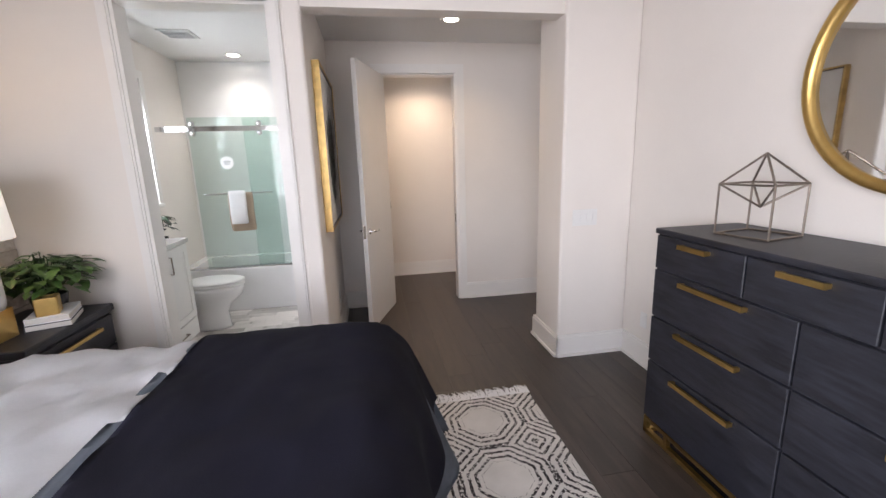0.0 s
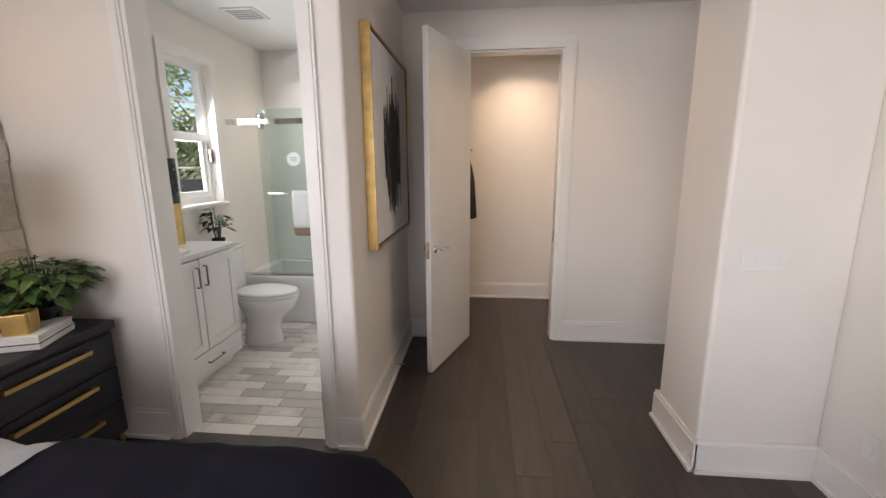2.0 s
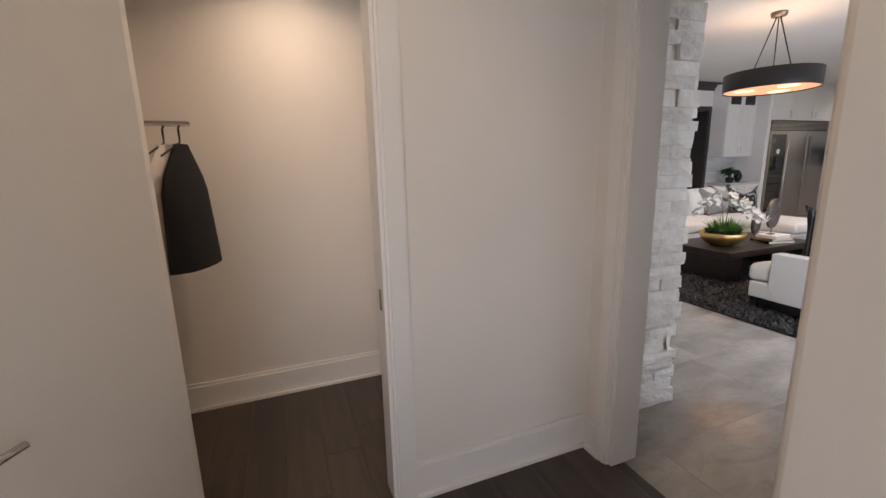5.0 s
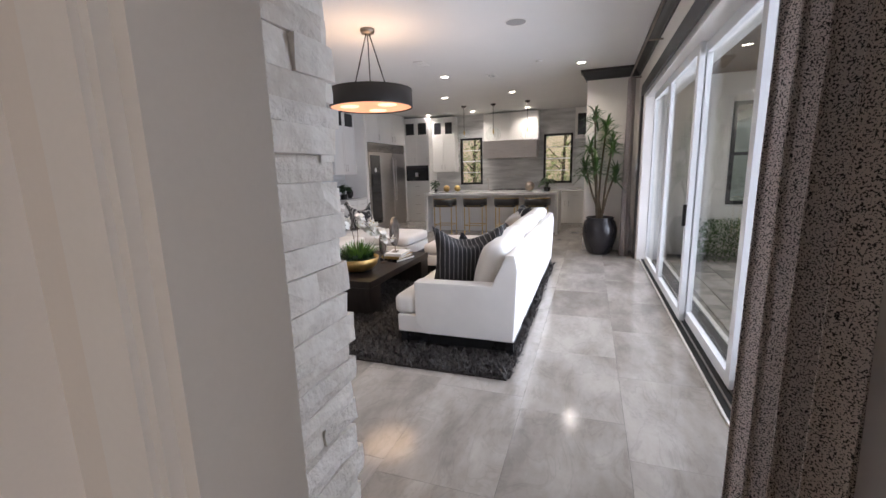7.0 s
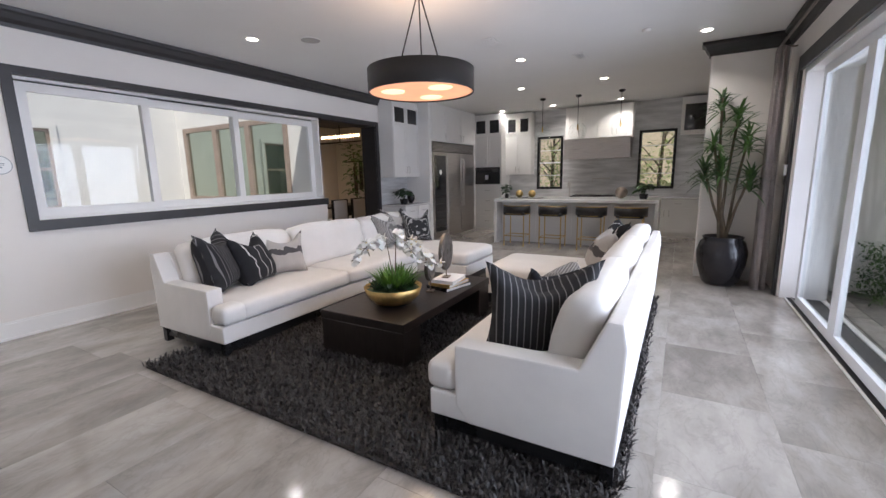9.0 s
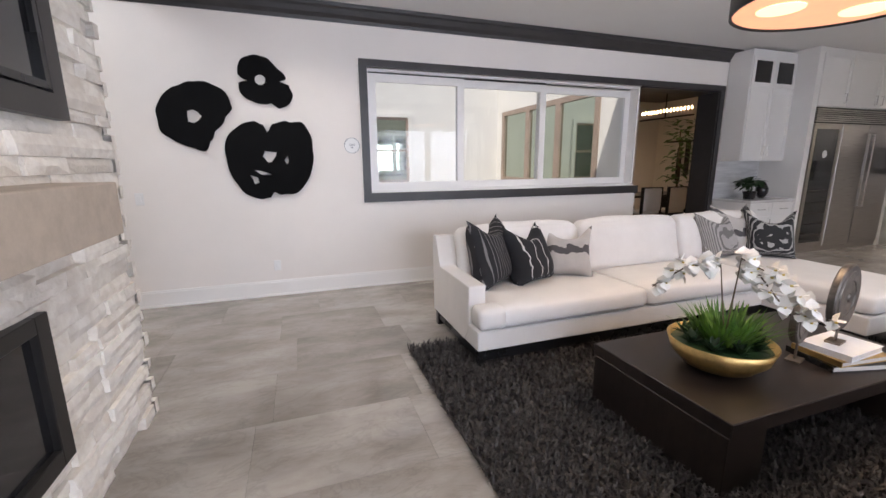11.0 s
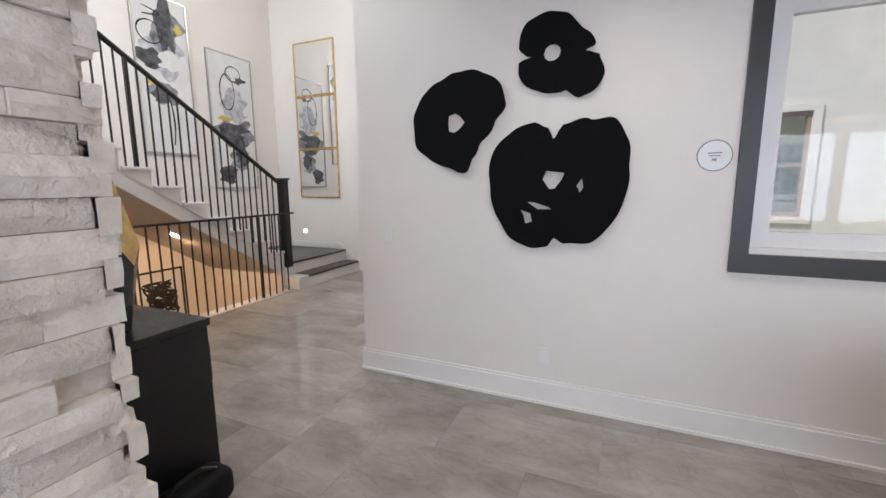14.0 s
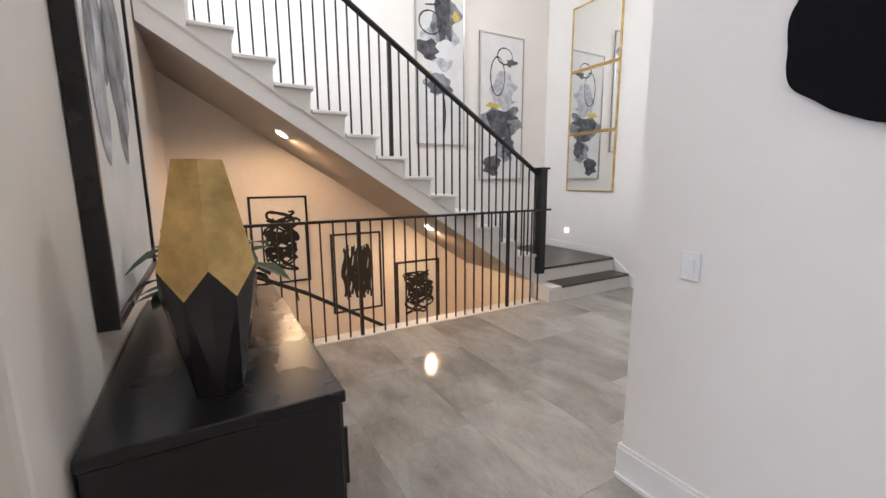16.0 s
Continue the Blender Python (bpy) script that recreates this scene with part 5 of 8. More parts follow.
def sofa(m, length, label, chaise_at, chaise_deep):
    """Local x along the sofa, y from the front (0) to the back (1.08)."""
    s = thing("sofa", m, label, "sofa", "white sofas in the great room")
    d, arm, low = 1.08, 0.135, 0.145
    c0, c1 = chaise_at
    left = c1 > length / 2
    part("seat_frame", bx(B(), 0.0, length, 0.0, d - 0.10, low, 0.30, 0.012), SOFA, s)
    part("chaise_frame", bx(B(), c0, c1, -chaise_deep, 0.02, low, 0.30, 0.012), SOFA, s)
    x = 0.0 if left else length - arm
    part("arm", side_panel(x - 0.004, x + arm + 0.004, [(0.17, low + 0.1), (0.17, 0.60), (0.84, 0.605), (0.96, 0.865), (1.03, 0.862), (1.05, 0.74), (1.02, low), (0.25, low)]), SOFA, s)
    b0, b1 = (arm, length) if left else (0.0, length - arm)
    part("back_frame", side_panel(b0, b1, [(0.78, 0.28), (0.84, 0.605), (0.96, 0.855), (1.03, 0.852), (1.05, 0.74), (1.02, low), (0.90, low)]), SOFA, s)
    lo, hi = (arm, c0) if left else (c1, length - arm)
    half = (lo + hi) / 2
    for i, (a, b) in enumerate(((lo, half), (half, hi))):
        cu = soft(B(), a + 0.004, b - 0.004, -0.03, d - 0.3, 0.30, 0.475, 0.055, 8, (0, 0.01, 0.02), 0.006, i)
        if (i == 0) == left:
            u0, u1 = (0.002, arm + 0.10) if left else (length - arm - 0.10, length - 0.002)
            q = soft(B(), u0, u1, -0.03, 0.165, 0.302, 0.470, 0.05, 8, (0, 0.006, 0.008), 0.003, i)
            me_ = bpy.data.meshes.new("corner")
            q.to_mesh(me_)
            q.free()
            cu.from_mesh(me_)
            bpy.data.meshes.remove(me_)
        part("seat_cushion", cu, SOFA, s, smooth=True)
    part("seat_cushion", soft(B(), c0 + 0.004, c1, -chaise_deep - 0.01, d - 0.3, 0.30, 0.475, 0.06, 10, (0, 0.01, 0.02), 0.006, 7), SOFA, s, smooth=True)
    for i in range(3):
        a, b = b0 + (b1 - b0) * i / 3, b0 + (b1 - b0) * (i + 1) / 3
        cu = soft(B(), a + 0.004, b - 0.004, d - 0.47, d - 0.25, 0.46, 0.945, 0.09, 12, (0, 0.035, 0.02), 0.018, i + 4)
        for v in cu.verts:
            v.co.y += 0.26 * (v.co.z - 0.46)
            v.co.z += 0.018 * noise.noise((v.co.x * 3.1, v.co.y * 4, 2.0 + i)) * (v.co.z > 0.8)
        part("back_cushion", cu, SOFA, s, smooth=True)
    base = boxes((0.03, length - 0.03, 0.035, 0.075, 0.055, low), (0.03, length - 0.03, 0.955, 0.995, 0.055, low), (0.03, 0.07, 0.075, 0.955, 0.055, low), (length - 0.07, length - 0.03, 0.075, 0.955, 0.055, low),
                 (c0 + 0.03, c1 - 0.03, -chaise_deep + 0.035, -chaise_deep + 0.075, 0.055, low), (c0 + 0.03, c0 + 0.07, -chaise_deep + 0.075, 0.035, 0.055, low), (c1 - 0.07, c1 - 0.03, -chaise_deep + 0.075, 0.035, 0.055, low))
    part("base_rail", base, BLACK, s, "black wooden base")
    for x in (0.015, length / 2, length - 0.075):
        for y in (0.02, 0.955):
            part("leg", bx(B(), x, x + 0.06, y, y + 0.06, 0.0, low), BLACK, s)
    for x in (c0 + 0.02, c1 - 0.08):
        part("leg", bx(B(), x, x + 0.06, -chaise_deep + 0.02, -chaise_deep + 0.08, 0.0, low), BLACK, s)
    return s


sofa(at(5.07, 7.80), 3.95, "long white sectional sofa below the pass-through", (3.0, 3.95), 0.80)
sofa(at(8.45, 5.72, 0, 180), 3.42, "white sectional sofa with its back to the glass doors", (0.0, 0.95), 0.75)

SEAT = 0.475
for x, y, z, rz, rx, w, h, mtl, lab in (
        (5.50, 8.33, SEAT, 38, -16, 0.56, 0.56, STRIPE, "black pinstripe throw pillow on the sofa"),
        (5.83, 8.26, SEAT, 22, -22, 0.48, 0.50, ZIGZAG, "black throw pillow with white zigzag lines"),
        (6.20, 8.33, SEAT, -28, -24, 0.48, 0.46, PLAID, "grey and cream plaid throw pillow"),
        (8.25, 8.38, SEAT, 12, -22, 0.56, 0.50, HERRING, "grey herringbone throw pillow"),
        (8.58, 8.45, SEAT, -5, -18, 0.54, 0.54, PLAID, "grey and cream plaid throw pillow"),
        (8.72, 8.20, SEAT, -40, -20, 0.50, 0.50, SPOTS, "black and grey mottled throw pillow"),
        (5.50, 5.22, SEAT, 118, -16, 0.66, 0.56, STRIPE, "large black pinstripe throw pillow on the sofa"),
        (5.86, 5.26, SEAT, 138, -24, 0.54, 0.50, ZIGZAG, "black throw pillow with white zigzag lines"),
        (6.18, 5.38, SEAT, 178, -26, 0.50, 0.40, HERRING, "grey herringbone lumbar pillow"),
        (7.75, 5.28, SEAT, 192, -22, 0.50, 0.46, PLAID, "grey and cream plaid throw pillow"),
        (8.10, 5.22, SEAT, 200, -20, 0.50, 0.52, ZIGZAG, "black throw pillow with white zigzag lines")):
    solo("throw_pillow", pillow(w, h * 1.10, 0.27, dent=0.17), mtl, at(x, y, z - 0.01, rz, rx), lab, "pillow", "sofa pillows", smooth=True)

ctb = thing("coffee_table", at(6.44, 6.755), "low dark espresso wooden coffee table", "coffee table")
part("tabletop", bx(B(), -0.835, 0.835, -0.445, 0.445, 0.32, 0.395, 0.004, 1), DARKWOOD, ctb)
for x in (-0.835, 0.585):
    part("slab_leg", bx(B(), x, x + 0.25, -0.435, 0.435, 0.0, 0.32, 0.004, 1), DARKWOOD, ctb)

bw = thing("planter_bowl", at(6.04, 6.72, 0.395), "hammered gold bowl with succulents and white orchids", "planter")
part("bowl", lathe(B(), [(0.10, 0.0), (0.175, 0.025), (0.235, 0.085), (0.262, 0.165), (0.253, 0.167), (0.225, 0.09), (0.16, 0.04)], n=48), GOLD, bw, "hammered gold bowl", True)
part("moss", lathe(B(), [(0.245, 0.13), (0.18, 0.15), (0.08, 0.165), (0.0005, 0.17)], n=24), LEAFDARK, bw)
random.seed(21)
gr, suc = B(), B()
for i in range(260):
    a, r = random.uniform(0, 6.283), 0.13 * math.sqrt(random.random())
    q, l = random.uniform(0.10, 0.95), random.uniform(0.12, 0.25)
    c = (0.03 + r * math.cos(a), r * math.sin(a), 0.15)
    leaf(gr, c, (c[0] + q * l * math.cos(a), c[1] + q * l * math.sin(a), 0.15 + l * (1 - 0.3 * q)), 0.019, 0.02)
for k in range(9):
    ca, cr = k * 0.72, 0.17
    cx, cy = cr * math.cos(ca), cr * math.sin(ca)
    for i in range(16):
        a, t = i * 2.4, i / 16
        l = 0.045 + 0.03 * t
        leaf(suc, (cx, cy, 0.15), (cx + l * math.cos(a), cy + l * math.sin(a), 0.15 + 0.075 * (1 - t) + 0.01), 0.032, 0.0, 0.4)
part("grass_tuft", gr, FRESHLEAF, bw, "fresh green grassy tuft")
part("succulent", suc, LEAFDARK, bw)
st, fl, ce = B(), B(), B()
for end, peak, count in ((Vector((-0.20, 0.30, 0.40)), Vector((-0.02, 0.04, 0.58)), 15), (Vector((0.24, -0.33, 0.33)), Vector((0.03, -0.03, 0.62)), 20), (Vector((0.06, -0.22, 0.44)), Vector((0.07, 0.0, 0.55)), 10)):
    foot = Vector((0.03, 0.0, 0.15))
    arc = [foot, foot.lerp(peak, 0.6), peak, peak.lerp(end, 0.5) + Vector((0, 0, 0.05)), end]
    tube(st, arc, 0.004, 5)
    for i in range(count):
        q = 2 + 2 * i / (count - 1)
        k = min(3, int(q))
        p = arc[k].lerp(arc[k + 1], q - k) + Vector([random.uniform(-0.035, 0.035) for _ in range(3)])
        face = random.uniform(-1.9, -0.2)
        for j in range(5):
            b = j * 1.257 + random.uniform(-0.2, 0.2)
            n = random.uniform(0.050, 0.066)
            out = Vector((math.cos(face) * 0.012, math.sin(face) * 0.012, -0.004))
            leaf(fl, p, p + out + Vector((-math.sin(face) * n * math.cos(b), math.cos(face) * n * math.cos(b), n * math.sin(b))), 0.064, 0, 0.12, 3)
        bmesh.ops.create_icosphere(ce, subdivisions=1, radius=0.008, matrix=Matrix.Translation(p + Vector((math.cos(face) * 0.012, math.sin(face) * 0.012, 0))))
part("orchid_stems", st, STEM, bw)
part("orchid_petals", fl, PETAL, bw, "white orchid blossoms")
tagged(part("orchid_centres", ce, YELLOW, bw), kind="stuff")

for k, (w, dd, h, mtl, rz) in enumerate(((0.38, 0.28, 0.035, BLACK, -14), (0.36, 0.26, 0.032, GOLD, -6), (0.33, 0.24, 0.035, LINEN, 4))):
    z = 0.395 + (0, 0.035, 0.067)[k]
    bk = thing("book", at(6.76, 6.54, z, rz), "hardback book stacked on the coffee table", "book", "coffee table books")
    part("page_block", boxes((-w / 2 + 0.004, w / 2 - 0.006, -dd / 2 + 0.006, dd / 2 - 0.006, 0.004, h - 0.004)), PAPER, bk)
    part("cover", boxes((-w / 2, w / 2, -dd / 2, dd / 2, 0, 0.004), (-w / 2, w / 2, -dd / 2, dd / 2, h - 0.004, h - 0.0005), (-w / 2, -w / 2 + 0.004, -dd / 2, dd / 2, 0.004, h - 0.004)), mtl, bk)
for x, y, z, r, hh, rz in ((6.52, 6.62, 0.395, 0.14, 0.11, 16), (6.74, 6.56, 0.497, 0.19, 0.08, 12)):
    ds = thing("disc_sculpture", at(x, y, z, rz), "dark metal disc sculpture on a stand", "sculpture", "disc sculptures")
    part("foot", bx(B(), -0.05, 0.05, -0.035, 0.035, 0, 0.012, 0.002, 1), BRONZE, ds)
    part("post", tube(B(), [(0, 0, 0.012), (0, 0, hh + 0.02)], 0.007, 8), BRONZE, ds)
    bm = B()
    tr = Matrix.Translation((0, 0, hh + r)) @ Matrix.Rotation(math.pi / 2, 4, "X")
    lathe(bm, [(r * 0.10, -0.030), (r * 0.14, -0.022), (r * 0.5, -0.020), (r * 0.52, -0.025), (r * 0.78, -0.025), (r * 0.80, -0.020), (r * 0.96, -0.020), (r, -0.012), (r, 0.012), (r * 0.96, 0.020), (r * 0.80, 0.020), (r * 0.78, 0.025), (r * 0.52, 0.025), (r * 0.5, 0.020), (r * 0.14, 0.022), (r * 0.10, 0.030)], n=44)
    bm.transform(tr)
    part("disc", bm, AGEDDISC, ds, "grooved grey-brown metal disc")

# shag rug
rg = thing("shag_rug", at(6.63, 6.49), "thick charcoal shag rug under the sofas", "rug")
part("backing", bx(B(), -1.95, 1.95, -1.80, 1.80, 0.0, 0.012), SHAG, rg)
rng = np.random.default_rng(5)
N = 76000
ex = rng.uniform(-1.96, 1.96, N)
ey = rng.uniform(-1.83, 1.83, N)
near = (ex < 0.2) | (rng.random(N) < 0.55)
ex, ey = ex[near], ey[near]
N = len(ex)
ang, lng, wid, lean = rng.uniform(0, 6.283, N), rng.uniform(0.035, 0.07, N), rng.uniform(0.0035, 0.0065, N), rng.uniform(0.4, 1.2, N)
dx, dy = np.cos(ang), np.sin(ang)
hor, ver = lng * np.sin(lean), lng * np.cos(lean)
base = np.stack([ex, ey, np.full(N, 0.01)], 1)
sidev = np.stack([-dy * wid, dx * wid, np.zeros(N)], 1)
midp = base + np.stack([dx * hor * 0.4, dy * hor * 0.4, ver * 0.7], 1)
tipp = base + np.stack([dx * hor, dy * hor, ver], 1)
verts = np.stack([base - sidev, base + sidev, midp + sidev, midp - sidev, tipp], 1).reshape(-1, 3) * K
idx = np.arange(N)[:, None] * 5
me = bpy.data.meshes.new("pile")
me.from_pydata(verts.tolist(), [], np.concatenate([idx + [0, 1, 2], idx + [0, 2, 3], idx + [3, 2, 4]]).tolist())
me.materials.append(SHAG)
pile = new("shag", me)
pile.parent = rg
tagged(pile, "long charcoal shag strands", kind="stuff")

# drum chandelier
ch = thing("chandelier", at(6.635, 6.733, G), "black drum chandelier with a glowing diffuser", "chandelier")
R, ZB, ZT = 0.503, -0.90, -0.69
part("drum", lathe(B(), [(R, ZB), (R, ZT), (R - 0.012, ZT), (R - 0.012, ZB), (R, ZB)], n=64, cap=False), IRON, ch, "black metal drum", True)
part("diffuser", cyl(B(), 0, 0, ZB + 0.012, ZB + 0.018, R - 0.014, n=64), DIFFUSER, ch, "glowing fabric diffuser")
part("canopy", lathe(B(), [(0.02, -0.06), (0.075, -0.05), (0.085, -0.02), (0.085, 0.0)], n=28), BRONZE, ch, smooth=True)
for k in range(3):
    a = 2 * math.pi * k / 3 + 0.5
    part("rod", tube(B(), [(0.02 * math.cos(a), 0.02 * math.sin(a), -0.05), (0.44 * R * math.cos(a), 0.44 * R * math.sin(a), ZT)], 0.007, 6), IRON, ch)
    part("spoke", tube(B(), [(0.02 * math.cos(a), 0.02 * math.sin(a), ZT - 0.004), ((R - 0.013) * math.cos(a), (R - 0.013) * math.sin(a), ZT - 0.004)], 0.006, 6), IRON, ch)
for k in range(3):
    a = 2 * math.pi * k / 3 + 0.2
    x, y = 0.27 * math.cos(a), 0.27 * math.sin(a)
    part("bulb_glow", cyl(B(), x, y, ZB + 0.006, ZB + 0.0115, 0.11, n=28), BULBGLOW, ch)
lamp("chandelier_down", 6.635, 6.733, G + ZB - 0.03, (6.635, 6.733, 0), 9, 0.7, 0.7, WARM, "DISK", 120)
lamp("chandelier_up", 6.635, 6.733, G + ZT + 0.01, (6.635, 6.733, 5), 5, 0.7, 0.7, WARM, "DISK")


def can_light(x, y, z, watts, colour=CAN):
    c = thing("recessed_light", at(x, y, z), "lit round recessed ceiling light with white trim", "ceiling light", "recessed lights")
    part("trim_ring", lathe(B(), [(0.062, -0.003), (0.09, -0.006), (0.095, 0.0), (0.06, 0.0), (0.062, -0.003)], n=28, cap=False), PLASTIC, c)
    part("lens", cyl(B(), 0, 0, -0.004, -0.001, 0.062, n=24), GLOW, c)
    if watts:
        lamp("can", x, y, z - 0.012, (x, y, 0), watts, 0.11, 0.11, colour, "DISK", 125)


for x, y in ((6.655, 9.146), (9.409, 6.718), (11.433, 7.415), (11.449, 5.856), (9.433, 4.367), (14.0, 8.829), (13.9, 7.431), (13.9, 5.856), (4.2, 6.6), (4.0, 9.2), (6.2, 4.4)):
    can_light(x, y, G - 0.002, 11 if x > 11 else 8)
can_light(0.985, 4.035, 2.773, 2.4, (1.0, 0.68, 0.34))
can_light(-1.18, 5.362, 2.778, 2.4)
can_light(0.9, 5.45, 2.773, 6, (1.0, 0.76, 0.55))
for x, y in ((7.111, 5.044), (7.061, 8.593)):
    sp = thing("ceiling_speaker", at(x, y, G - 0.002), "round white in-ceiling speaker grille", "speaker", "ceiling speakers")
    part("grille", cyl(B(), 0, 0, -0.006, 0, 0.115, n=36), GRILLE, sp)
    part("rim", lathe(B(), [(0.115, -0.008), (0.125, -0.006), (0.125, 0.0), (0.115, 0.0), (0.115, -0.008)], n=36, cap=False), TRIM, sp)
for x, y, z, w, h in ((8.356, 6.745, G - 0.002, 0.30, 0.16), (9.689, 5.917, G - 0.002, 0.32, 0.18), (-1.42, 4.62, 2.778, 0.27, 0.27)):
    vt = thing("ceiling_vent", at(x, y, z), "white louvred ceiling vent", "vent", "ceiling vents")
    part("vent_frame", boxes((-w / 2, w / 2, -h / 2, -h / 2 + 0.02, -0.01, 0), (-w / 2, w / 2, h / 2 - 0.02, h / 2, -0.01, 0), (-w / 2, -w / 2 + 0.02, -h / 2 + 0.02, h / 2 - 0.02, -0.01, 0), (w / 2 - 0.02, w / 2, -h / 2 + 0.02, h / 2 - 0.02, -0.01, 0)), PLASTIC, vt)
    part("backing", boxes((-w / 2 + 0.02, w / 2 - 0.02, -h / 2 + 0.02, h / 2 - 0.02, -0.002, -0.0005)), GREYINK, vt)
    for k in range(6):
        y0 = -h / 2 + 0.03 + (h - 0.06) * k / 5
        part("slat", boxes((-w / 2 + 0.02, w / 2 - 0.02, y0 - 0.006, y0 + 0.006, -0.009, -0.003)), PLASTIC, vt)
sm = thing("smoke_detector", at(9.0, 5.0, G - 0.002), "small round white smoke detector", "smoke detector")
part("shell", lathe(B(), [(0.045, -0.03), (0.055, -0.015), (0.055, 0.0)], n=24), PLASTIC, sm)


def curtain(name, x0, x1, y, z1, label, folds, mtl):
    cu = thing(name, at((x0 + x1) / 2, y, 0), label, "curtain")
    bm = B()
    w = x1 - x0
    n = folds * 10
    rows = []
    for j in range(9):
        s = j / 8
        row = []
        for i in range(n + 1):
            u = i / n
            a = u * folds * 2 * math.pi
            depth = 0.075 * (0.75 + 0.25 * s)
            row.append(bm.verts.new(((u - 0.5) * w * (0.9 + 0.1 * s) + 0.02 * math.sin(a * 2), depth * math.sin(a) + 0.01 * noise.noise((u * 9, s * 3, 1)), 0.015 + (z1 - 0.015) * (1 - s))))
        rows.append(row)
    for a, b in zip(rows, rows[1:]):
        for i in range(n):
            bm.faces.new((a[i], b[i], b[i + 1], a[i + 1]))
    bmesh.ops.solidify(bm, geom=bm.faces[:], thickness=0.006)
    part("panel", bm, mtl, cu, smooth=True)


curtain("curtain", 2.92, 3.56, 3.62, 2.93, "dark mottled floor-length curtain beside the doorway", 4, LEOPARD)
curtain("curtain", 9.48, 9.80, 3.58, 2.93, "dark mottled floor-length curtain at the far end", 4, LEOPARD)
cr = thing("curtain_rod", at(0, 3.60, 2.955), "slim bronze curtain rod on brackets", "curtain rod")
part("rod", tube(B(), [(2.85, 0, 0), (9.8, 0, 0)], 0.014), BRONZE, cr)
for x in (2.9, 5.2, 7.6, 9.75):
    part("bracket", tube(B(), [(x, 0, 0), (x, -0.175, 0)], 0.009, 6), BRONZE, cr)

# tall dracaena
dp = thing("potted_dracaena", at(9.72, 3.98), "tall dracaena in a glossy dark urn", "plant")
part("pot", lathe(B(), [(0.17, 0.0), (0.21, 0.04), (0.28, 0.28), (0.295, 0.45), (0.26, 0.58), (0.22, 0.62), (0.24, 0.65), (0.225, 0.655), (0.205, 0.62)], n=40), POT, dp, "glossy dark urn", True)
part("soil", cyl(B(), 0, 0, 0.58, 0.61, 0.205), SOIL, dp)
random.seed(31)
for k, (tx, ty, tz) in enumerate(((-0.16, 0.10, 1.62), (0.05, -0.05, 2.25), (0.02, 0.20, 1.95), (-0.12, -0.22, 1.45), (0.10, 0.14, 2.45), (-0.10, -0.16, 1.95), (-0.02, 0.28, 1.55))):
    base = Vector((0.03 * math.cos(k), 0.05 * math.sin(k * 2), 0.6))
    part("cane", tube(B(), [base, base.lerp(Vector((tx, ty, tz)), 0.5) + Vector((0.02, 0.02, 0)), (tx, ty, tz)], 0.020, 7, 0.7), STEM, dp)
    bm = B()
    for i in range(52):
        a, el = random.uniform(0, 6.283), random.uniform(-0.35, 1.35)
        l = random.uniform(0.26, 0.42) * (0.85 if el > 0.9 else 1)
        p0 = Vector((tx, ty, tz - random.uniform(0, 0.22)))
        leaf(bm, p0, p0 + Vector((l * math.cos(a) * math.cos(el) * 0.85, l * math.sin(a) * math.cos(el) * 0.85, l * math.sin(el))), 0.034, 0.10, 0.35, 4)
    part("leaf_head", bm, LEAF, dp)
th = thing("wall_thermostat", at(9.41, 3.452, 1.5, 180), "small white alarm keypad with a cord", "thermostat")
part("shell", bx(B(), -0.035, 0.035, -0.025, 0, -0.05, 0.07, 0.005), PLASTIC, th)
part("cord", tube(B(), [(0, -0.012, -0.05), (0.02, -0.015, -0.12), (0, -0.012, -0.16), (-0.015, -0.012, -0.10)], 0.004, 5), RUBBER, th)


# ---- kitchen ----
def shaker(parent, x0, x1, z0, z1, y, name="door", glass=False, pull=None, mtl=None):
    """A framed cabinet front in local x and z at depth y, facing -y."""
    mtl = mtl or CABINET
    w = min(0.06, (x1 - x0) / 4)
    rim = boxes((x0, x0 + w, y - 0.02, y, z0, z1), (x1 - w, x1, y - 0.02, y, z0, z1), (x0 + w, x1 - w, y - 0.02, y, z0, z0 + w), (x0 + w, x1 - w, y - 0.02, y, z1 - w, z1))
    dd = part(name, rim, mtl, parent)
    part("pane" if glass else "panel", boxes((x0 + w, x1 - w, y - 0.012, y - 0.004, z0 + w, z1 - w)), SCREEN if glass else mtl, dd)
    if pull:
        px, pz, up = pull
        ln = (0, 0.14) if up else (0.14, 0)
        part("handle", tube(B(), [(px - ln[0] / 2, y - 0.02, pz - ln[1] / 2), (px - ln[0] / 2, y - 0.05, pz - ln[1] / 2), (px + ln[0] / 2, y - 0.05, pz + ln[1] / 2), (px + ln[0] / 2, y - 0.02, pz + ln[1] / 2)], 0.006, 6), BRASS if mtl is not CABINET else STEEL, dd)
    return dd


cu = thing("wall_cabinet", at(10.46, 10.27), "white wall cabinet with glass doors on top", "cabinet")
part("body", bx(B(), 0.0, 0.98, -0.36, 0, 1.52, 3.16, 0.004, 1), CABINET, cu)
for x0, x1 in ((0.01, 0.485), (0.495, 0.97)):
    shaker(cu, x0, x1, 1.54, 2.60, -0.36, pull=(x1 - 0.04 if x0 < 0.2 else x0 + 0.04, 1.68, True))
    shaker(cu, x0, x1, 2.63, 3.06, -0.36, glass=True)
cb = thing("base_cabinet", at(10.46, 10.27), "white coffee station base cabinet", "cabinet")
part("body", boxes((0.0, 1.02, -0.60, 0, 0.10, 0.88), (0.0, 1.02, -0.54, 0, 0.0, 0.10)), CABINET, cb)
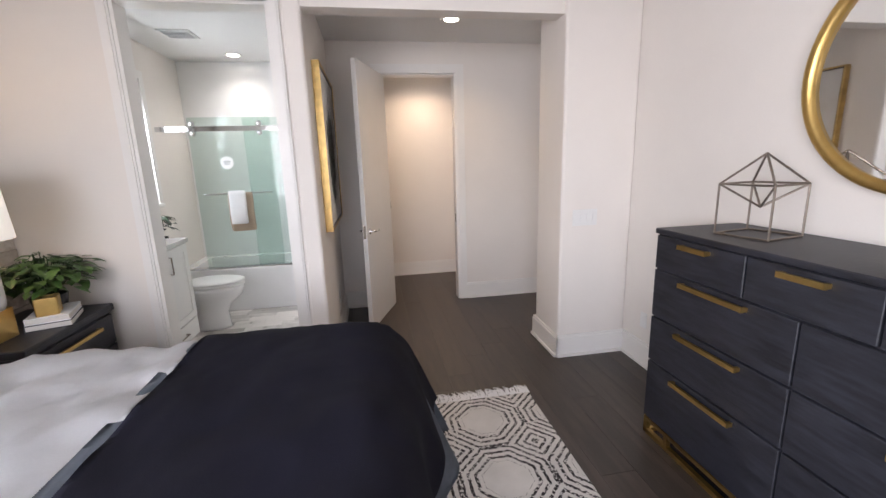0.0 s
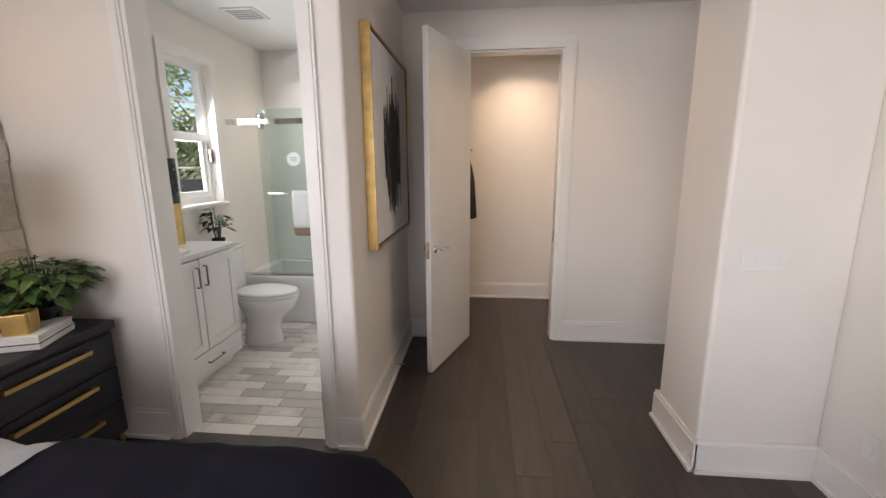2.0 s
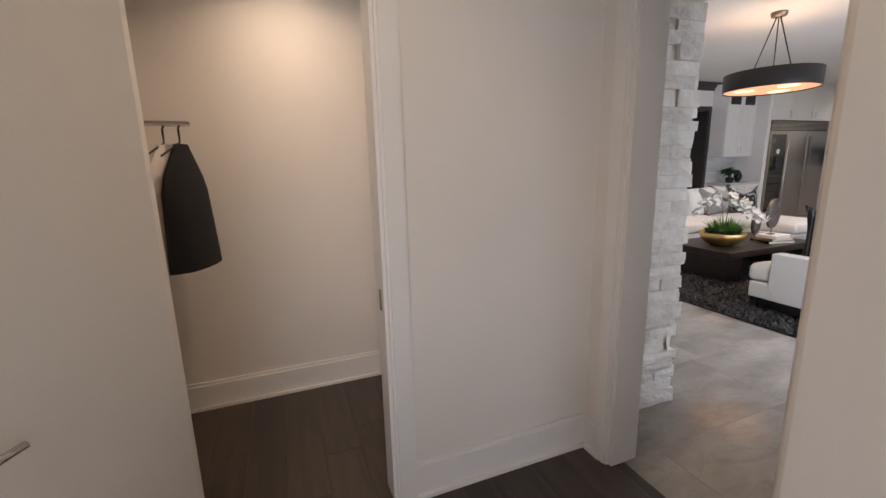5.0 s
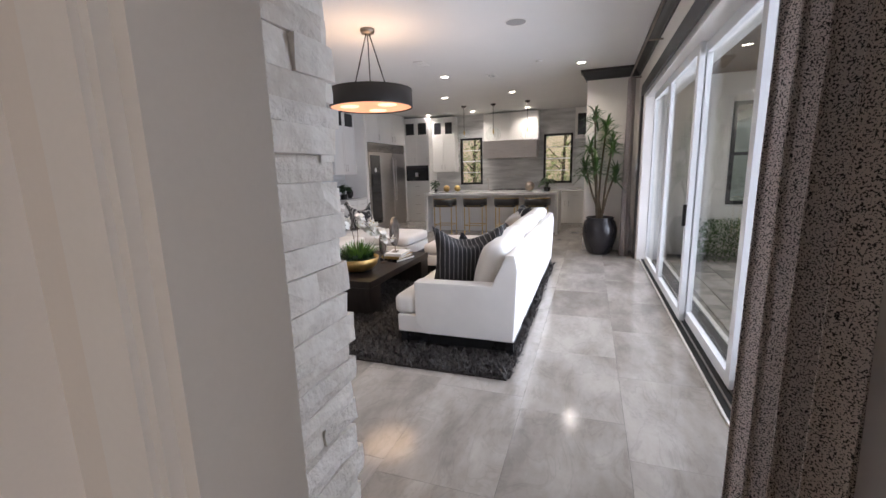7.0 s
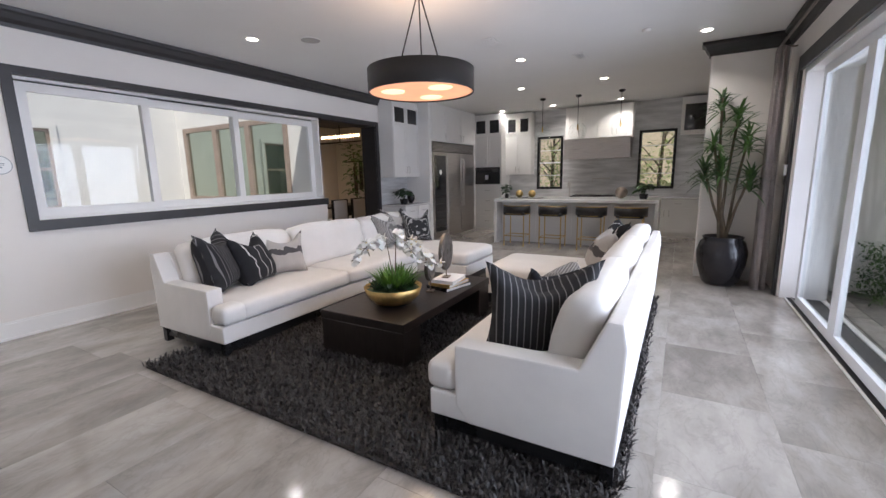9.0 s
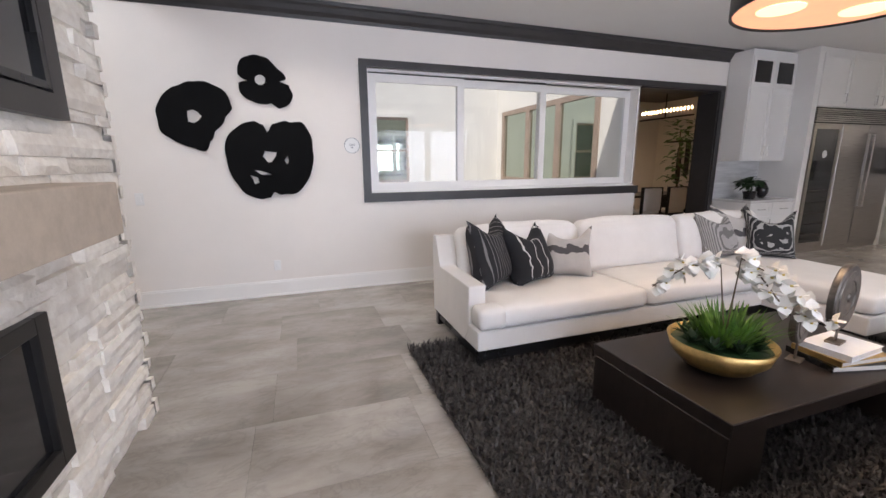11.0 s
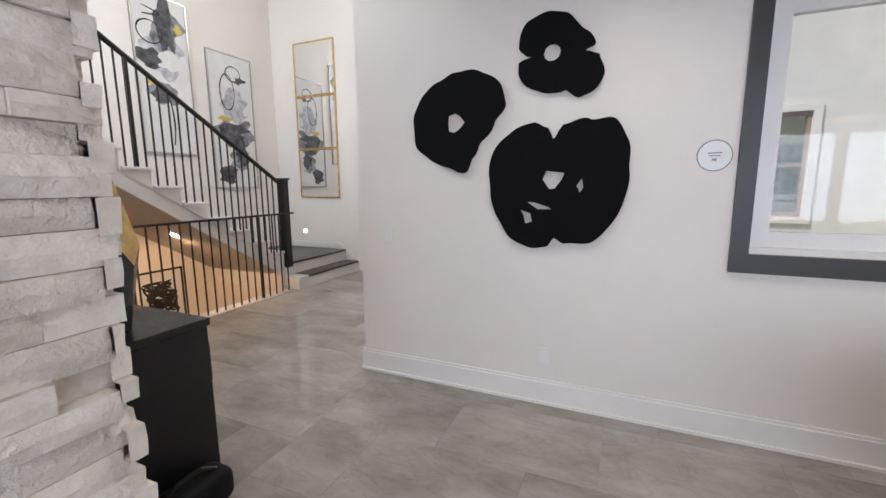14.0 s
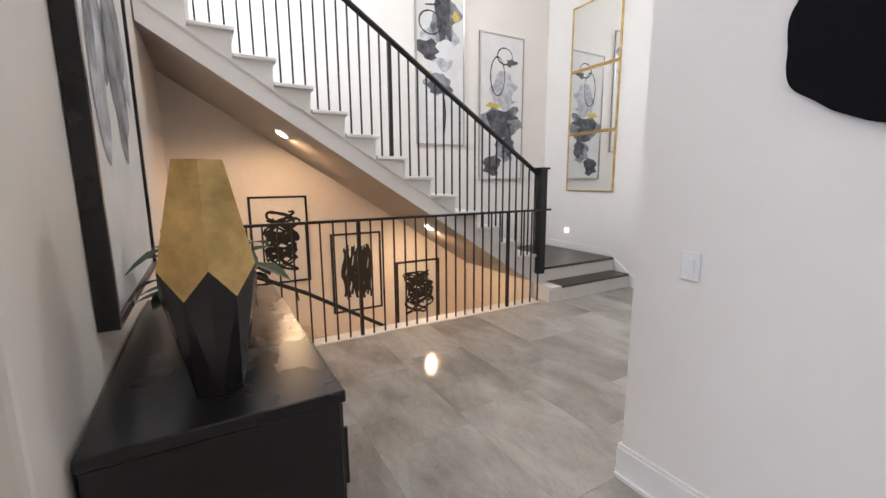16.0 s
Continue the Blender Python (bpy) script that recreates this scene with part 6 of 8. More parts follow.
part("countertop", bx(B(), -0.02, 1.04, -0.64, 0, 0.88, 0.92, 0.004, 1), QUARTZ, cb)
for x0, x1 in ((0.01, 0.505), (0.515, 1.01)):
    shaker(cb, x0, x1, 0.12, 0.66, -0.60, pull=(x1 - 0.05, 0.55, True))
    shaker(cb, x0, x1, 0.68, 0.87, -0.60, "drawer", pull=((x0 + x1) / 2, 0.775, False))
struct("backsplash", boxes((10.44, 11.52, 10.262, 10.279, 0.92, 1.52)), SPLASH, "grey marble backsplash of the coffee station", "backsplash")
trailing_plant("small_succulent", at(10.78, 9.90, 0.92), "spiky succulent in a dark pot on the counter", 60, 0.13, 0.13, LEAFDARK, "dark pot", 0.10, 0.12)
solo("vase", lathe(B(), [(0.04, 0), (0.085, 0.08), (0.09, 0.16), (0.05, 0.24), (0.035, 0.26)]), POT, at(11.10, 9.93, 0.92), "dark ceramic vase on the coffee station", "vase", smooth=True)

fr = thing("refrigerator", at(11.56, 9.60), "stainless built-in refrigerator and wine column", "refrigerator")
part("body", boxes((0.0, 2.27, 0.03, 0.66, 0.0, 2.10)), STEEL, fr)
part("grille_back", boxes((0.02, 2.25, 0.024, 0.05, 2.10, 2.335)), IRON, fr)
gr = B()
for k in range(7):
    bx(gr, 0.03, 2.24, 0.0, 0.022, 2.118 + 0.03 * k, 2.134 + 0.03 * k)
part("grille", gr, STEEL, fr, "louvred steel grille")
wine = part("wine_door", boxes((0.02, 0.09, 0.0, 0.03, 0.10, 2.09), (0.64, 0.71, 0.0, 0.03, 0.10, 2.09), (0.09, 0.64, 0.0, 0.03, 0.10, 0.18), (0.09, 0.64, 0.0, 0.03, 2.01, 2.09)), STEEL, fr)
part("pane", boxes((0.09, 0.64, 0.005, 0.02, 0.18, 2.01)), SCREEN, wine)
for k in range(5):
    part("shelf", boxes((0.10, 0.63, 0.0, 0.005, 0.30 + 0.18 * k, 0.325 + 0.18 * k)), DARKWOOD, wine)
part("round_label", cyl(B(), 0, 0, -0.002, 0.002, 0.06, n=24, turn=Matrix.Translation((0.37, 0.0, 1.62)) @ Matrix.Rotation(math.pi / 2, 4, "X")), PLASTIC, wine)
for x0, x1, hx in ((0.73, 1.42, 1.36), (1.44, 2.24, 1.50)):
    dd = part("door", bx(B(), x0, x1, 0.0, 0.03, 0.10, 2.09, 0.004, 1), STEEL, fr)
    part("handle", tube(B(), [(hx, 0, 0.75), (hx, -0.06, 0.75), (hx, -0.06, 1.95), (hx, 0, 1.95)], 0.014, 8), STEEL, dd)
oc = thing("wall_cabinet", at(11.50, 9.62), "white cabinets above the refrigerator", "cabinet")
part("body", boxes((0.0, 2.40, 0.0, 0.66, 2.345, 3.20), (-0.06, 0.055, -0.01, 0.66, 0.0, 3.20), (2.335, 2.42, -0.01, 0.66, 0.0, 3.20)), CABINET, oc)
for x0, x1, px in ((0.06, 0.75, 0.68), (0.77, 1.55, 1.48), (1.57, 2.33, 1.64)):
    shaker(oc, x0, x1, 2.36, 3.12, 0.0, pull=(px, 2.48, True))

tw = thing("oven_tower", at(14.0, 9.05, 0, -90), "white oven tower with a built-in black coffee machine", "cabinet")
part("body", bx(B(), -0.62, 0.20, 0.0, 0.62, 0.0, 3.16), CABINET, tw)
part("coffee_machine", bx(B(), -0.60, 0.16, -0.03, 0.0, 1.27, 1.74, 0.006, 1), BLACK, tw, "built-in black coffee machine")
part("machine_panel", boxes((-0.55, 0.11, -0.036, -0.03, 1.60, 1.70)), SCREEN, tw)
part("spout", bx(B(), -0.27, -0.17, -0.06, -0.03, 1.40, 1.52, 0.006, 1), CHROME, tw)
for z0, z1 in ((0.10, 0.38), (0.40, 0.66), (0.68, 0.94), (0.96, 1.24)):
    shaker(tw, -0.61, 0.19, z0, z1, 0.0, "drawer", pull=(-0.21, (z0 + z1) / 2, False))
for x0, x1 in ((-0.61, -0.215), (-0.205, 0.19)):
    shaker(tw, x0, x1, 1.78, 2.56, 0.0, pull=(x1 - 0.05, 1.90, True))
    shaker(tw, x0, x1, 2.60, 3.06, 0.0, glass=True)
up = thing("wall_cabinet", at(14.28, 8.48, 0, -90), "white wall cabinet beside the kitchen window", "cabinet")
part("body", bx(B(), -0.36, 0.36, 0.0, 0.34, 1.52, 3.16), CABINET, up)
for x0, x1 in ((-0.35, -0.005), (0.005, 0.35)):
    shaker(up, x0, x1, 1.54, 2.56, 0.0, pull=(-0.05 if x0 < 0 else 0.05, 1.66, True))
    shaker(up, x0, x1, 2.60, 3.06, 0.0, glass=True)
hd = thing("range_hood", at(14.08, 6.405), "stainless range hood with a brass band", "range hood")
part("canopy", boxes((0.0, 0.535, -0.775, 0.775, 1.88, 2.36)), STEEL, hd)
part("lip", boxes((-0.012, 0.0, -0.785, 0.785, 1.87, 1.92), (-0.012, 0.0, -0.785, 0.785, 2.33, 2.37)), STEEL, hd)
hc = thing("wall_cabinet", at(14.28, 6.405, 0, -90), "white cabinets above the range hood", "cabinet")
part("body", bx(B(), -0.80, 0.80, 0.0, 0.34, 2.37, 3.16), CABINET, hc)
for k in range(4):
    shaker(hc, -0.79 + 0.395 * k, -0.79 + 0.395 * k + 0.385, 2.39, 3.10, 0.0, pull=(-0.79 + 0.395 * k + (0.34 if k % 2 == 0 else 0.045), 2.52, True))
sp = thing("wall_cabinet", at(14.28, 4.25, 0, -90), "white wall cabinet with a glass upper door", "cabinet")
part("body", bx(B(), -0.36, 0.36, 0.0, 0.34, 2.35, 3.16), CABINET, sp)
shaker(sp, -0.35, 0.35, 2.37, 3.06, 0.0, glass=True)
kb = thing("base_cabinet", at(14.02, 6.0, 0, -90), "white kitchen base cabinets along the window wall", "cabinet")
part("body", boxes((-2.85, 2.6, 0.0, 0.60, 0.10, 0.88), (-2.85, 2.6, 0.06, 0.60, 0.0, 0.10)), CABINET, kb)
for k in range(12):
    x0 = -2.84 + 0.453 * k
    shaker(kb, x0, x0 + 0.445, 0.12, 0.68, 0.0, pull=(x0 + (0.40 if k % 2 == 0 else 0.05), 0.56, True))
    shaker(kb, x0, x0 + 0.445, 0.70, 0.87, 0.0, "drawer", pull=(x0 + 0.22, 0.785, False))
part("countertop", bx(B(), -2.87, 2.62, -0.03, 0.60, 0.88, 0.92, 0.004, 1), QUARTZ, kb)
ck = thing("cooktop", at(14.30, 6.40, 0.92), "black gas cooktop with steel knobs", "cooktop")
part("plate", bx(B(), -0.25, 0.22, -0.60, 0.60, 0.0, 0.03, 0.004, 1), BLACK, ck)
for k in range(3):
    part("grate", boxes((-0.2, 0.18, -0.55 + 0.38 * k, -0.53 + 0.38 * k, 0.03, 0.05), (-0.2, 0.18, -0.25 + 0.38 * k, -0.23 + 0.38 * k, 0.03, 0.05), (-0.02, 0.0, -0.55 + 0.38 * k, -0.23 + 0.38 * k, 0.03, 0.05)), IRON, ck)
pf = thing("pot_filler", at(14.60, 6.1, 1.38), "steel pot filler tap on the marble wall", "tap")
part("arm", tube(B(), [(0, 0, 0), (-0.06, 0, 0), (-0.08, 0.22, 0), (-0.10, 0.42, 0), (-0.10, 0.42, -0.12)], 0.012, 8), STEEL, pf)

isl = thing("kitchen_island", at(11.82, 4.85), "white waterfall kitchen island with a quartz top", "kitchen island")
L = 3.31
part("countertop", bx(B(), 0.0, 1.20, 0.0, L, 0.93, 0.99, 0.004, 1), QUARTZ, isl)
for y in (0.0, L - 0.06):
    part("waterfall_end", boxes((0.0, 1.20, y, y + 0.06, 0.0, 0.93)), QUARTZ, isl)
part("cabinet_block", boxes((0.36, 1.15, 0.06, L - 0.06, 0.0, 0.93)), CABINET, isl)
for k in range(4):
    y0 = 0.08 + 0.79 * k
    part("panel", boxes((0.345, 0.36, y0, y0 + 0.77, 0.12, 0.92)), CABINET, isl)


def stool(m):
    s = thing("bar_stool", m, "black leather bar stool on a brass frame", "bar stool", "stools at the island")
    part("seat", soft(B(), -0.22, 0.22, -0.24, 0.24, 0.66, 0.74, 0.03, 6), LEATHER, s, smooth=True)
    bk = B()
    rows = []
    for k in range(15):
        a = math.pi * (0.5 + k / 14)
        rows.append([bk.verts.new(((0.24 + o) * math.cos(a) * 1.0, (0.27 + o) * math.sin(a), z)) for o, z in ((0, 0.70), (0.03, 0.70), (0.03, 0.86), (0, 0.86))])
    for a, b in zip(rows, rows[1:]):
        for q in range(4):
            bk.faces.new((a[q], b[q], b[(q + 1) % 4], a[(q + 1) % 4]))
    bk.faces.new(rows[0])
    bk.faces.new(rows[-1][::-1])
    bmesh.ops.recalc_face_normals(bk, faces=bk.faces[:])
    part("backrest", bk, LEATHER, s, smooth=True)
    tr = B()
    for z in (0.868, 0.70):
        tube(tr, [(0.262 * math.cos(math.pi * (0.5 + k / 14)), 0.292 * math.sin(math.pi * (0.5 + k / 14)), z) for k in range(15)], 0.009, 6)
    part("trim_band", tr, BRASS, s)
    for x in (-0.2, 0.2):
        for y in (-0.22, 0.22):
            part("leg", tube(B(), [(x, y, 0.66), (x, y, 0.0)], 0.011, 6), BRASS, s)
    part("footrest", tube(B(), [(-0.2, -0.22, 0.22), (-0.2, 0.22, 0.22), (0.2, 0.22, 0.22), (0.2, -0.22, 0.22), (-0.2, -0.22, 0.22)], 0.009, 6), BRASS, s)
    return s


s0 = stool(at(11.72, 7.58))
for y in (6.80, 6.03, 5.31):
    copy_thing(s0, at(11.72, y))
for x, y in ((12.82, 7.377), (12.85, 6.594), (12.78, 5.705)):
    pn = thing("pendant_light", at(x, y, G), "clear globe pendant on a black stem", "pendant light", "pendants over the island")
    part("canopy", lathe(B(), [(0.02, -0.05), (0.06, -0.03), (0.065, 0.0)], n=20), IRON, pn)
    part("stem", tube(B(), [(0, 0, -0.03), (0, 0, -0.62)], 0.006, 6), IRON, pn)
    g = part("globe", lathe(B(), [(0.03, -0.58), (0.11, -0.61), (0.175, -0.68), (0.195, -0.77), (0.175, -0.86), (0.11, -0.93), (0.001, -0.965)], n=28), GLASS, pn, smooth=True)
    g.visible_shadow = False
    part("bulb", lathe(B(), [(0.010, -0.62), (0.020, -0.70), (0.014, -0.74), (0.001, -0.75)], n=12), BRASS, pn, smooth=True)
for x, y, z, r, lab, mtl in ((12.2, 5.55, 0.99, 0.12, "dark woven decorative ball on the island", BRONZE), (12.35, 7.75, 0.99, 0.085, "gold decorative ball on a tray", GOLD), (12.35, 7.45, 0.99, 0.085, "gold decorative ball on a tray", GOLD)):
    bm = B()
    bmesh.ops.create_icosphere(bm, subdivisions=3, radius=r, matrix=Matrix.Translation((0, 0, r + 0.012)))
    for v in bm.verts:
        v.co += 0.006 * noise.noise_vector(v.co * 40)
    solo("decorative_ball", bm, mtl, at(x, y, z), lab, "ornament", "decorative balls", smooth=True)
solo("tray", bx(B(), -0.16, 0.16, -0.40, 0.40, 0, 0.012, 0.004, 1), BLACK, at(12.35, 7.55, 0.99), "thin black serving tray on the island", "tray")
trailing_plant("small_succulent", at(12.3, 5.15, 0.99), "spiky plant in a dark pot on the island", 60, 0.12, 0.13, LEAF, "dark pot", 0.09, 0.10)
trailing_plant("small_succulent", at(12.2, 8.0, 0.99), "small cactus in a dark pot on the island", 40, 0.07, 0.10, LEAFDARK, "dark pot", 0.05, 0.09)
fc = thing("kitchen_faucet", at(12.75, 6.7, 0.99), "tall gooseneck steel faucet on the island", "faucet")
part("spout", tube(B(), [(0, 0, 0), (0, 0, 0.26)] + [(-0.09 + 0.09 * math.cos(a), 0, 0.26 + 0.09 * math.sin(a)) for a in (0.4, 0.9, 1.57, 2.2, 2.8)] + [(-0.18, 0, 0.22)], 0.012, 8), STEEL, fc)

# ---- dining room beyond the opening ----
struct("wall_dining", boxes((9.0, 9.05, 10.66, 10.75, 0, 3.2), (8.95, 14.2, 15.0, 15.15, 0, 3.2), (14.05, 14.2, 10.63, 15.0, 0, 3.2), (8.95, 9.05, 14.9, 15.0, 0, 3.2), (8.95, 9.05, 11.3, 14.9, 2.75, 3.2), (8.95, 9.05, 11.3, 14.9, 0, 1.08), (8.95, 9.05, 10.75, 11.3, 0, 3.2)), PAINT, "beige dining room walls", "wall")
struct("ceiling_dining", boxes((8.95, 14.2, 10.63, 15.15, 3.2, 3.3)), DARKWOOD, "dark stained dining room ceiling", "ceiling")
struct("beam", boxes((9.05, 14.05, 11.5, 11.75, 2.95, 3.19)), DARKWOOD, "dark wooden ceiling beam", "beam")
dt = thing("dining_table", at(11.6, 12.9), "long dark wooden dining table", "dining table")
part("tabletop", bx(B(), -1.1, 1.1, -0.5, 0.5, 0.74, 0.79, 0.006, 1), DARKWOOD, dt)
for x in (-0.8, 0.8):
    part("leg", boxes((x - 0.08, x + 0.08, -0.3, 0.3, 0, 0.74)), DARKWOOD, dt)


def dining_chair(m):
    c = thing("dining_chair", m, "cream upholstered dining chair on black legs", "dining chair", "chairs round the dining table")
    part("seat", soft(B(), -0.24, 0.24, -0.24, 0.24, 0.43, 0.51, 0.03, 4), SOFA, c, smooth=True)
    part("backrest", soft(B(), -0.24, 0.24, 0.20, 0.27, 0.5, 0.98, 0.025, 4), SOFA, c, smooth=True)
    part("back_frame", boxes((-0.26, -0.24, 0.2, 0.27, 0.43, 1.0), (0.24, 0.26, 0.2, 0.27, 0.43, 1.0), (-0.24, 0.24, 0.2, 0.27, 0.98, 1.0)), BLACK, c)
    for x in (-0.22, 0.22):
        for y in (-0.22, 0.22):
            part("leg", tube(B(), [(x, y, 0.43), (x, y, 0)], 0.016, 6), BLACK, c)
    return c


c0 = dining_chair(at(10.9, 12.2, 0, 180))
for x, y, rz in ((11.6, 12.2, 180), (12.3, 12.2, 180), (10.9, 13.6, 0), (11.6, 13.6, 0), (10.2, 12.9, 90)):
    copy_thing(c0, at(x, y, 0, rz))
dc = thing("candle_chandelier", at(12.25, 13.1, 2.42, 90), "linear black chandelier with glowing candle bulbs", "chandelier")
part("bar", boxes((-0.75, 0.75, -0.03, 0.03, 0.10, 0.13), (-0.01, 0.01, -0.01, 0.01, 0.13, 0.77)), IRON, dc)
for k in range(16):
    x = -0.7 + 1.4 * k / 15
    part("candle", cyl(B(), x, 0, 0.13, 0.24, 0.012, n=8), CERAMIC, dc)
    part("bulb", lathe(B(), [(0.01, 0.24), (0.022, 0.275), (0.001, 0.33)], x, 0, 8), GLOWWARM, dc)
lamp("dining_light", 12.1, 13.0, 2.35, (12.1, 13.0, 0), 15, 0.2, 1.3, WARM)
trailing_plant("potted_fig", at(13.0, 13.25, 0.0), "tall leafy fig in a dark pot", 1, 0.1, 0.1, LEAF, "dark pot", 0.22, 0.4)
fg = thing("fig_tree", at(13.0, 13.25, 0.36), "tall dark green fig in the dining room", "plant")
part("trunk", tube(B(), [(0, 0, 0), (0.02, 0, 0.9), (-0.02, 0.03, 1.9)], 0.025, 7, 0.6), STEM, fg)
bm = B()
random.seed(41)
for i in range(170):
    a, z = random.uniform(0, 6.283), random.uniform(0.6, 2.2)
    r = random.uniform(0.05, 0.32)
    p0 = Vector((r * math.cos(a), r * math.sin(a), z))
    leaf(bm, p0, p0 + Vector((0.17 * math.cos(a), 0.17 * math.sin(a), random.uniform(-0.1, 0.1))), 0.12, 0.03)
part("crown", bm, LEAF, fg)
wa = thing("wall_panel_art", at(14.04, 13.9, 1.0, -90), "tall dark abstract wall pieces", "wall art")
for k, (x, z0, z1) in enumerate(((-0.25, 0.0, 0.9), (0.0, 0.15, 1.1), (0.25, -0.1, 0.8))):
    part("plank", bx(B(), x - 0.07, x + 0.07, -0.05, 0, z0, z1, 0.02), DARKWOOD, wa)
struct("shelf_rail", boxes((13.99, 14.045, 12.6, 14.6, 2.05, 2.09)), IRON, "black metal picture rail", "rail")

# ---- outdoors ----
struct("ground", boxes((-60, 60, -60, 3.18, -0.35, -0.22), (-60, -2.36, 3.18, 60, -0.35, -0.22), (14.85, 60, 3.18, 60, -0.35, -0.22), (-2.36, 14.85, 15.2, 60, -0.35, -0.22), (2.3, 8.94, 10.64, 15.2, -0.35, -0.22)), PAVER, "paved ground round the house", "ground")
struct("patio_floor", boxes((2.0, 10.09, -1.6, 2.94, -0.2, -0.05)), PAVER, "grey patterned patio paving", "pavement")
struct("patio_roof", boxes((1.9, 10.09, 0.2, 2.99, 2.95, 3.05)), SOFFIT, "wood-clad patio ceiling", "ceiling")
struct("patio_beam", boxes((1.9, 10.09, -0.05, 0.19, 2.75, 3.05)), STUCCO, "cream stucco patio beam", "beam")
struct("wall_patio_end", boxes((10.04, 10.098, -1.6, 2.94, -0.05, 0.85), (10.04, 10.098, -1.6, 2.94, 2.50, 3.3), (10.04, 10.098, -1.6, 0.96, 0.85, 2.50), (10.04, 10.098, 2.02, 2.94, 0.85, 2.50)), STUCCO, "cream stucco patio wall", "wall")
pw = thing("window_4", at(10.05, 1.49, 0.85), "dark framed patio window", "window", kind="structure")
part("window_frame", boxes((-0.03, 0.03, -0.53, -0.47, 0, 1.65), (-0.03, 0.03, 0.47, 0.53, 0, 1.65), (-0.03, 0.03, -0.47, 0.47, 0, 0.06), (-0.03, 0.03, -0.47, 0.47, 1.59, 1.65), (-0.025, 0.02, -0.47, 0.47, 0.80, 0.85)), DARK, pw)
part("pane", boxes((0.0, 0.01, -0.47, 0.47, 0.06, 1.59)), COATED, pw)
for x, y in ((4.6, 1.4), (7.0, 1.4), (9.0, 1.4)):
    can_light(x, y, 2.948, 6)


def hedge(name, x0, x1, y0, y1, z0, z1, count, mtl, label, size=0.09):
    bm = B()
    for i in range(count):
        p = Vector((random.uniform(x0, x1), random.uniform(y0, y1), random.uniform(z0, z1)))
        a, e = random.uniform(0, 6.283), random.uniform(-0.3, 1.2)
        leaf(bm, p, p + Vector((size * math.cos(a) * math.cos(e), size * math.sin(a) * math.cos(e), size * math.sin(e))), size * 0.45, 0.01, 0.2, 2)
    return solo(name, bm, mtl, Matrix(), label, "hedge", kind="stuff")


random.seed(51)
hedge("hedge", 9.3, 9.98, 0.1, 2.6, -0.05, 0.62, 6500, LEAF, "low clipped hedge against the patio wall", 0.062)
pt = thing("patio_table", at(6.4, 1.35, -0.028), "white-topped patio dining table on dark legs", "table")
part("tabletop", bx(B(), -1.1, 1.1, -0.5, 0.5, 0.72, 0.77, 0.006, 1), QUARTZ, pt)
for x in (-0.95, 0.95):
    for y in (-0.4, 0.4):
        part("leg", boxes((x - 0.03, x + 0.03, y - 0.03, y + 0.03, 0, 0.72)), IRON, pt)


def patio_chair(m):
    c = thing("patio_chair", m, "dark metal patio chair", "chair", "chairs round the patio table")
    part("seat", bx(B(), -0.23, 0.23, -0.23, 0.23, 0.42, 0.46, 0.01), GREYKNIT, c)
    part("backrest", bx(B(), -0.23, 0.23, 0.22, 0.25, 0.5, 0.88, 0.01), GREYKNIT, c)
    for x in (-0.22, 0.22):
        for y in (-0.22, 0.23):
            part("leg", tube(B(), [(x, y, 0.9 if y > 0 else 0.62), (x, y * 1.1, 0)], 0.014, 6), IRON, c)
        part("arm", tube(B(), [(x, -0.22, 0.62), (x, 0.23, 0.64)], 0.014, 6), IRON, c)
    return c


pc0 = patio_chair(at(5.9, 2.1, -0.028, 0))
for x, y, rz in ((6.9, 2.1, 0), (5.9, 0.6, 180), (6.9, 0.6, 180)):
    copy_thing(pc0, at(x, y, -0.028, rz))
ln = thing("lantern", at(5.75, 1.5, 0.742), "cream metal lantern with a ring handle", "lantern")
part("cage", boxes((-0.09, 0.09, -0.09, 0.09, 0, 0.02), (-0.09, 0.09, -0.09, 0.09, 0.24, 0.26), *[(x - 0.008, x + 0.008, y - 0.008, y + 0.008, 0.02, 0.24) for x in (-0.08, 0.08) for y in (-0.08, 0.08)]), TRIM, ln)
part("roof", cyl(B(), 0, 0, 0.26, 0.33, 0.11, 0.03, 4), TRIM, ln)
part("ring", tube(B(), [(0.05 * math.cos(a), 0, 0.38 + 0.05 * math.sin(a)) for a in [k * 0.524 for k in range(13)]], 0.006, 6), BRASS, ln)

# courtyard beyond the pass-through window
struct("wall_courtyard_north", boxes((2.3, 5.69, 15.2, 15.4, -0.2, 5.2), (6.52, 8.95, 15.2, 15.4, -0.2, 5.2), (5.69, 6.52, 15.2, 15.4, -0.2, 1.06), (5.69, 6.52, 15.2, 15.4, 2.59, 5.2)), STUCCO, "bright white stucco courtyard wall", "wall")
struct("wall_courtyard_west", boxes((2.251, 2.30, 10.64, 15.2, -0.2, 5.2)), STUCCO, "bright white stucco courtyard wall", "wall")
struct("wall_courtyard_east", boxes((8.90, 8.949, 10.64, 11.3, -0.2, 5.2), (8.90, 8.949, 14.9, 15.2, -0.2, 5.2), (8.90, 8.949, 11.3, 14.9, 2.75, 5.2), (8.90, 8.949, 11.3, 14.9, -0.2, 1.08)), STUCCO, "white stucco wall with dining room windows", "wall")
w5 = thing("window_5", at(6.105, 15.23, 1.06), "brown framed courtyard window", "window", kind="structure")
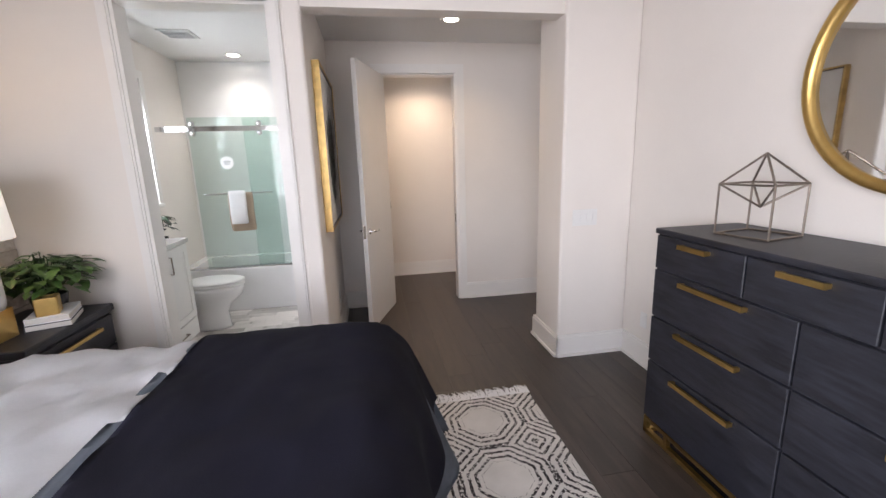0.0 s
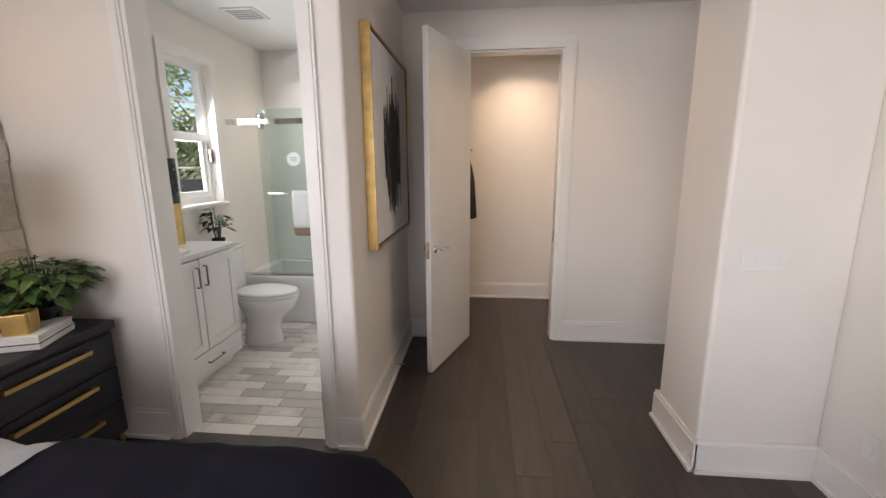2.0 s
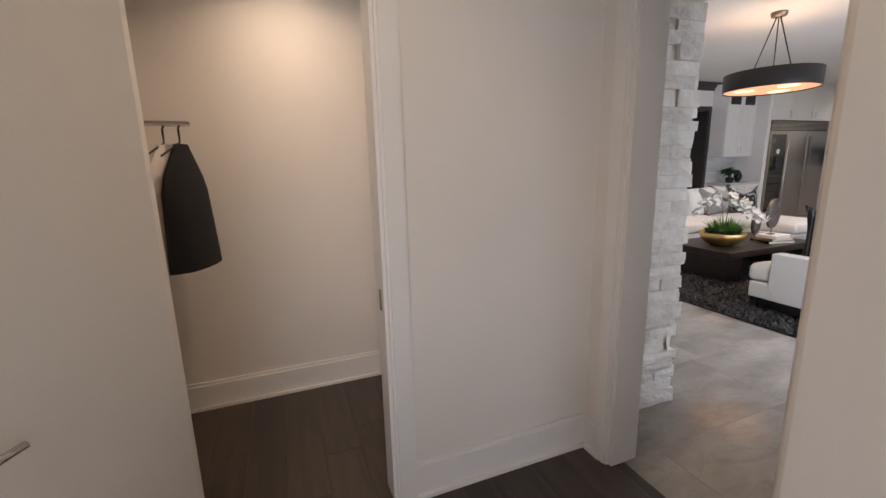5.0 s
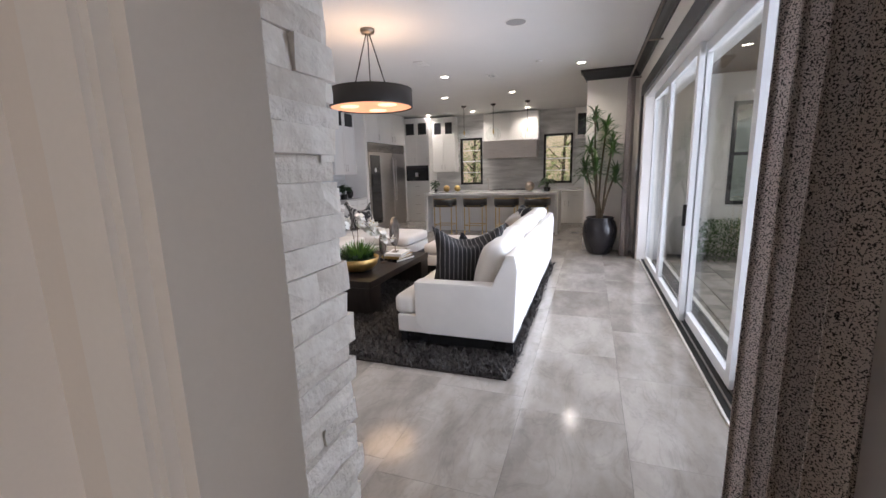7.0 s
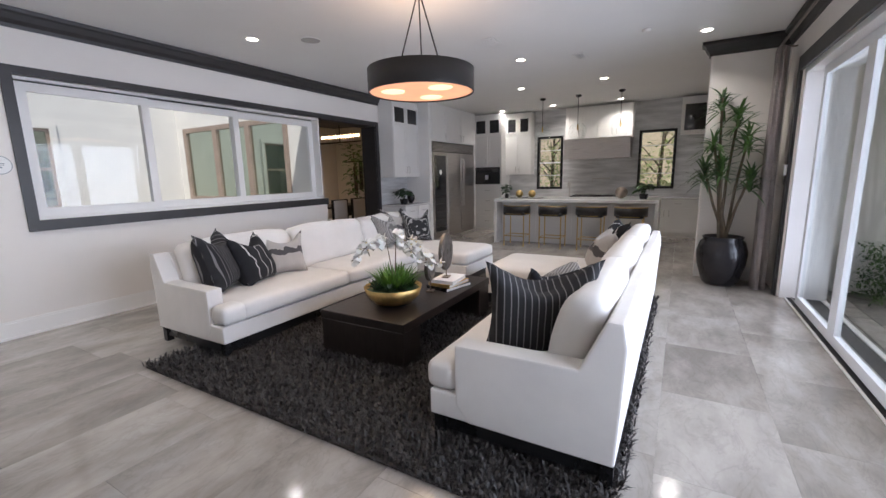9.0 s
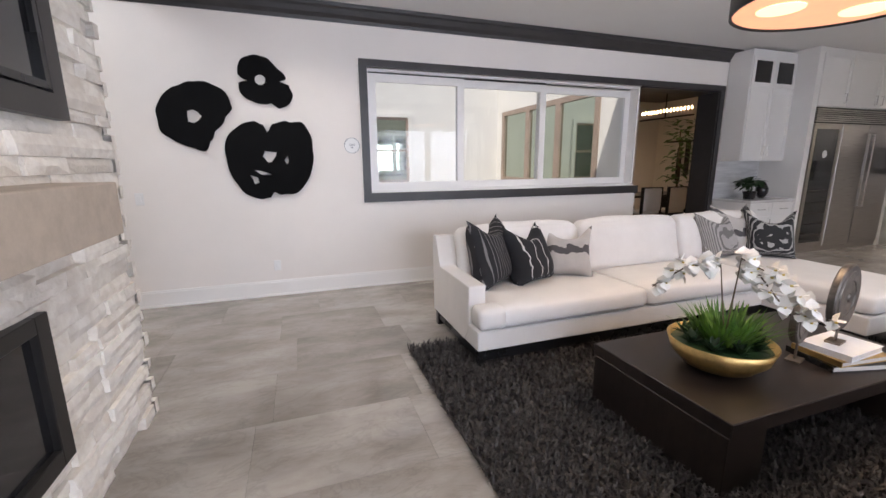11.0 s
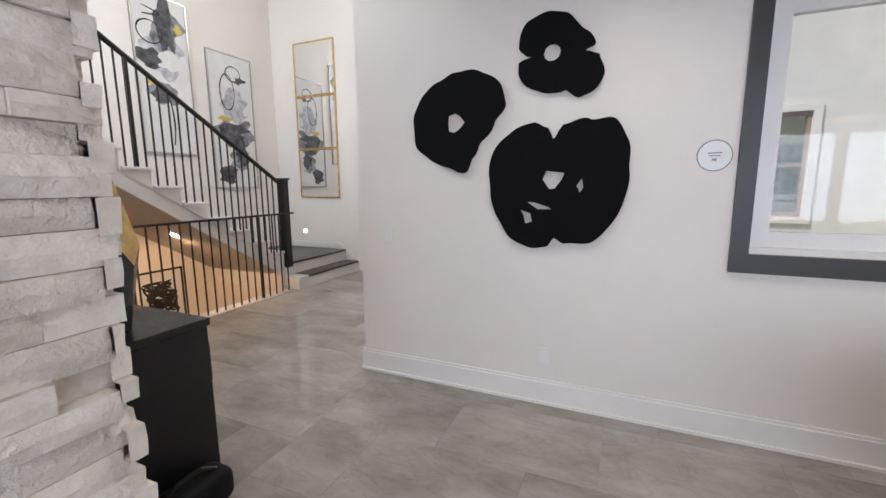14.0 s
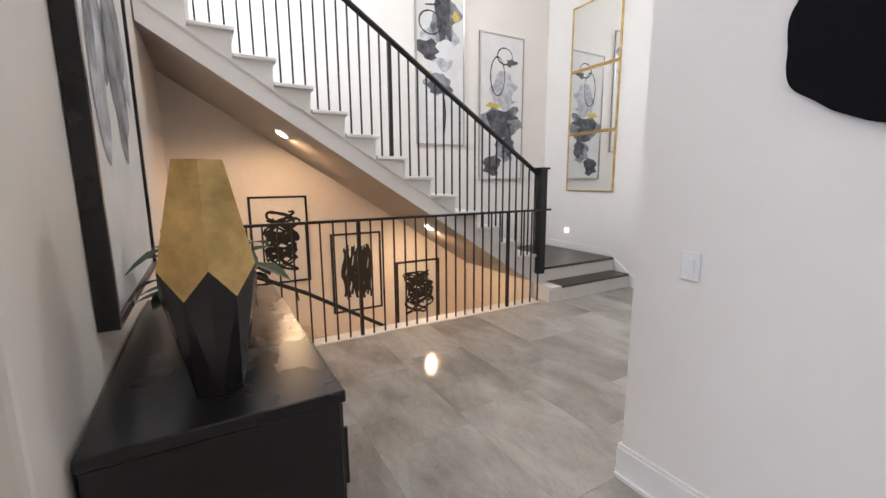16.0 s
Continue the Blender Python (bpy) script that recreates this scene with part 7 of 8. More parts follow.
part("window_frame", boxes((-0.415, -0.36, -0.02, 0.05, 0, 1.53), (0.36, 0.415, -0.02, 0.05, 0, 1.53), (-0.36, 0.36, -0.02, 0.05, 0, 0.06), (-0.36, 0.36, -0.02, 0.05, 1.47, 1.53), (-0.36, 0.36, -0.01, 0.04, 0.74, 0.79)), BROWNFRAME, w5)
part("pane", boxes((-0.36, 0.36, 0.0, 0.012, 0.06, 1.47)), COATED, w5)
part("surround", boxes((-0.52, -0.416, -0.06, -0.031, -0.10, 1.63), (0.416, 0.52, -0.06, -0.031, -0.10, 1.63), (-0.416, 0.416, -0.06, -0.031, 1.531, 1.63), (-0.416, 0.416, -0.06, -0.031, -0.10, -0.001)), STUCCO, w5)
w6 = thing("window_6", at(8.92, 13.1, 1.08), "brown framed sliding windows of the dining room", "window", kind="structure")
part("window_frame", boxes((-0.05, 0.03, -1.8, -1.68, 0, 1.67), (-0.05, 0.03, 1.68, 1.8, 0, 1.67), (-0.05, 0.03, -1.68, 1.68, 0, 0.10), (-0.05, 0.03, -1.68, 1.68, 1.57, 1.67), (-0.05, 0.02, -0.65, -0.50, 0.10, 1.57), (-0.05, 0.02, 0.50, 0.65, 0.10, 1.57)), BROWNFRAME, w6)
for y0, y1 in ((-1.68, -0.65), (-0.50, 0.50), (0.65, 1.68)):
    part("pane", boxes((-0.004, 0.004, y0, y1, 0.10, 1.57)), COATED, w6)
random.seed(52)


def tree(name, x, y, h, r, count, label, size=0.16):
    t = thing(name, at(x, y, -0.22), label, "tree", "garden trees")
    part("trunk", tube(B(), [(0, 0, 0), (0.05, 0.03, h * 0.35), (0.0, -0.04, h * 0.8)], 0.09, 8, 0.35), STEM, t)
    lb = B()
    for k in range(6):
        a = k * 1.1
        tube(lb, [(0, 0, h * (0.3 + 0.07 * k)), (r * 0.6 * math.cos(a), r * 0.6 * math.sin(a), h * (0.45 + 0.08 * k))], 0.035, 5, 0.3)
    part("limbs", lb, STEM, t)
    bm = B()
    for k in range(16):
        a, z, q = random.uniform(0, 6.283), random.uniform(0.25, 1.0), random.uniform(0.2, 1.0)
        c = Vector((r * q * math.cos(a), r * q * math.sin(a), h * z))
        for i in range(count // 16):
            p = c + Vector([random.gauss(0, r * 0.25) for _ in range(3)])
            b, e = random.uniform(0, 6.283), random.uniform(-0.6, 0.8)
            leaf(bm, p, p + Vector((size * math.cos(b) * math.cos(e), size * math.sin(b) * math.cos(e), size * math.sin(e))), size * 0.5, 0.02, 0.2, 2)
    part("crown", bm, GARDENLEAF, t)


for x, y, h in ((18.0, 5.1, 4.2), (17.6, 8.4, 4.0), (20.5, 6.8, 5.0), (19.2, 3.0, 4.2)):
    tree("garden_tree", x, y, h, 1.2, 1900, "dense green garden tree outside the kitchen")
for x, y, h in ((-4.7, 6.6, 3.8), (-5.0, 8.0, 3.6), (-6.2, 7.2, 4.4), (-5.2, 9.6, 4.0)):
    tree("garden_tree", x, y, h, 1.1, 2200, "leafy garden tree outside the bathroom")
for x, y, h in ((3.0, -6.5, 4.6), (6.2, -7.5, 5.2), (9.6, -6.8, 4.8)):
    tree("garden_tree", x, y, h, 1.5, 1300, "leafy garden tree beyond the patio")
fe = thing("garden_fence", at(-3.6, 5.0, -0.22), "grey painted board fence outside the bathroom", "fence")
for k in range(9):
    part("slat", boxes((-0.02, 0.02, -3.0, 5.0, 0.02 + 0.18 * k, 0.18 + 0.18 * k)), GREYKNIT, fe)
for y in (-2.9, -1.0, 1.0, 2.9, 4.9):
    part("post", boxes((-0.08, -0.02, y - 0.04, y + 0.04, 0, 1.7)), GREYKNIT, fe)
nb = thing("neighbour_house", at(22, 6, -0.22), "cream stucco house beyond the garden trees", "house")
part("wall", boxes((0, 0.3, -8, 8, 0, 5.5)), PEACHWALL, nb)
part("roof", boxes((-0.5, 1.0, -8.3, 8.3, 5.5, 5.8)), BROWNFRAME, nb)


# ---- hall and stairs ----
con = thing("console_table", at(0.62, 8.19), "black wooden console cabinet against the hall wall", "console table")
part("body", bx(B(), 0.0, 1.52, 0.0, 0.63, 0.06, 0.86, 0.004, 1), CONSOLEWOOD, con)
part("top", bx(B(), -0.005, 1.525, -0.005, 0.645, 0.86, 0.90, 0.004, 1), BLACK, con)
for k in range(3):
    dd = part("door", bx(B(), 0.02 + 0.495 * k, 0.505 + 0.495 * k, 0.63, 0.642, 0.08, 0.84, 0.003, 1), CONSOLEWOOD, con)
    part("handle", boxes((0.485 + 0.495 * k, 0.497 + 0.495 * k, 0.642, 0.655, 0.55, 0.75)), IRON, dd)
part("plinth", boxes((0.02, 1.50, 0.02, 0.60, 0.0, 0.06)), BLACK, con)
bag = thing("bag", at(2.25, 8.58), "soft black bag slumped on the floor beside the console", "bag")
part("body", soft(B(), -0.09, 0.09, -0.18, 0.18, 0.0, 0.17, 0.05, 6), ROBE, bag, smooth=True)
part("strap", tube(B(), [(0.0, -0.15, 0.155), (0.02, -0.08, 0.215), (0.03, 0.03, 0.225), (0.01, 0.13, 0.155)], 0.012, 6), LEATHER, bag, "black strap")


vz = thing("faceted_vase", at(1.93, 8.50, 0.90), "faceted vase, gold above and black below", "vase")
bm = B()
n, zl, zm, zh = 6, 0.0, 0.30, 0.70
lo = [bm.verts.new((0.072 * math.cos(2 * math.pi * k / n), 0.072 * math.sin(2 * math.pi * k / n), zl)) for k in range(n)]
up_ = [bm.verts.new((0.142 * math.cos(2 * math.pi * k / n), 0.142 * math.sin(2 * math.pi * k / n), 0.40)) for k in range(n)]
dn_ = [bm.verts.new((0.130 * math.cos(2 * math.pi * (k + 0.5) / n), 0.130 * math.sin(2 * math.pi * (k + 0.5) / n), 0.315)) for k in range(n)]
for k in range(n):
    j = (k + 1) % n
    bm.faces.new((lo[k], lo[j], dn_[k]))
    bm.faces.new((lo[k], dn_[k], up_[k]))
    bm.faces.new((lo[j], up_[j], dn_[k]))
bm.faces.new(lo[::-1])
bmesh.ops.recalc_face_normals(bm, faces=bm.faces[:])
part("lower", bm, POT, vz, "glossy black lower facets")
bm = B()
up_ = [bm.verts.new((0.142 * math.cos(2 * math.pi * k / n), 0.142 * math.sin(2 * math.pi * k / n), 0.40)) for k in range(n)]
dn_ = [bm.verts.new((0.130 * math.cos(2 * math.pi * (k + 0.5) / n), 0.130 * math.sin(2 * math.pi * (k + 0.5) / n), 0.315)) for k in range(n)]
tp = [bm.verts.new((0.072 * math.cos(2 * math.pi * k / n), 0.072 * math.sin(2 * math.pi * k / n), zh)) for k in range(n)]
for k in range(n):
    j = (k + 1) % n
    bm.faces.new((up_[k], dn_[k], up_[j]))
    bm.faces.new((up_[k], up_[j], tp[j], tp[k]))
bm.faces.new(tp)
bmesh.ops.recalc_face_normals(bm, faces=bm.faces[:])
part("upper", bm, GOLD, vz, "matt gold upper facets")
trailing_plant("potted_foliage", at(1.35, 8.50, 0.90), "dark green leaves in a wide black bowl", 46, 0.19, 0.13, LEAFDARK, "black bowl", 0.17, 0.13, 0.2)

hp = thing("framed_painting", at(1.05, 8.172, 1.06), "grey abstract canvas in a deep black frame", "painting")
part("picture_frame", boxes((-0.62, -0.59, 0, 0.06, 0, 1.5), (0.59, 0.62, 0, 0.06, 0, 1.5), (-0.59, 0.59, 0, 0.06, 0, 0.03), (-0.59, 0.59, 0, 0.06, 1.47, 1.5)), BLACK, hp)
part("canvas", boxes((-0.59, 0.59, 0.0, 0.045, 0.03, 1.47)), CANVAS, hp)
random.seed(61)
for i in range(18):
    u, v = random.uniform(-0.4, 0.4), random.uniform(0.75, 1.3)
    sk = B()
    blob(sk, u, v, random.uniform(0.05, 0.16), random.uniform(0.08, 0.3), lambda a, b, i=i: (max(-0.58, min(0.58, a)), 0.0455 + 0.0002 * i, max(0.04, min(1.46, b))))
    part("wash", sk, GREYINK if i % 3 else PALEWASH, hp)

# Unseen slab, added only to stop direct sun at the high window
struct("hall_eave", boxes((-2.5, 1.5, 6.6, 7.97, 5.45, 5.6)), STUCCO, "unseen eave added to keep sun out of the high hall window", "eave")

STX = -0.56
WALLX = -2.2
stairs = thing("staircase", Matrix(), "white staircase with black iron balusters", "staircase", kind="structure")
RISE, RUN, Y1, Z1 = 0.195, 0.299, 10.594, 1.388
steps = [(Y1 - RUN * k, Z1 + RISE * k) for k in range(-4, 14)]
for y, z in steps:
    part("riser", boxes((WALLX, STX + 0.002, y + RUN - 0.012, y + RUN, z - RISE, z - 0.034)), TRIM, stairs)
    if y + RUN > 8.17:
        part("tread", bx(B(), WALLX, STX + 0.03, max(8.18, y), y + RUN + 0.03, z - 0.034, z, 0.006, 1), TRIM, stairs)
sp_ = B()
low_y, low_z = 12.10, 0.10
prof = []
for y, z in steps:
    prof += [(y + RUN, z - RISE), (y + RUN, z - 0.034), (y, z - 0.034)]
prof = [(y, z) for y, z in prof if y > 8.16]
ye, ze = prof[-1]
under = lambda y: 1.163 + (2.654 - 1.163) * (10.606 - y) / (10.606 - 8.25)
prof = [(12.10, max(0.0, under(12.10)))] + [(12.10, 0.40)] + prof + [(8.18, ze), (8.18, under(8.18))]
for x in (STX - 0.05, STX):
    vs = [sp_.verts.new((x, y, z)) for y, z in prof]
    sp_.faces.new(vs if x == STX else vs[::-1])
sp_.verts.ensure_lookup_table()
h = len(prof)
for k in range(h):
    sp_.faces.new((sp_.verts[k], sp_.verts[(k + 1) % h], sp_.verts[h + (k + 1) % h], sp_.verts[h + k]))
bmesh.ops.recalc_face_normals(sp_, faces=sp_.faces[:])
bmesh.ops.triangulate(sp_, faces=[f for f in sp_.faces if len(f.verts) > 4])
part("stringer", sp_, TRIM, stairs, "white skirt board with a moulded band")
bd_ = B()
for off in (0.17, 0.185):
    tube(bd_, [(STX + 0.004, 12.0, under(12.0) + off), (STX + 0.004, 8.18, under(8.18) + off)], 0.006, 6)
part("moulding", bd_, TRIM, stairs)
so = B()
q = [so.verts.new((x, y, under(y) + 0.012)) for x in (WALLX, STX - 0.051) for y in (12.1, 8.18)]
so.faces.new((q[0], q[1], q[3], q[2]))
bmesh.ops.solidify(so, geom=so.faces[:], thickness=0.02)
part("soffit", so, PAINT, stairs, "sloping plaster soffit")
# landing with two dark treads
part("landing", boxes((WALLX, -0.66, 12.10, 13.74, 0.0, 0.36)), TRIM, stairs)
part("landing_tread", bx(B(), WALLX, -0.63, 12.16, 13.70, 0.361, 0.395, 0.006, 1), OAK, stairs, "dark oak landing")
part("first_step", boxes((-0.66, -0.38, 12.17, 13.74, 0.0, 0.165)), TRIM, stairs)
part("first_tread", bx(B(), -0.655, -0.355, 12.36, 13.70, 0.166, 0.198, 0.006, 1), OAK, stairs, "dark oak tread")
part("step_end", boxes((-0.66, -0.34, 12.17, 12.35, 0.166, 0.20)), TRIM, stairs)
sk_ = B()
pr = [(-2.19, 0.40), (-0.80, 0.40), (-0.36, 0.02), (-0.36, 0.17), (-0.80, 0.50), (-2.19, 0.50)]
for y in (13.73, 13.748):
    vs = [sk_.verts.new((x, y, z)) for x, z in pr]
    sk_.faces.new(vs)
sk_.verts.ensure_lookup_table()
for k in range(6):
    sk_.faces.new((sk_.verts[k], sk_.verts[(k + 1) % 6], sk_.verts[6 + (k + 1) % 6], sk_.verts[6 + k]))
bmesh.ops.recalc_face_normals(sk_, faces=sk_.faces[:])
part("wall_skirt", sk_, TRIM, stairs)

rail = thing("stair_railing", Matrix(), "black iron stair railing with square newel", "railing")
newel = part("newel", bx(B(), STX - 0.02, STX + 0.08, 12.08, 12.18, 0.36, 1.66, 0.004, 1), IRON, rail)
part("newel_cap", bx(B(), STX - 0.04, STX + 0.10, 12.06, 12.20, 1.66, 1.685, 0.004, 1), IRON, newel)
RX = STX - 0.02
top_at = lambda y: 1.62 + (RISE / RUN) * (12.10 - y) - 0.02
hr = B()
a, b = (RX + 0.02, 12.08, top_at(12.08)), (RX + 0.02, 8.2, top_at(8.2))
tube(hr, [a, b], 0.028, 8)
part("handrail", hr, IRON, rail)
for y, z in steps:
    for f in (0.06, 0.16, 0.26):
        yy = y + f
        if yy < 8.22 or yy > 12.06:
            continue
        thick = 0.017 if abs(yy - (Y1 - RUN * 2 + 0.16)) < 0.01 else 0.007
        part("baluster", boxes((RX - thick + 0.02, RX + thick + 0.02, yy - thick, yy + thick, z, top_at(yy))), IRON, rail)

gd = thing("guard_railing", Matrix(), "black iron guard rail along the stairwell edge", "railing")
GX = -0.50
part("top_rail", bx(B(), GX - 0.022, GX + 0.022, 8.19, 12.26, 1.155, 1.18, 0.003, 1), IRON, gd)
k, y = 0, 8.30
while y < 12.2:
    thick = 0.016 if k % 15 == 12 else 0.007
    part("baluster", boxes((GX - thick, GX + thick, y - thick, y + thick, 0.0, 1.155)), IRON, gd)
    y += 0.122
    k += 1
struct("stairwell_curb", boxes((-0.64, -0.47, 8.17, 12.10, -0.30, 0.012)), TRIM, "white curb along the stairwell edge", "curb")
# stair going down
lower = thing("lower_staircase", Matrix(), "carpeted stair down to the basement", "staircase", kind="structure")
for k in range(12):
    y = 9.0 + 0.29 * k
    part("step", boxes((WALLX, -0.64, y, y + 0.29, -2.6, -0.19 * (k + 1))), MANTEL, lower)
hrl = thing("wall_handrail", Matrix(), "black handrail down the stairwell", "handrail")
part("bar", tube(B(), [(-0.75, 8.7, 0.75), (-0.75, 9.3, 0.45), (-0.75, 11.6, -0.95)], 0.02, 8), IRON, hrl)
for y, z in ((9.2, 0.5), (10.4, -0.22)):
    part("bracket", tube(B(), [(-0.75, y, z), (-0.65, y, z - 0.08)], 0.008, 6), IRON, hrl)
struct("stairwell_floor", boxes((-2.2, -0.64, 8.17, 13.75, -2.75, -2.6)), MANTEL, "tan basement floor under the stairs", "floor")
struct("wall_stairwell_end", boxes((-2.2, -0.64, 12.11, 12.16, -2.6, 0.0)), PAINT, "beige stairwell end wall", "wall")
struct("wall_stairwell_side", boxes((-0.64, -0.62, 8.17, 12.10, -2.6, -0.30)), PAINT, "beige stairwell side wall", "wall")
for x, y in ((-1.3, 9.25), (-1.3, 10.95)):
    c = thing("recessed_light", at(x, y, under(y) - 0.002, 0, -math.degrees(math.atan2(RISE, RUN))), "lit round light in the stair soffit", "ceiling light", "stair soffit lights")
    part("lens", cyl(B(), 0, 0, -0.006, 0.0, 0.06, n=24), GLOW, c)
    lamp("stair_can", x, y, under(y) - 0.05, (x - 0.3, y, -3), 15, 0.11, 0.11, (1.0, 0.62, 0.34), "DISK")
nl = thing("step_light", at(-1.62, 13.745, 0.70), "small lit step light on the wall", "wall light")
part("lens", bx(B(), -0.03, 0.03, -0.008, 0, -0.03, 0.03, 0.004, 1), GLOW, nl)


def framed(name, m, w, h, label, cat, rim, rim_mat, seed, style):
    """A picture in local x and z facing -y."""
    p_ = thing(name, m, label, cat, "stair wall pictures")
    part("picture_frame", boxes((0, rim, -0.035, 0, 0, h), (w - rim, w, -0.035, 0, 0, h), (rim, w - rim, -0.035, 0, 0, rim), (rim, w - rim, -0.035, 0, h - rim, h)), rim_mat, p_)
    part("canvas", boxes((rim, w - rim, -0.02, 0, rim, h - rim)), CANVAS, p_)
    random.seed(seed)
    clip = lambda u, v, d: (max(rim, min(w - rim, u)), -0.0203 - d, max(rim, min(h - rim, v)))
    if style == "scribble":
        for k in range(9):
            cx, cz = w * random.uniform(0.40, 0.60), h * random.uniform(0.26, 0.74)
            pts = [(cx + w * 0.24 * math.sin(1.9 * t + k) + 0.02 * math.sin(5 * t), cz + h * 0.13 * math.sin(1.3 * t + 2 * k)) for t in [j * 0.22 for j in range(36)]]
            stroke = B()
            ribbon(stroke, pts, random.uniform(0.022, 0.05), lambda u, v, k=k: clip(u, v, 0.0003 * k))
            part("brush_stroke", stroke, INK, p_)
    elif style == "block":
        for k in range(22):
            u = w * (0.25 + 0.5 * k / 21) + random.uniform(-0.01, 0.01)
            z0, z1 = 0.15 + random.uniform(0, 0.10), 0.86 - random.uniform(0, 0.12)
            stroke = B()
            ribbon(stroke, [(u + 0.02 * math.sin(j + k), h * (z0 + (z1 - z0) * j / 9)) for j in range(10)], random.uniform(0.016, 0.05), lambda u, v, k=k: clip(u, v, 0.0002 * k))
            part("brush_stroke", stroke, INK, p_)
    else:
        for k, (kind, u, v, ru, rv) in enumerate(style):
            d = 0.0004 * (k + 1)
            stroke = B()
            if kind == "ring":
                ribbon(stroke, [(w * u + w * ru * math.cos(t), h * v + h * rv * math.sin(t)) for t in [j * 0.3 for j in range(22)]], 0.020, lambda a, b: clip(a, b, d))
            elif kind == "stem":
                ribbon(stroke, [(w * u + w * ru * math.sin(j * 0.35), h * (v + rv * j / 9)) for j in range(10)], 0.024, lambda a, b: clip(a, b, d))
            else:
                blob(stroke, w * u, h * v, w * ru, h * rv, lambda a, b: clip(a, b, d), n=34, rough=0.75)
            part({"pale": "pale_wash", "grey": "grey_wash", "dark": "dark_wash", "dab": "yellow_dab", "white": "white_patch"}.get(kind, "brush_stroke"), stroke,
                 {"pale": PALEWASH, "grey": GREYINK, "dark": SMOKE, "dab": YELLOW, "white": CANVAS}.get(kind, INK), p_)


UPPER = [("pale", 0.50, 0.62, 0.40, 0.14), ("grey", 0.62, 0.80, 0.26, 0.15), ("dark", 0.60, 0.84, 0.17, 0.17), ("dark", 0.30, 0.60, 0.26, 0.06), ("white", 0.62, 0.60, 0.25, 0.055),
         ("ring", 0.30, 0.76, 0.22, 0.07), ("dab", 0.82, 0.82, 0.08, 0.03), ("grey", 0.45, 0.40, 0.26, 0.07), ("dark", 0.40, 0.37, 0.18, 0.05), ("stem", 0.55, 0.06, 0.04, 0.28), ("dab", 0.25, 0.45, 0.07, 0.015), ("stem", 0.20, 0.86, 0.30, 0.05)]
LOWER = [("pale", 0.58, 0.62, 0.34, 0.13), ("grey", 0.52, 0.42, 0.40, 0.10), ("dark", 0.46, 0.44, 0.34, 0.07), ("dark", 0.55, 0.36, 0.24, 0.06), ("ring", 0.56, 0.86, 0.17, 0.055), ("ring", 0.40, 0.72, 0.16, 0.13),
         ("dab", 0.28, 0.52, 0.16, 0.018), ("grey", 0.62, 0.22, 0.26, 0.08), ("dark", 0.66, 0.24, 0.19, 0.06), ("dark", 0.32, 0.10, 0.22, 0.065), ("dark", 0.72, 0.82, 0.10, 0.025)]
WX = WALLX + 0.002
framed("framed_painting", at(WX, 11.24, 2.06, 90), 0.81, 2.21, "tall black and white ink abstract", "painting", 0.018, STEEL, 71, UPPER)
framed("framed_painting", at(WX, 12.33, 1.545, 90), 0.87, 2.23, "tall black and white ink abstract", "painting", 0.018, STEEL, 73, LOWER)
framed("framed_print", at(WX, 8.95, 0.25, 90), 0.69, 1.11, "black scribble print in a thin black frame", "print", 0.025, IRON, 81, "scribble")
framed("framed_print", at(WX, 9.92, -0.275, 90), 0.71, 1.11, "black brushed block print in a thin black frame", "print", 0.025, IRON, 82, "block")
framed("framed_print", at(WX, 10.865, -0.76, 90), 0.72, 1.11, "black scribble print in a thin black frame", "print", 0.025, IRON, 83, "scribble")
for z0 in (1.35, 2.255, 3.205):
    hh = 0.895 if z0 < 2 else 0.94
    m_ = thing("square_mirror", at(-1.65, 13.748, z0), "square wall mirror in a thin gold frame", "mirror", "stacked hall mirrors")
    part("mirror_frame", boxes((0, 0.018, -0.03, 0, 0, hh), (0.89, 0.908, -0.03, 0, 0, hh), (0.018, 0.89, -0.03, 0, 0, 0.018), (0.018, 0.89, -0.03, 0, hh - 0.018, hh)), GOLD, m_)
    part("mirror_glass", boxes((0.018, 0.89, -0.02, 0, 0.018, hh - 0.018)), MIRROR, m_)


# ---- pieces: planks, tiles and stones ----
def piece(name, me, m, parent):
    ob = bpy.data.objects.new(name, me)
    scene.collection.objects.link(ob)
    ob.matrix_world = m
    if parent:
        ob.parent = parent
    return ob


def flat_piece(name, w, l, h, mtl, bev):
    return link_mesh(name, bx(B(), 0, w, 0, l, 0, h, bev, 1), mtl)


random.seed(91)
planks = {}


def lay(name, parent, x0, x1, y0, y1, w, l, gap, h, mtl, bev, along="y", z=FLOORZ, limit=300):
    """Rows of boards or tiles with staggered ends, trimmed at the borders."""
    count = 0
    u0, u1, v0, v1 = (x0, x1, y0, y1) if along == "y" else (y0, y1, x0, x1)
    u = u0
    row = 0
    while u < u1 - 0.01:
        ww = min(w, u1 - u)
        v = v0 - l * random.choice((0.0, 0.25, 0.5, 0.75)) if row % 2 else v0 - l * random.choice((0.1, 0.35, 0.6))
        while v < v1 - 0.01:
            a, b = max(v, v0), min(v + l, v1)
            if b - a > 0.03:
                size = (round(ww - gap, 3), round(b - a - gap, 3))
                key = (name, mtl.name, size)
                if key not in planks:
                    planks[key] = flat_piece(name, size[0] if along == "y" else size[1], size[1] if along == "y" else size[0], h, mtl, bev)
                piece(name, planks[key], at(u, a, z) if along == "y" else at(a, u, z), parent)
                count += 1
            v += l
        u += w
        row += 1
    return count


def setting(name):
    return bpy.data.objects[name]


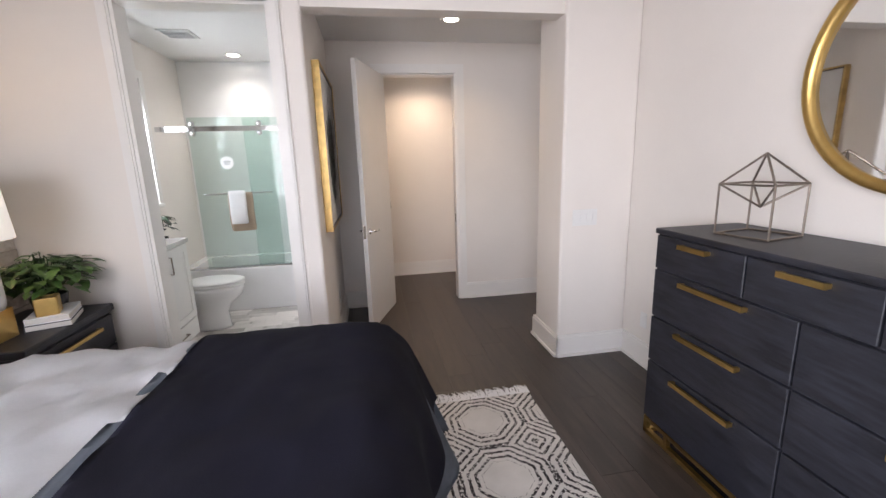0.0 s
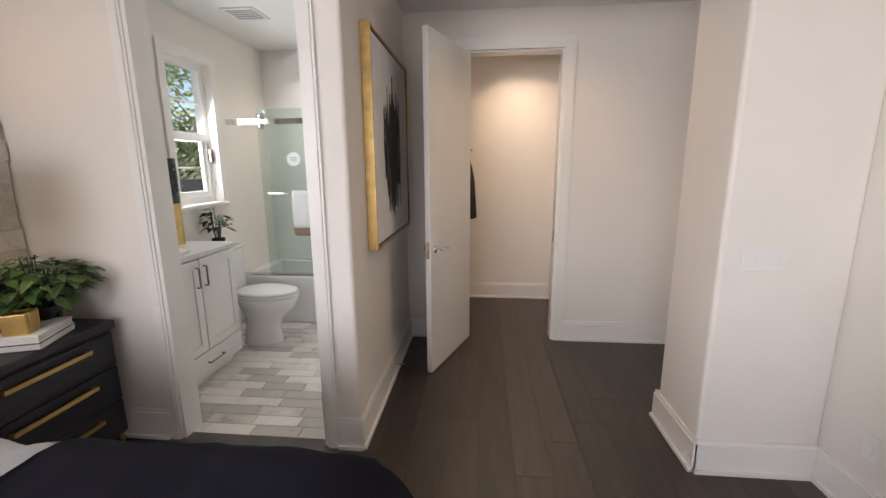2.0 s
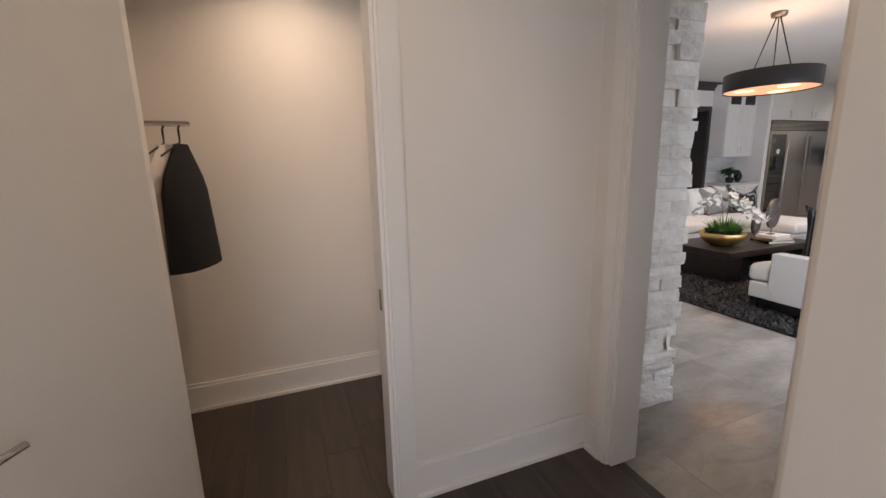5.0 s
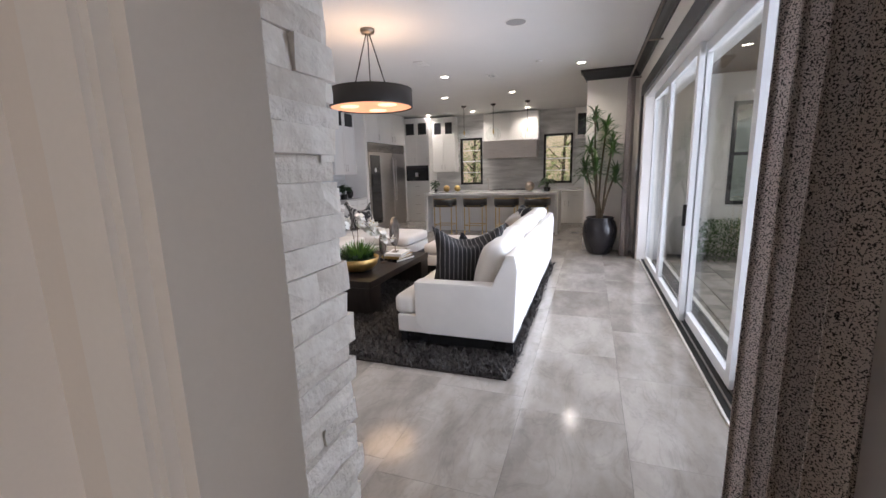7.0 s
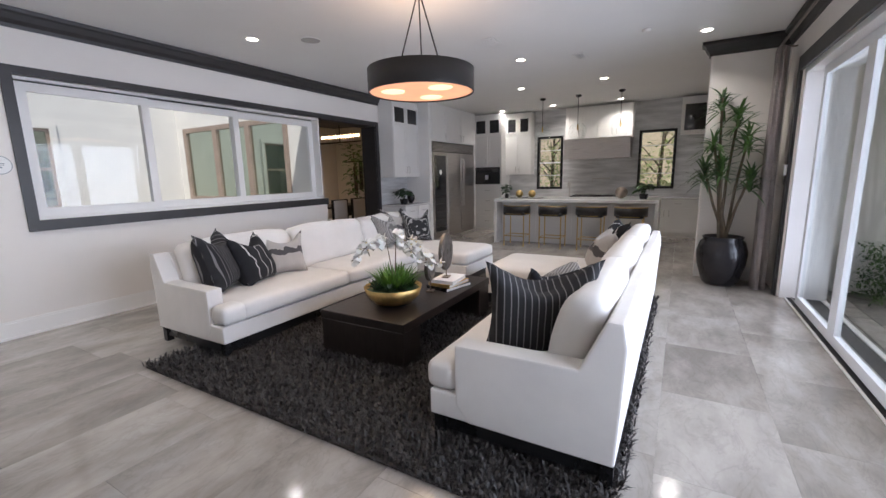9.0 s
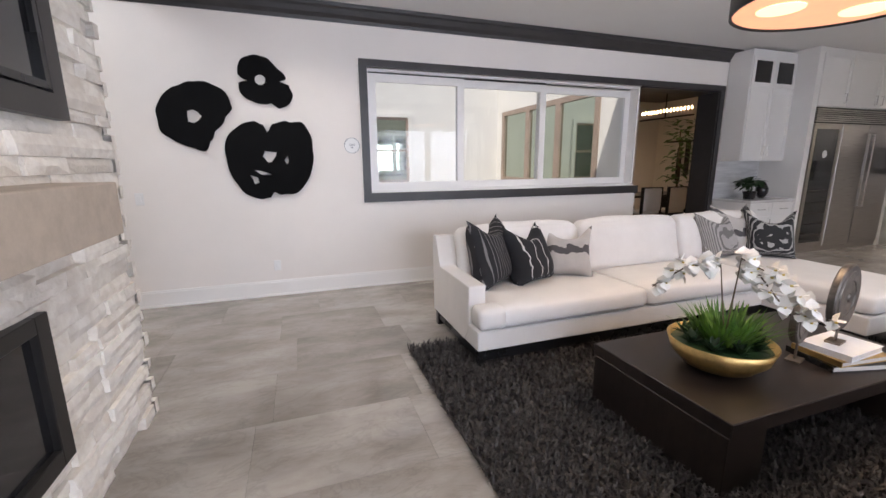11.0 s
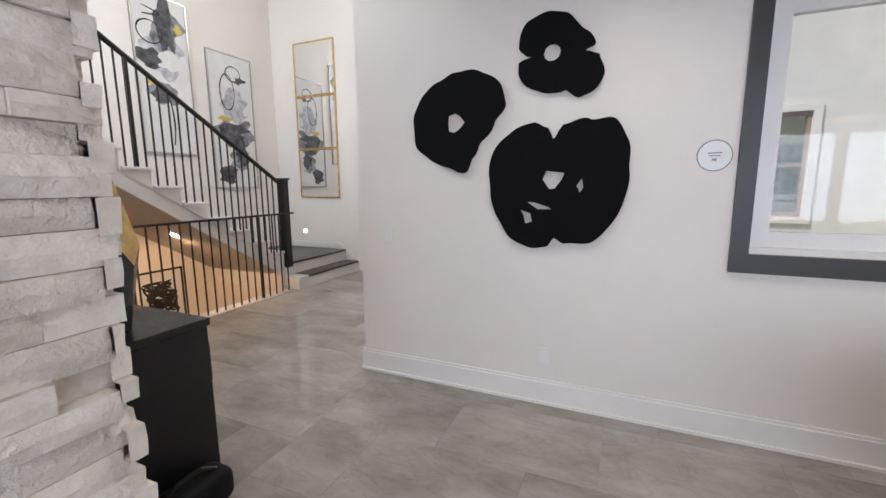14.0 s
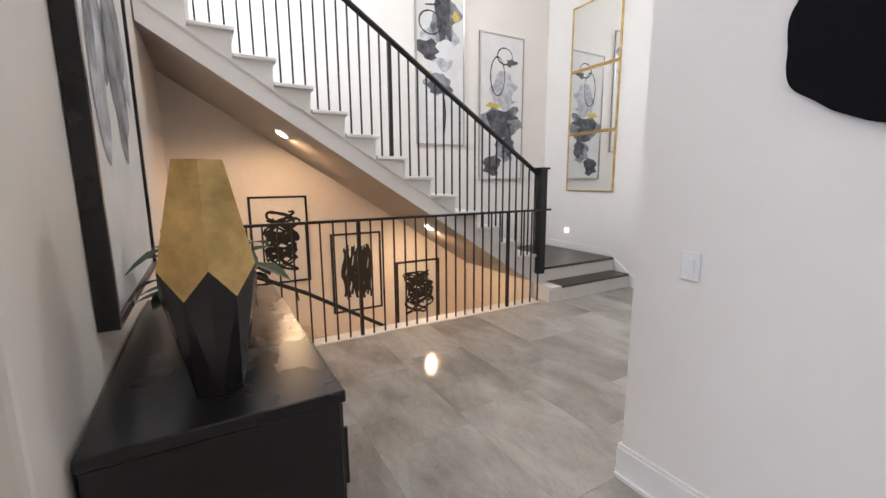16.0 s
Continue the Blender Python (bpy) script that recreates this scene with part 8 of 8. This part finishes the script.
lay("plank", setting("floor_bedroom"), -1.97, -0.26, -1.75, 3.2, 0.19, 1.9, 0.0007, 0.012, OAK, 0.0006)
lay("plank", setting("floor_bedroom"), -0.26, 2.27, -1.75, 6.0, 0.19, 1.9, 0.0007, 0.012, OAK, 0.0006)
lay("paver", setting("patio_floor"), 4.4, 10.02, 0.3, 2.9, 0.30, 0.45, 0.012, 0.022, PAVER, 0.004, "x", z=-0.05)
lay("tile", setting("floor_bath"), -1.95, -0.26, 3.2, 5.0, 0.10, 0.30, 0.004, 0.012, BATHTILE, 0.001, "x")
lay("tile", setting("floor_hall"), 2.27, 11.0, 3.3, 10.3, 0.62, 0.93, 0.0012, 0.012, MARBLE, 0.0006, "x")
lay("tile", setting("floor_hall"), -0.46, 2.27, 8.0, 13.75, 0.62, 0.93, 0.0012, 0.012, MARBLE, 0.0006, "x")
rest = B()
for i in range(6):
    for j in range(12):
        x, y = 11.0 + 0.93 * i, 3.3 + 0.62 * j
        if y < 10.2:
            bx(rest, x, min(15.9, x + 0.927), y, min(10.3, y + 0.617), FLOORZ, 0.0)
for i in range(6):
    for j in range(8):
        bx(rest, 9.06 + 0.93 * i, 9.06 + 0.93 * i + 0.927, 10.3 + 0.62 * j, 10.3 + 0.62 * j + 0.617, FLOORZ, 0.0)
tagged(part("tiles", rest, MARBLE, setting("floor_hall")), kind="stuff")


def rock(w, h, d, seed):
    """A split-faced stone: local x along the wall, y outwards, z up."""
    bm = B()
    nx, nz = max(2, round(w / 0.09)), 2
    grid = {}
    for i in range(nx + 1):
        for j in range(nz + 1):
            x, z = w * i / nx, h * j / nz
            rim = i in (0, nx) or j in (0, nz)
            y = d * (0.86 if rim else 1.0) + 0.012 * noise.noise((x * 12 + seed, z * 14, seed))
            grid[i, j] = bm.verts.new((x, y, z))
    back = [bm.verts.new(c) for c in ((0, 0, 0), (w, 0, 0), (w, 0, h), (0, 0, h))]
    for i in range(nx):
        for j in range(nz):
            bm.faces.new((grid[i, j], grid[i, j + 1], grid[i + 1, j + 1], grid[i + 1, j]))
    bm.faces.new([grid[i, 0] for i in range(nx + 1)] + [back[1], back[0]])
    bm.faces.new([grid[i, nz] for i in range(nx, -1, -1)] + [back[3], back[2]])
    bm.faces.new([grid[0, j] for j in range(nz, -1, -1)] + [back[0], back[3]])
    bm.faces.new([grid[nx, j] for j in range(nz + 1)] + [back[2], back[1]])
    bmesh.ops.recalc_face_normals(bm, faces=bm.faces[:])
    return bm


kinds = {}


def stone_wall(name, origin, rz, width, height, course, depth, mtl, parent, keep, holes=(), jut=(0.0, 0.0), lengths=(0.16, 0.22, 0.30, 0.38, 0.50), odd=0):
    """Courses of ledger stones on a wall. Local x runs along it, y points into the room. keep(x, z) says which stones are single parts."""
    spare = B()
    frame_m = at(*origin, rz)
    z = 0.0
    row = odd
    while z < height - 0.02:
        h = min(course * random.choice((0.75, 1.0, 1.0, 1.25)), height - z)
        x = -jut[0] * (row % 2)
        end = width + jut[1] * (row % 2)
        while x < end - 0.01:
            w = random.choice(lengths)
            if end - x - w < 0.12:
                w = end - x
            cx, cz = x + w / 2, z + h / 2
            hit = False
            for a0, a1, b0, b1 in holes:
                if a0 < cx < a1 and b0 < cz < b1:
                    hit = True
            if not hit:
                d = depth * random.choice((0.40, 0.6, 0.7, 0.85, 0.9, 1.0))
                if keep(cx, cz):
                    key = (name, round(w, 2), round(h, 3), round(d, 3), random.randrange(3))
                    if key not in kinds:
                        kinds[key] = link_mesh("stone", rock(w - 0.002, h - 0.002, d, len(kinds) * 1.7), LEDGEROUGH if mtl is LEDGE and key[4] == 0 else mtl)
                    piece("stone", kinds[key], frame_m @ Matrix.Translation((x * K, 0, z * K)), parent)
                else:
                    q = rock(w - 0.002, h - 0.002, d, x * 7 + z * 13)
                    q.transform(Matrix.Translation((x, 0, z)))
                    me_ = bpy.data.meshes.new("t")
                    q.to_mesh(me_)
                    q.free()
                    spare.from_mesh(me_)
                    bpy.data.meshes.remove(me_)
            x += w
        z += h
        row += 1
    if spare.faces:
        ob = part("stones", spare, mtl, parent)
        ob.matrix_world = frame_m
        tagged(ob, kind="stuff")
    else:
        spare.free()


core = setting("wall_fireplace_core")
stone_wall("east", (2.90, 7.98, 0), -90, 3.08, G, 0.072, 0.085, LEDGE, core, lambda x, z: x < 1.2 and z < 2.0, ((0.98, 2.2, 0.44, 0.95), (0.75, 2.35, 1.26, 1.42), (0.47, 2.63, 1.75, 2.98)), (0.04, 0.04))
stone_wall("south", (2.935, 4.90, 0), 180, 0.60, G, 0.072, 0.075, LEDGE, core, lambda x, z: True, (), (0.03, 0.0), (0.16, 0.24, 0.32, 0.46), 1)
stone_wall("north", (2.32, 7.98, 0), 0, 0.63, G, 0.072, 0.07, LEDGE, core, lambda x, z: z < 2.0, (), (0.0, 0.03), (0.16, 0.24, 0.32), 1)
stone_wall("bed", (-2.02, 3.14, 0), -90, 3.2, TOP, 0.11, 0.045, ACCENT, setting("wall_bedroom_west"), lambda x, z: x < 0.9 and z > 0.6, (), (0, 0), (0.18, 0.28, 0.4, 0.55))
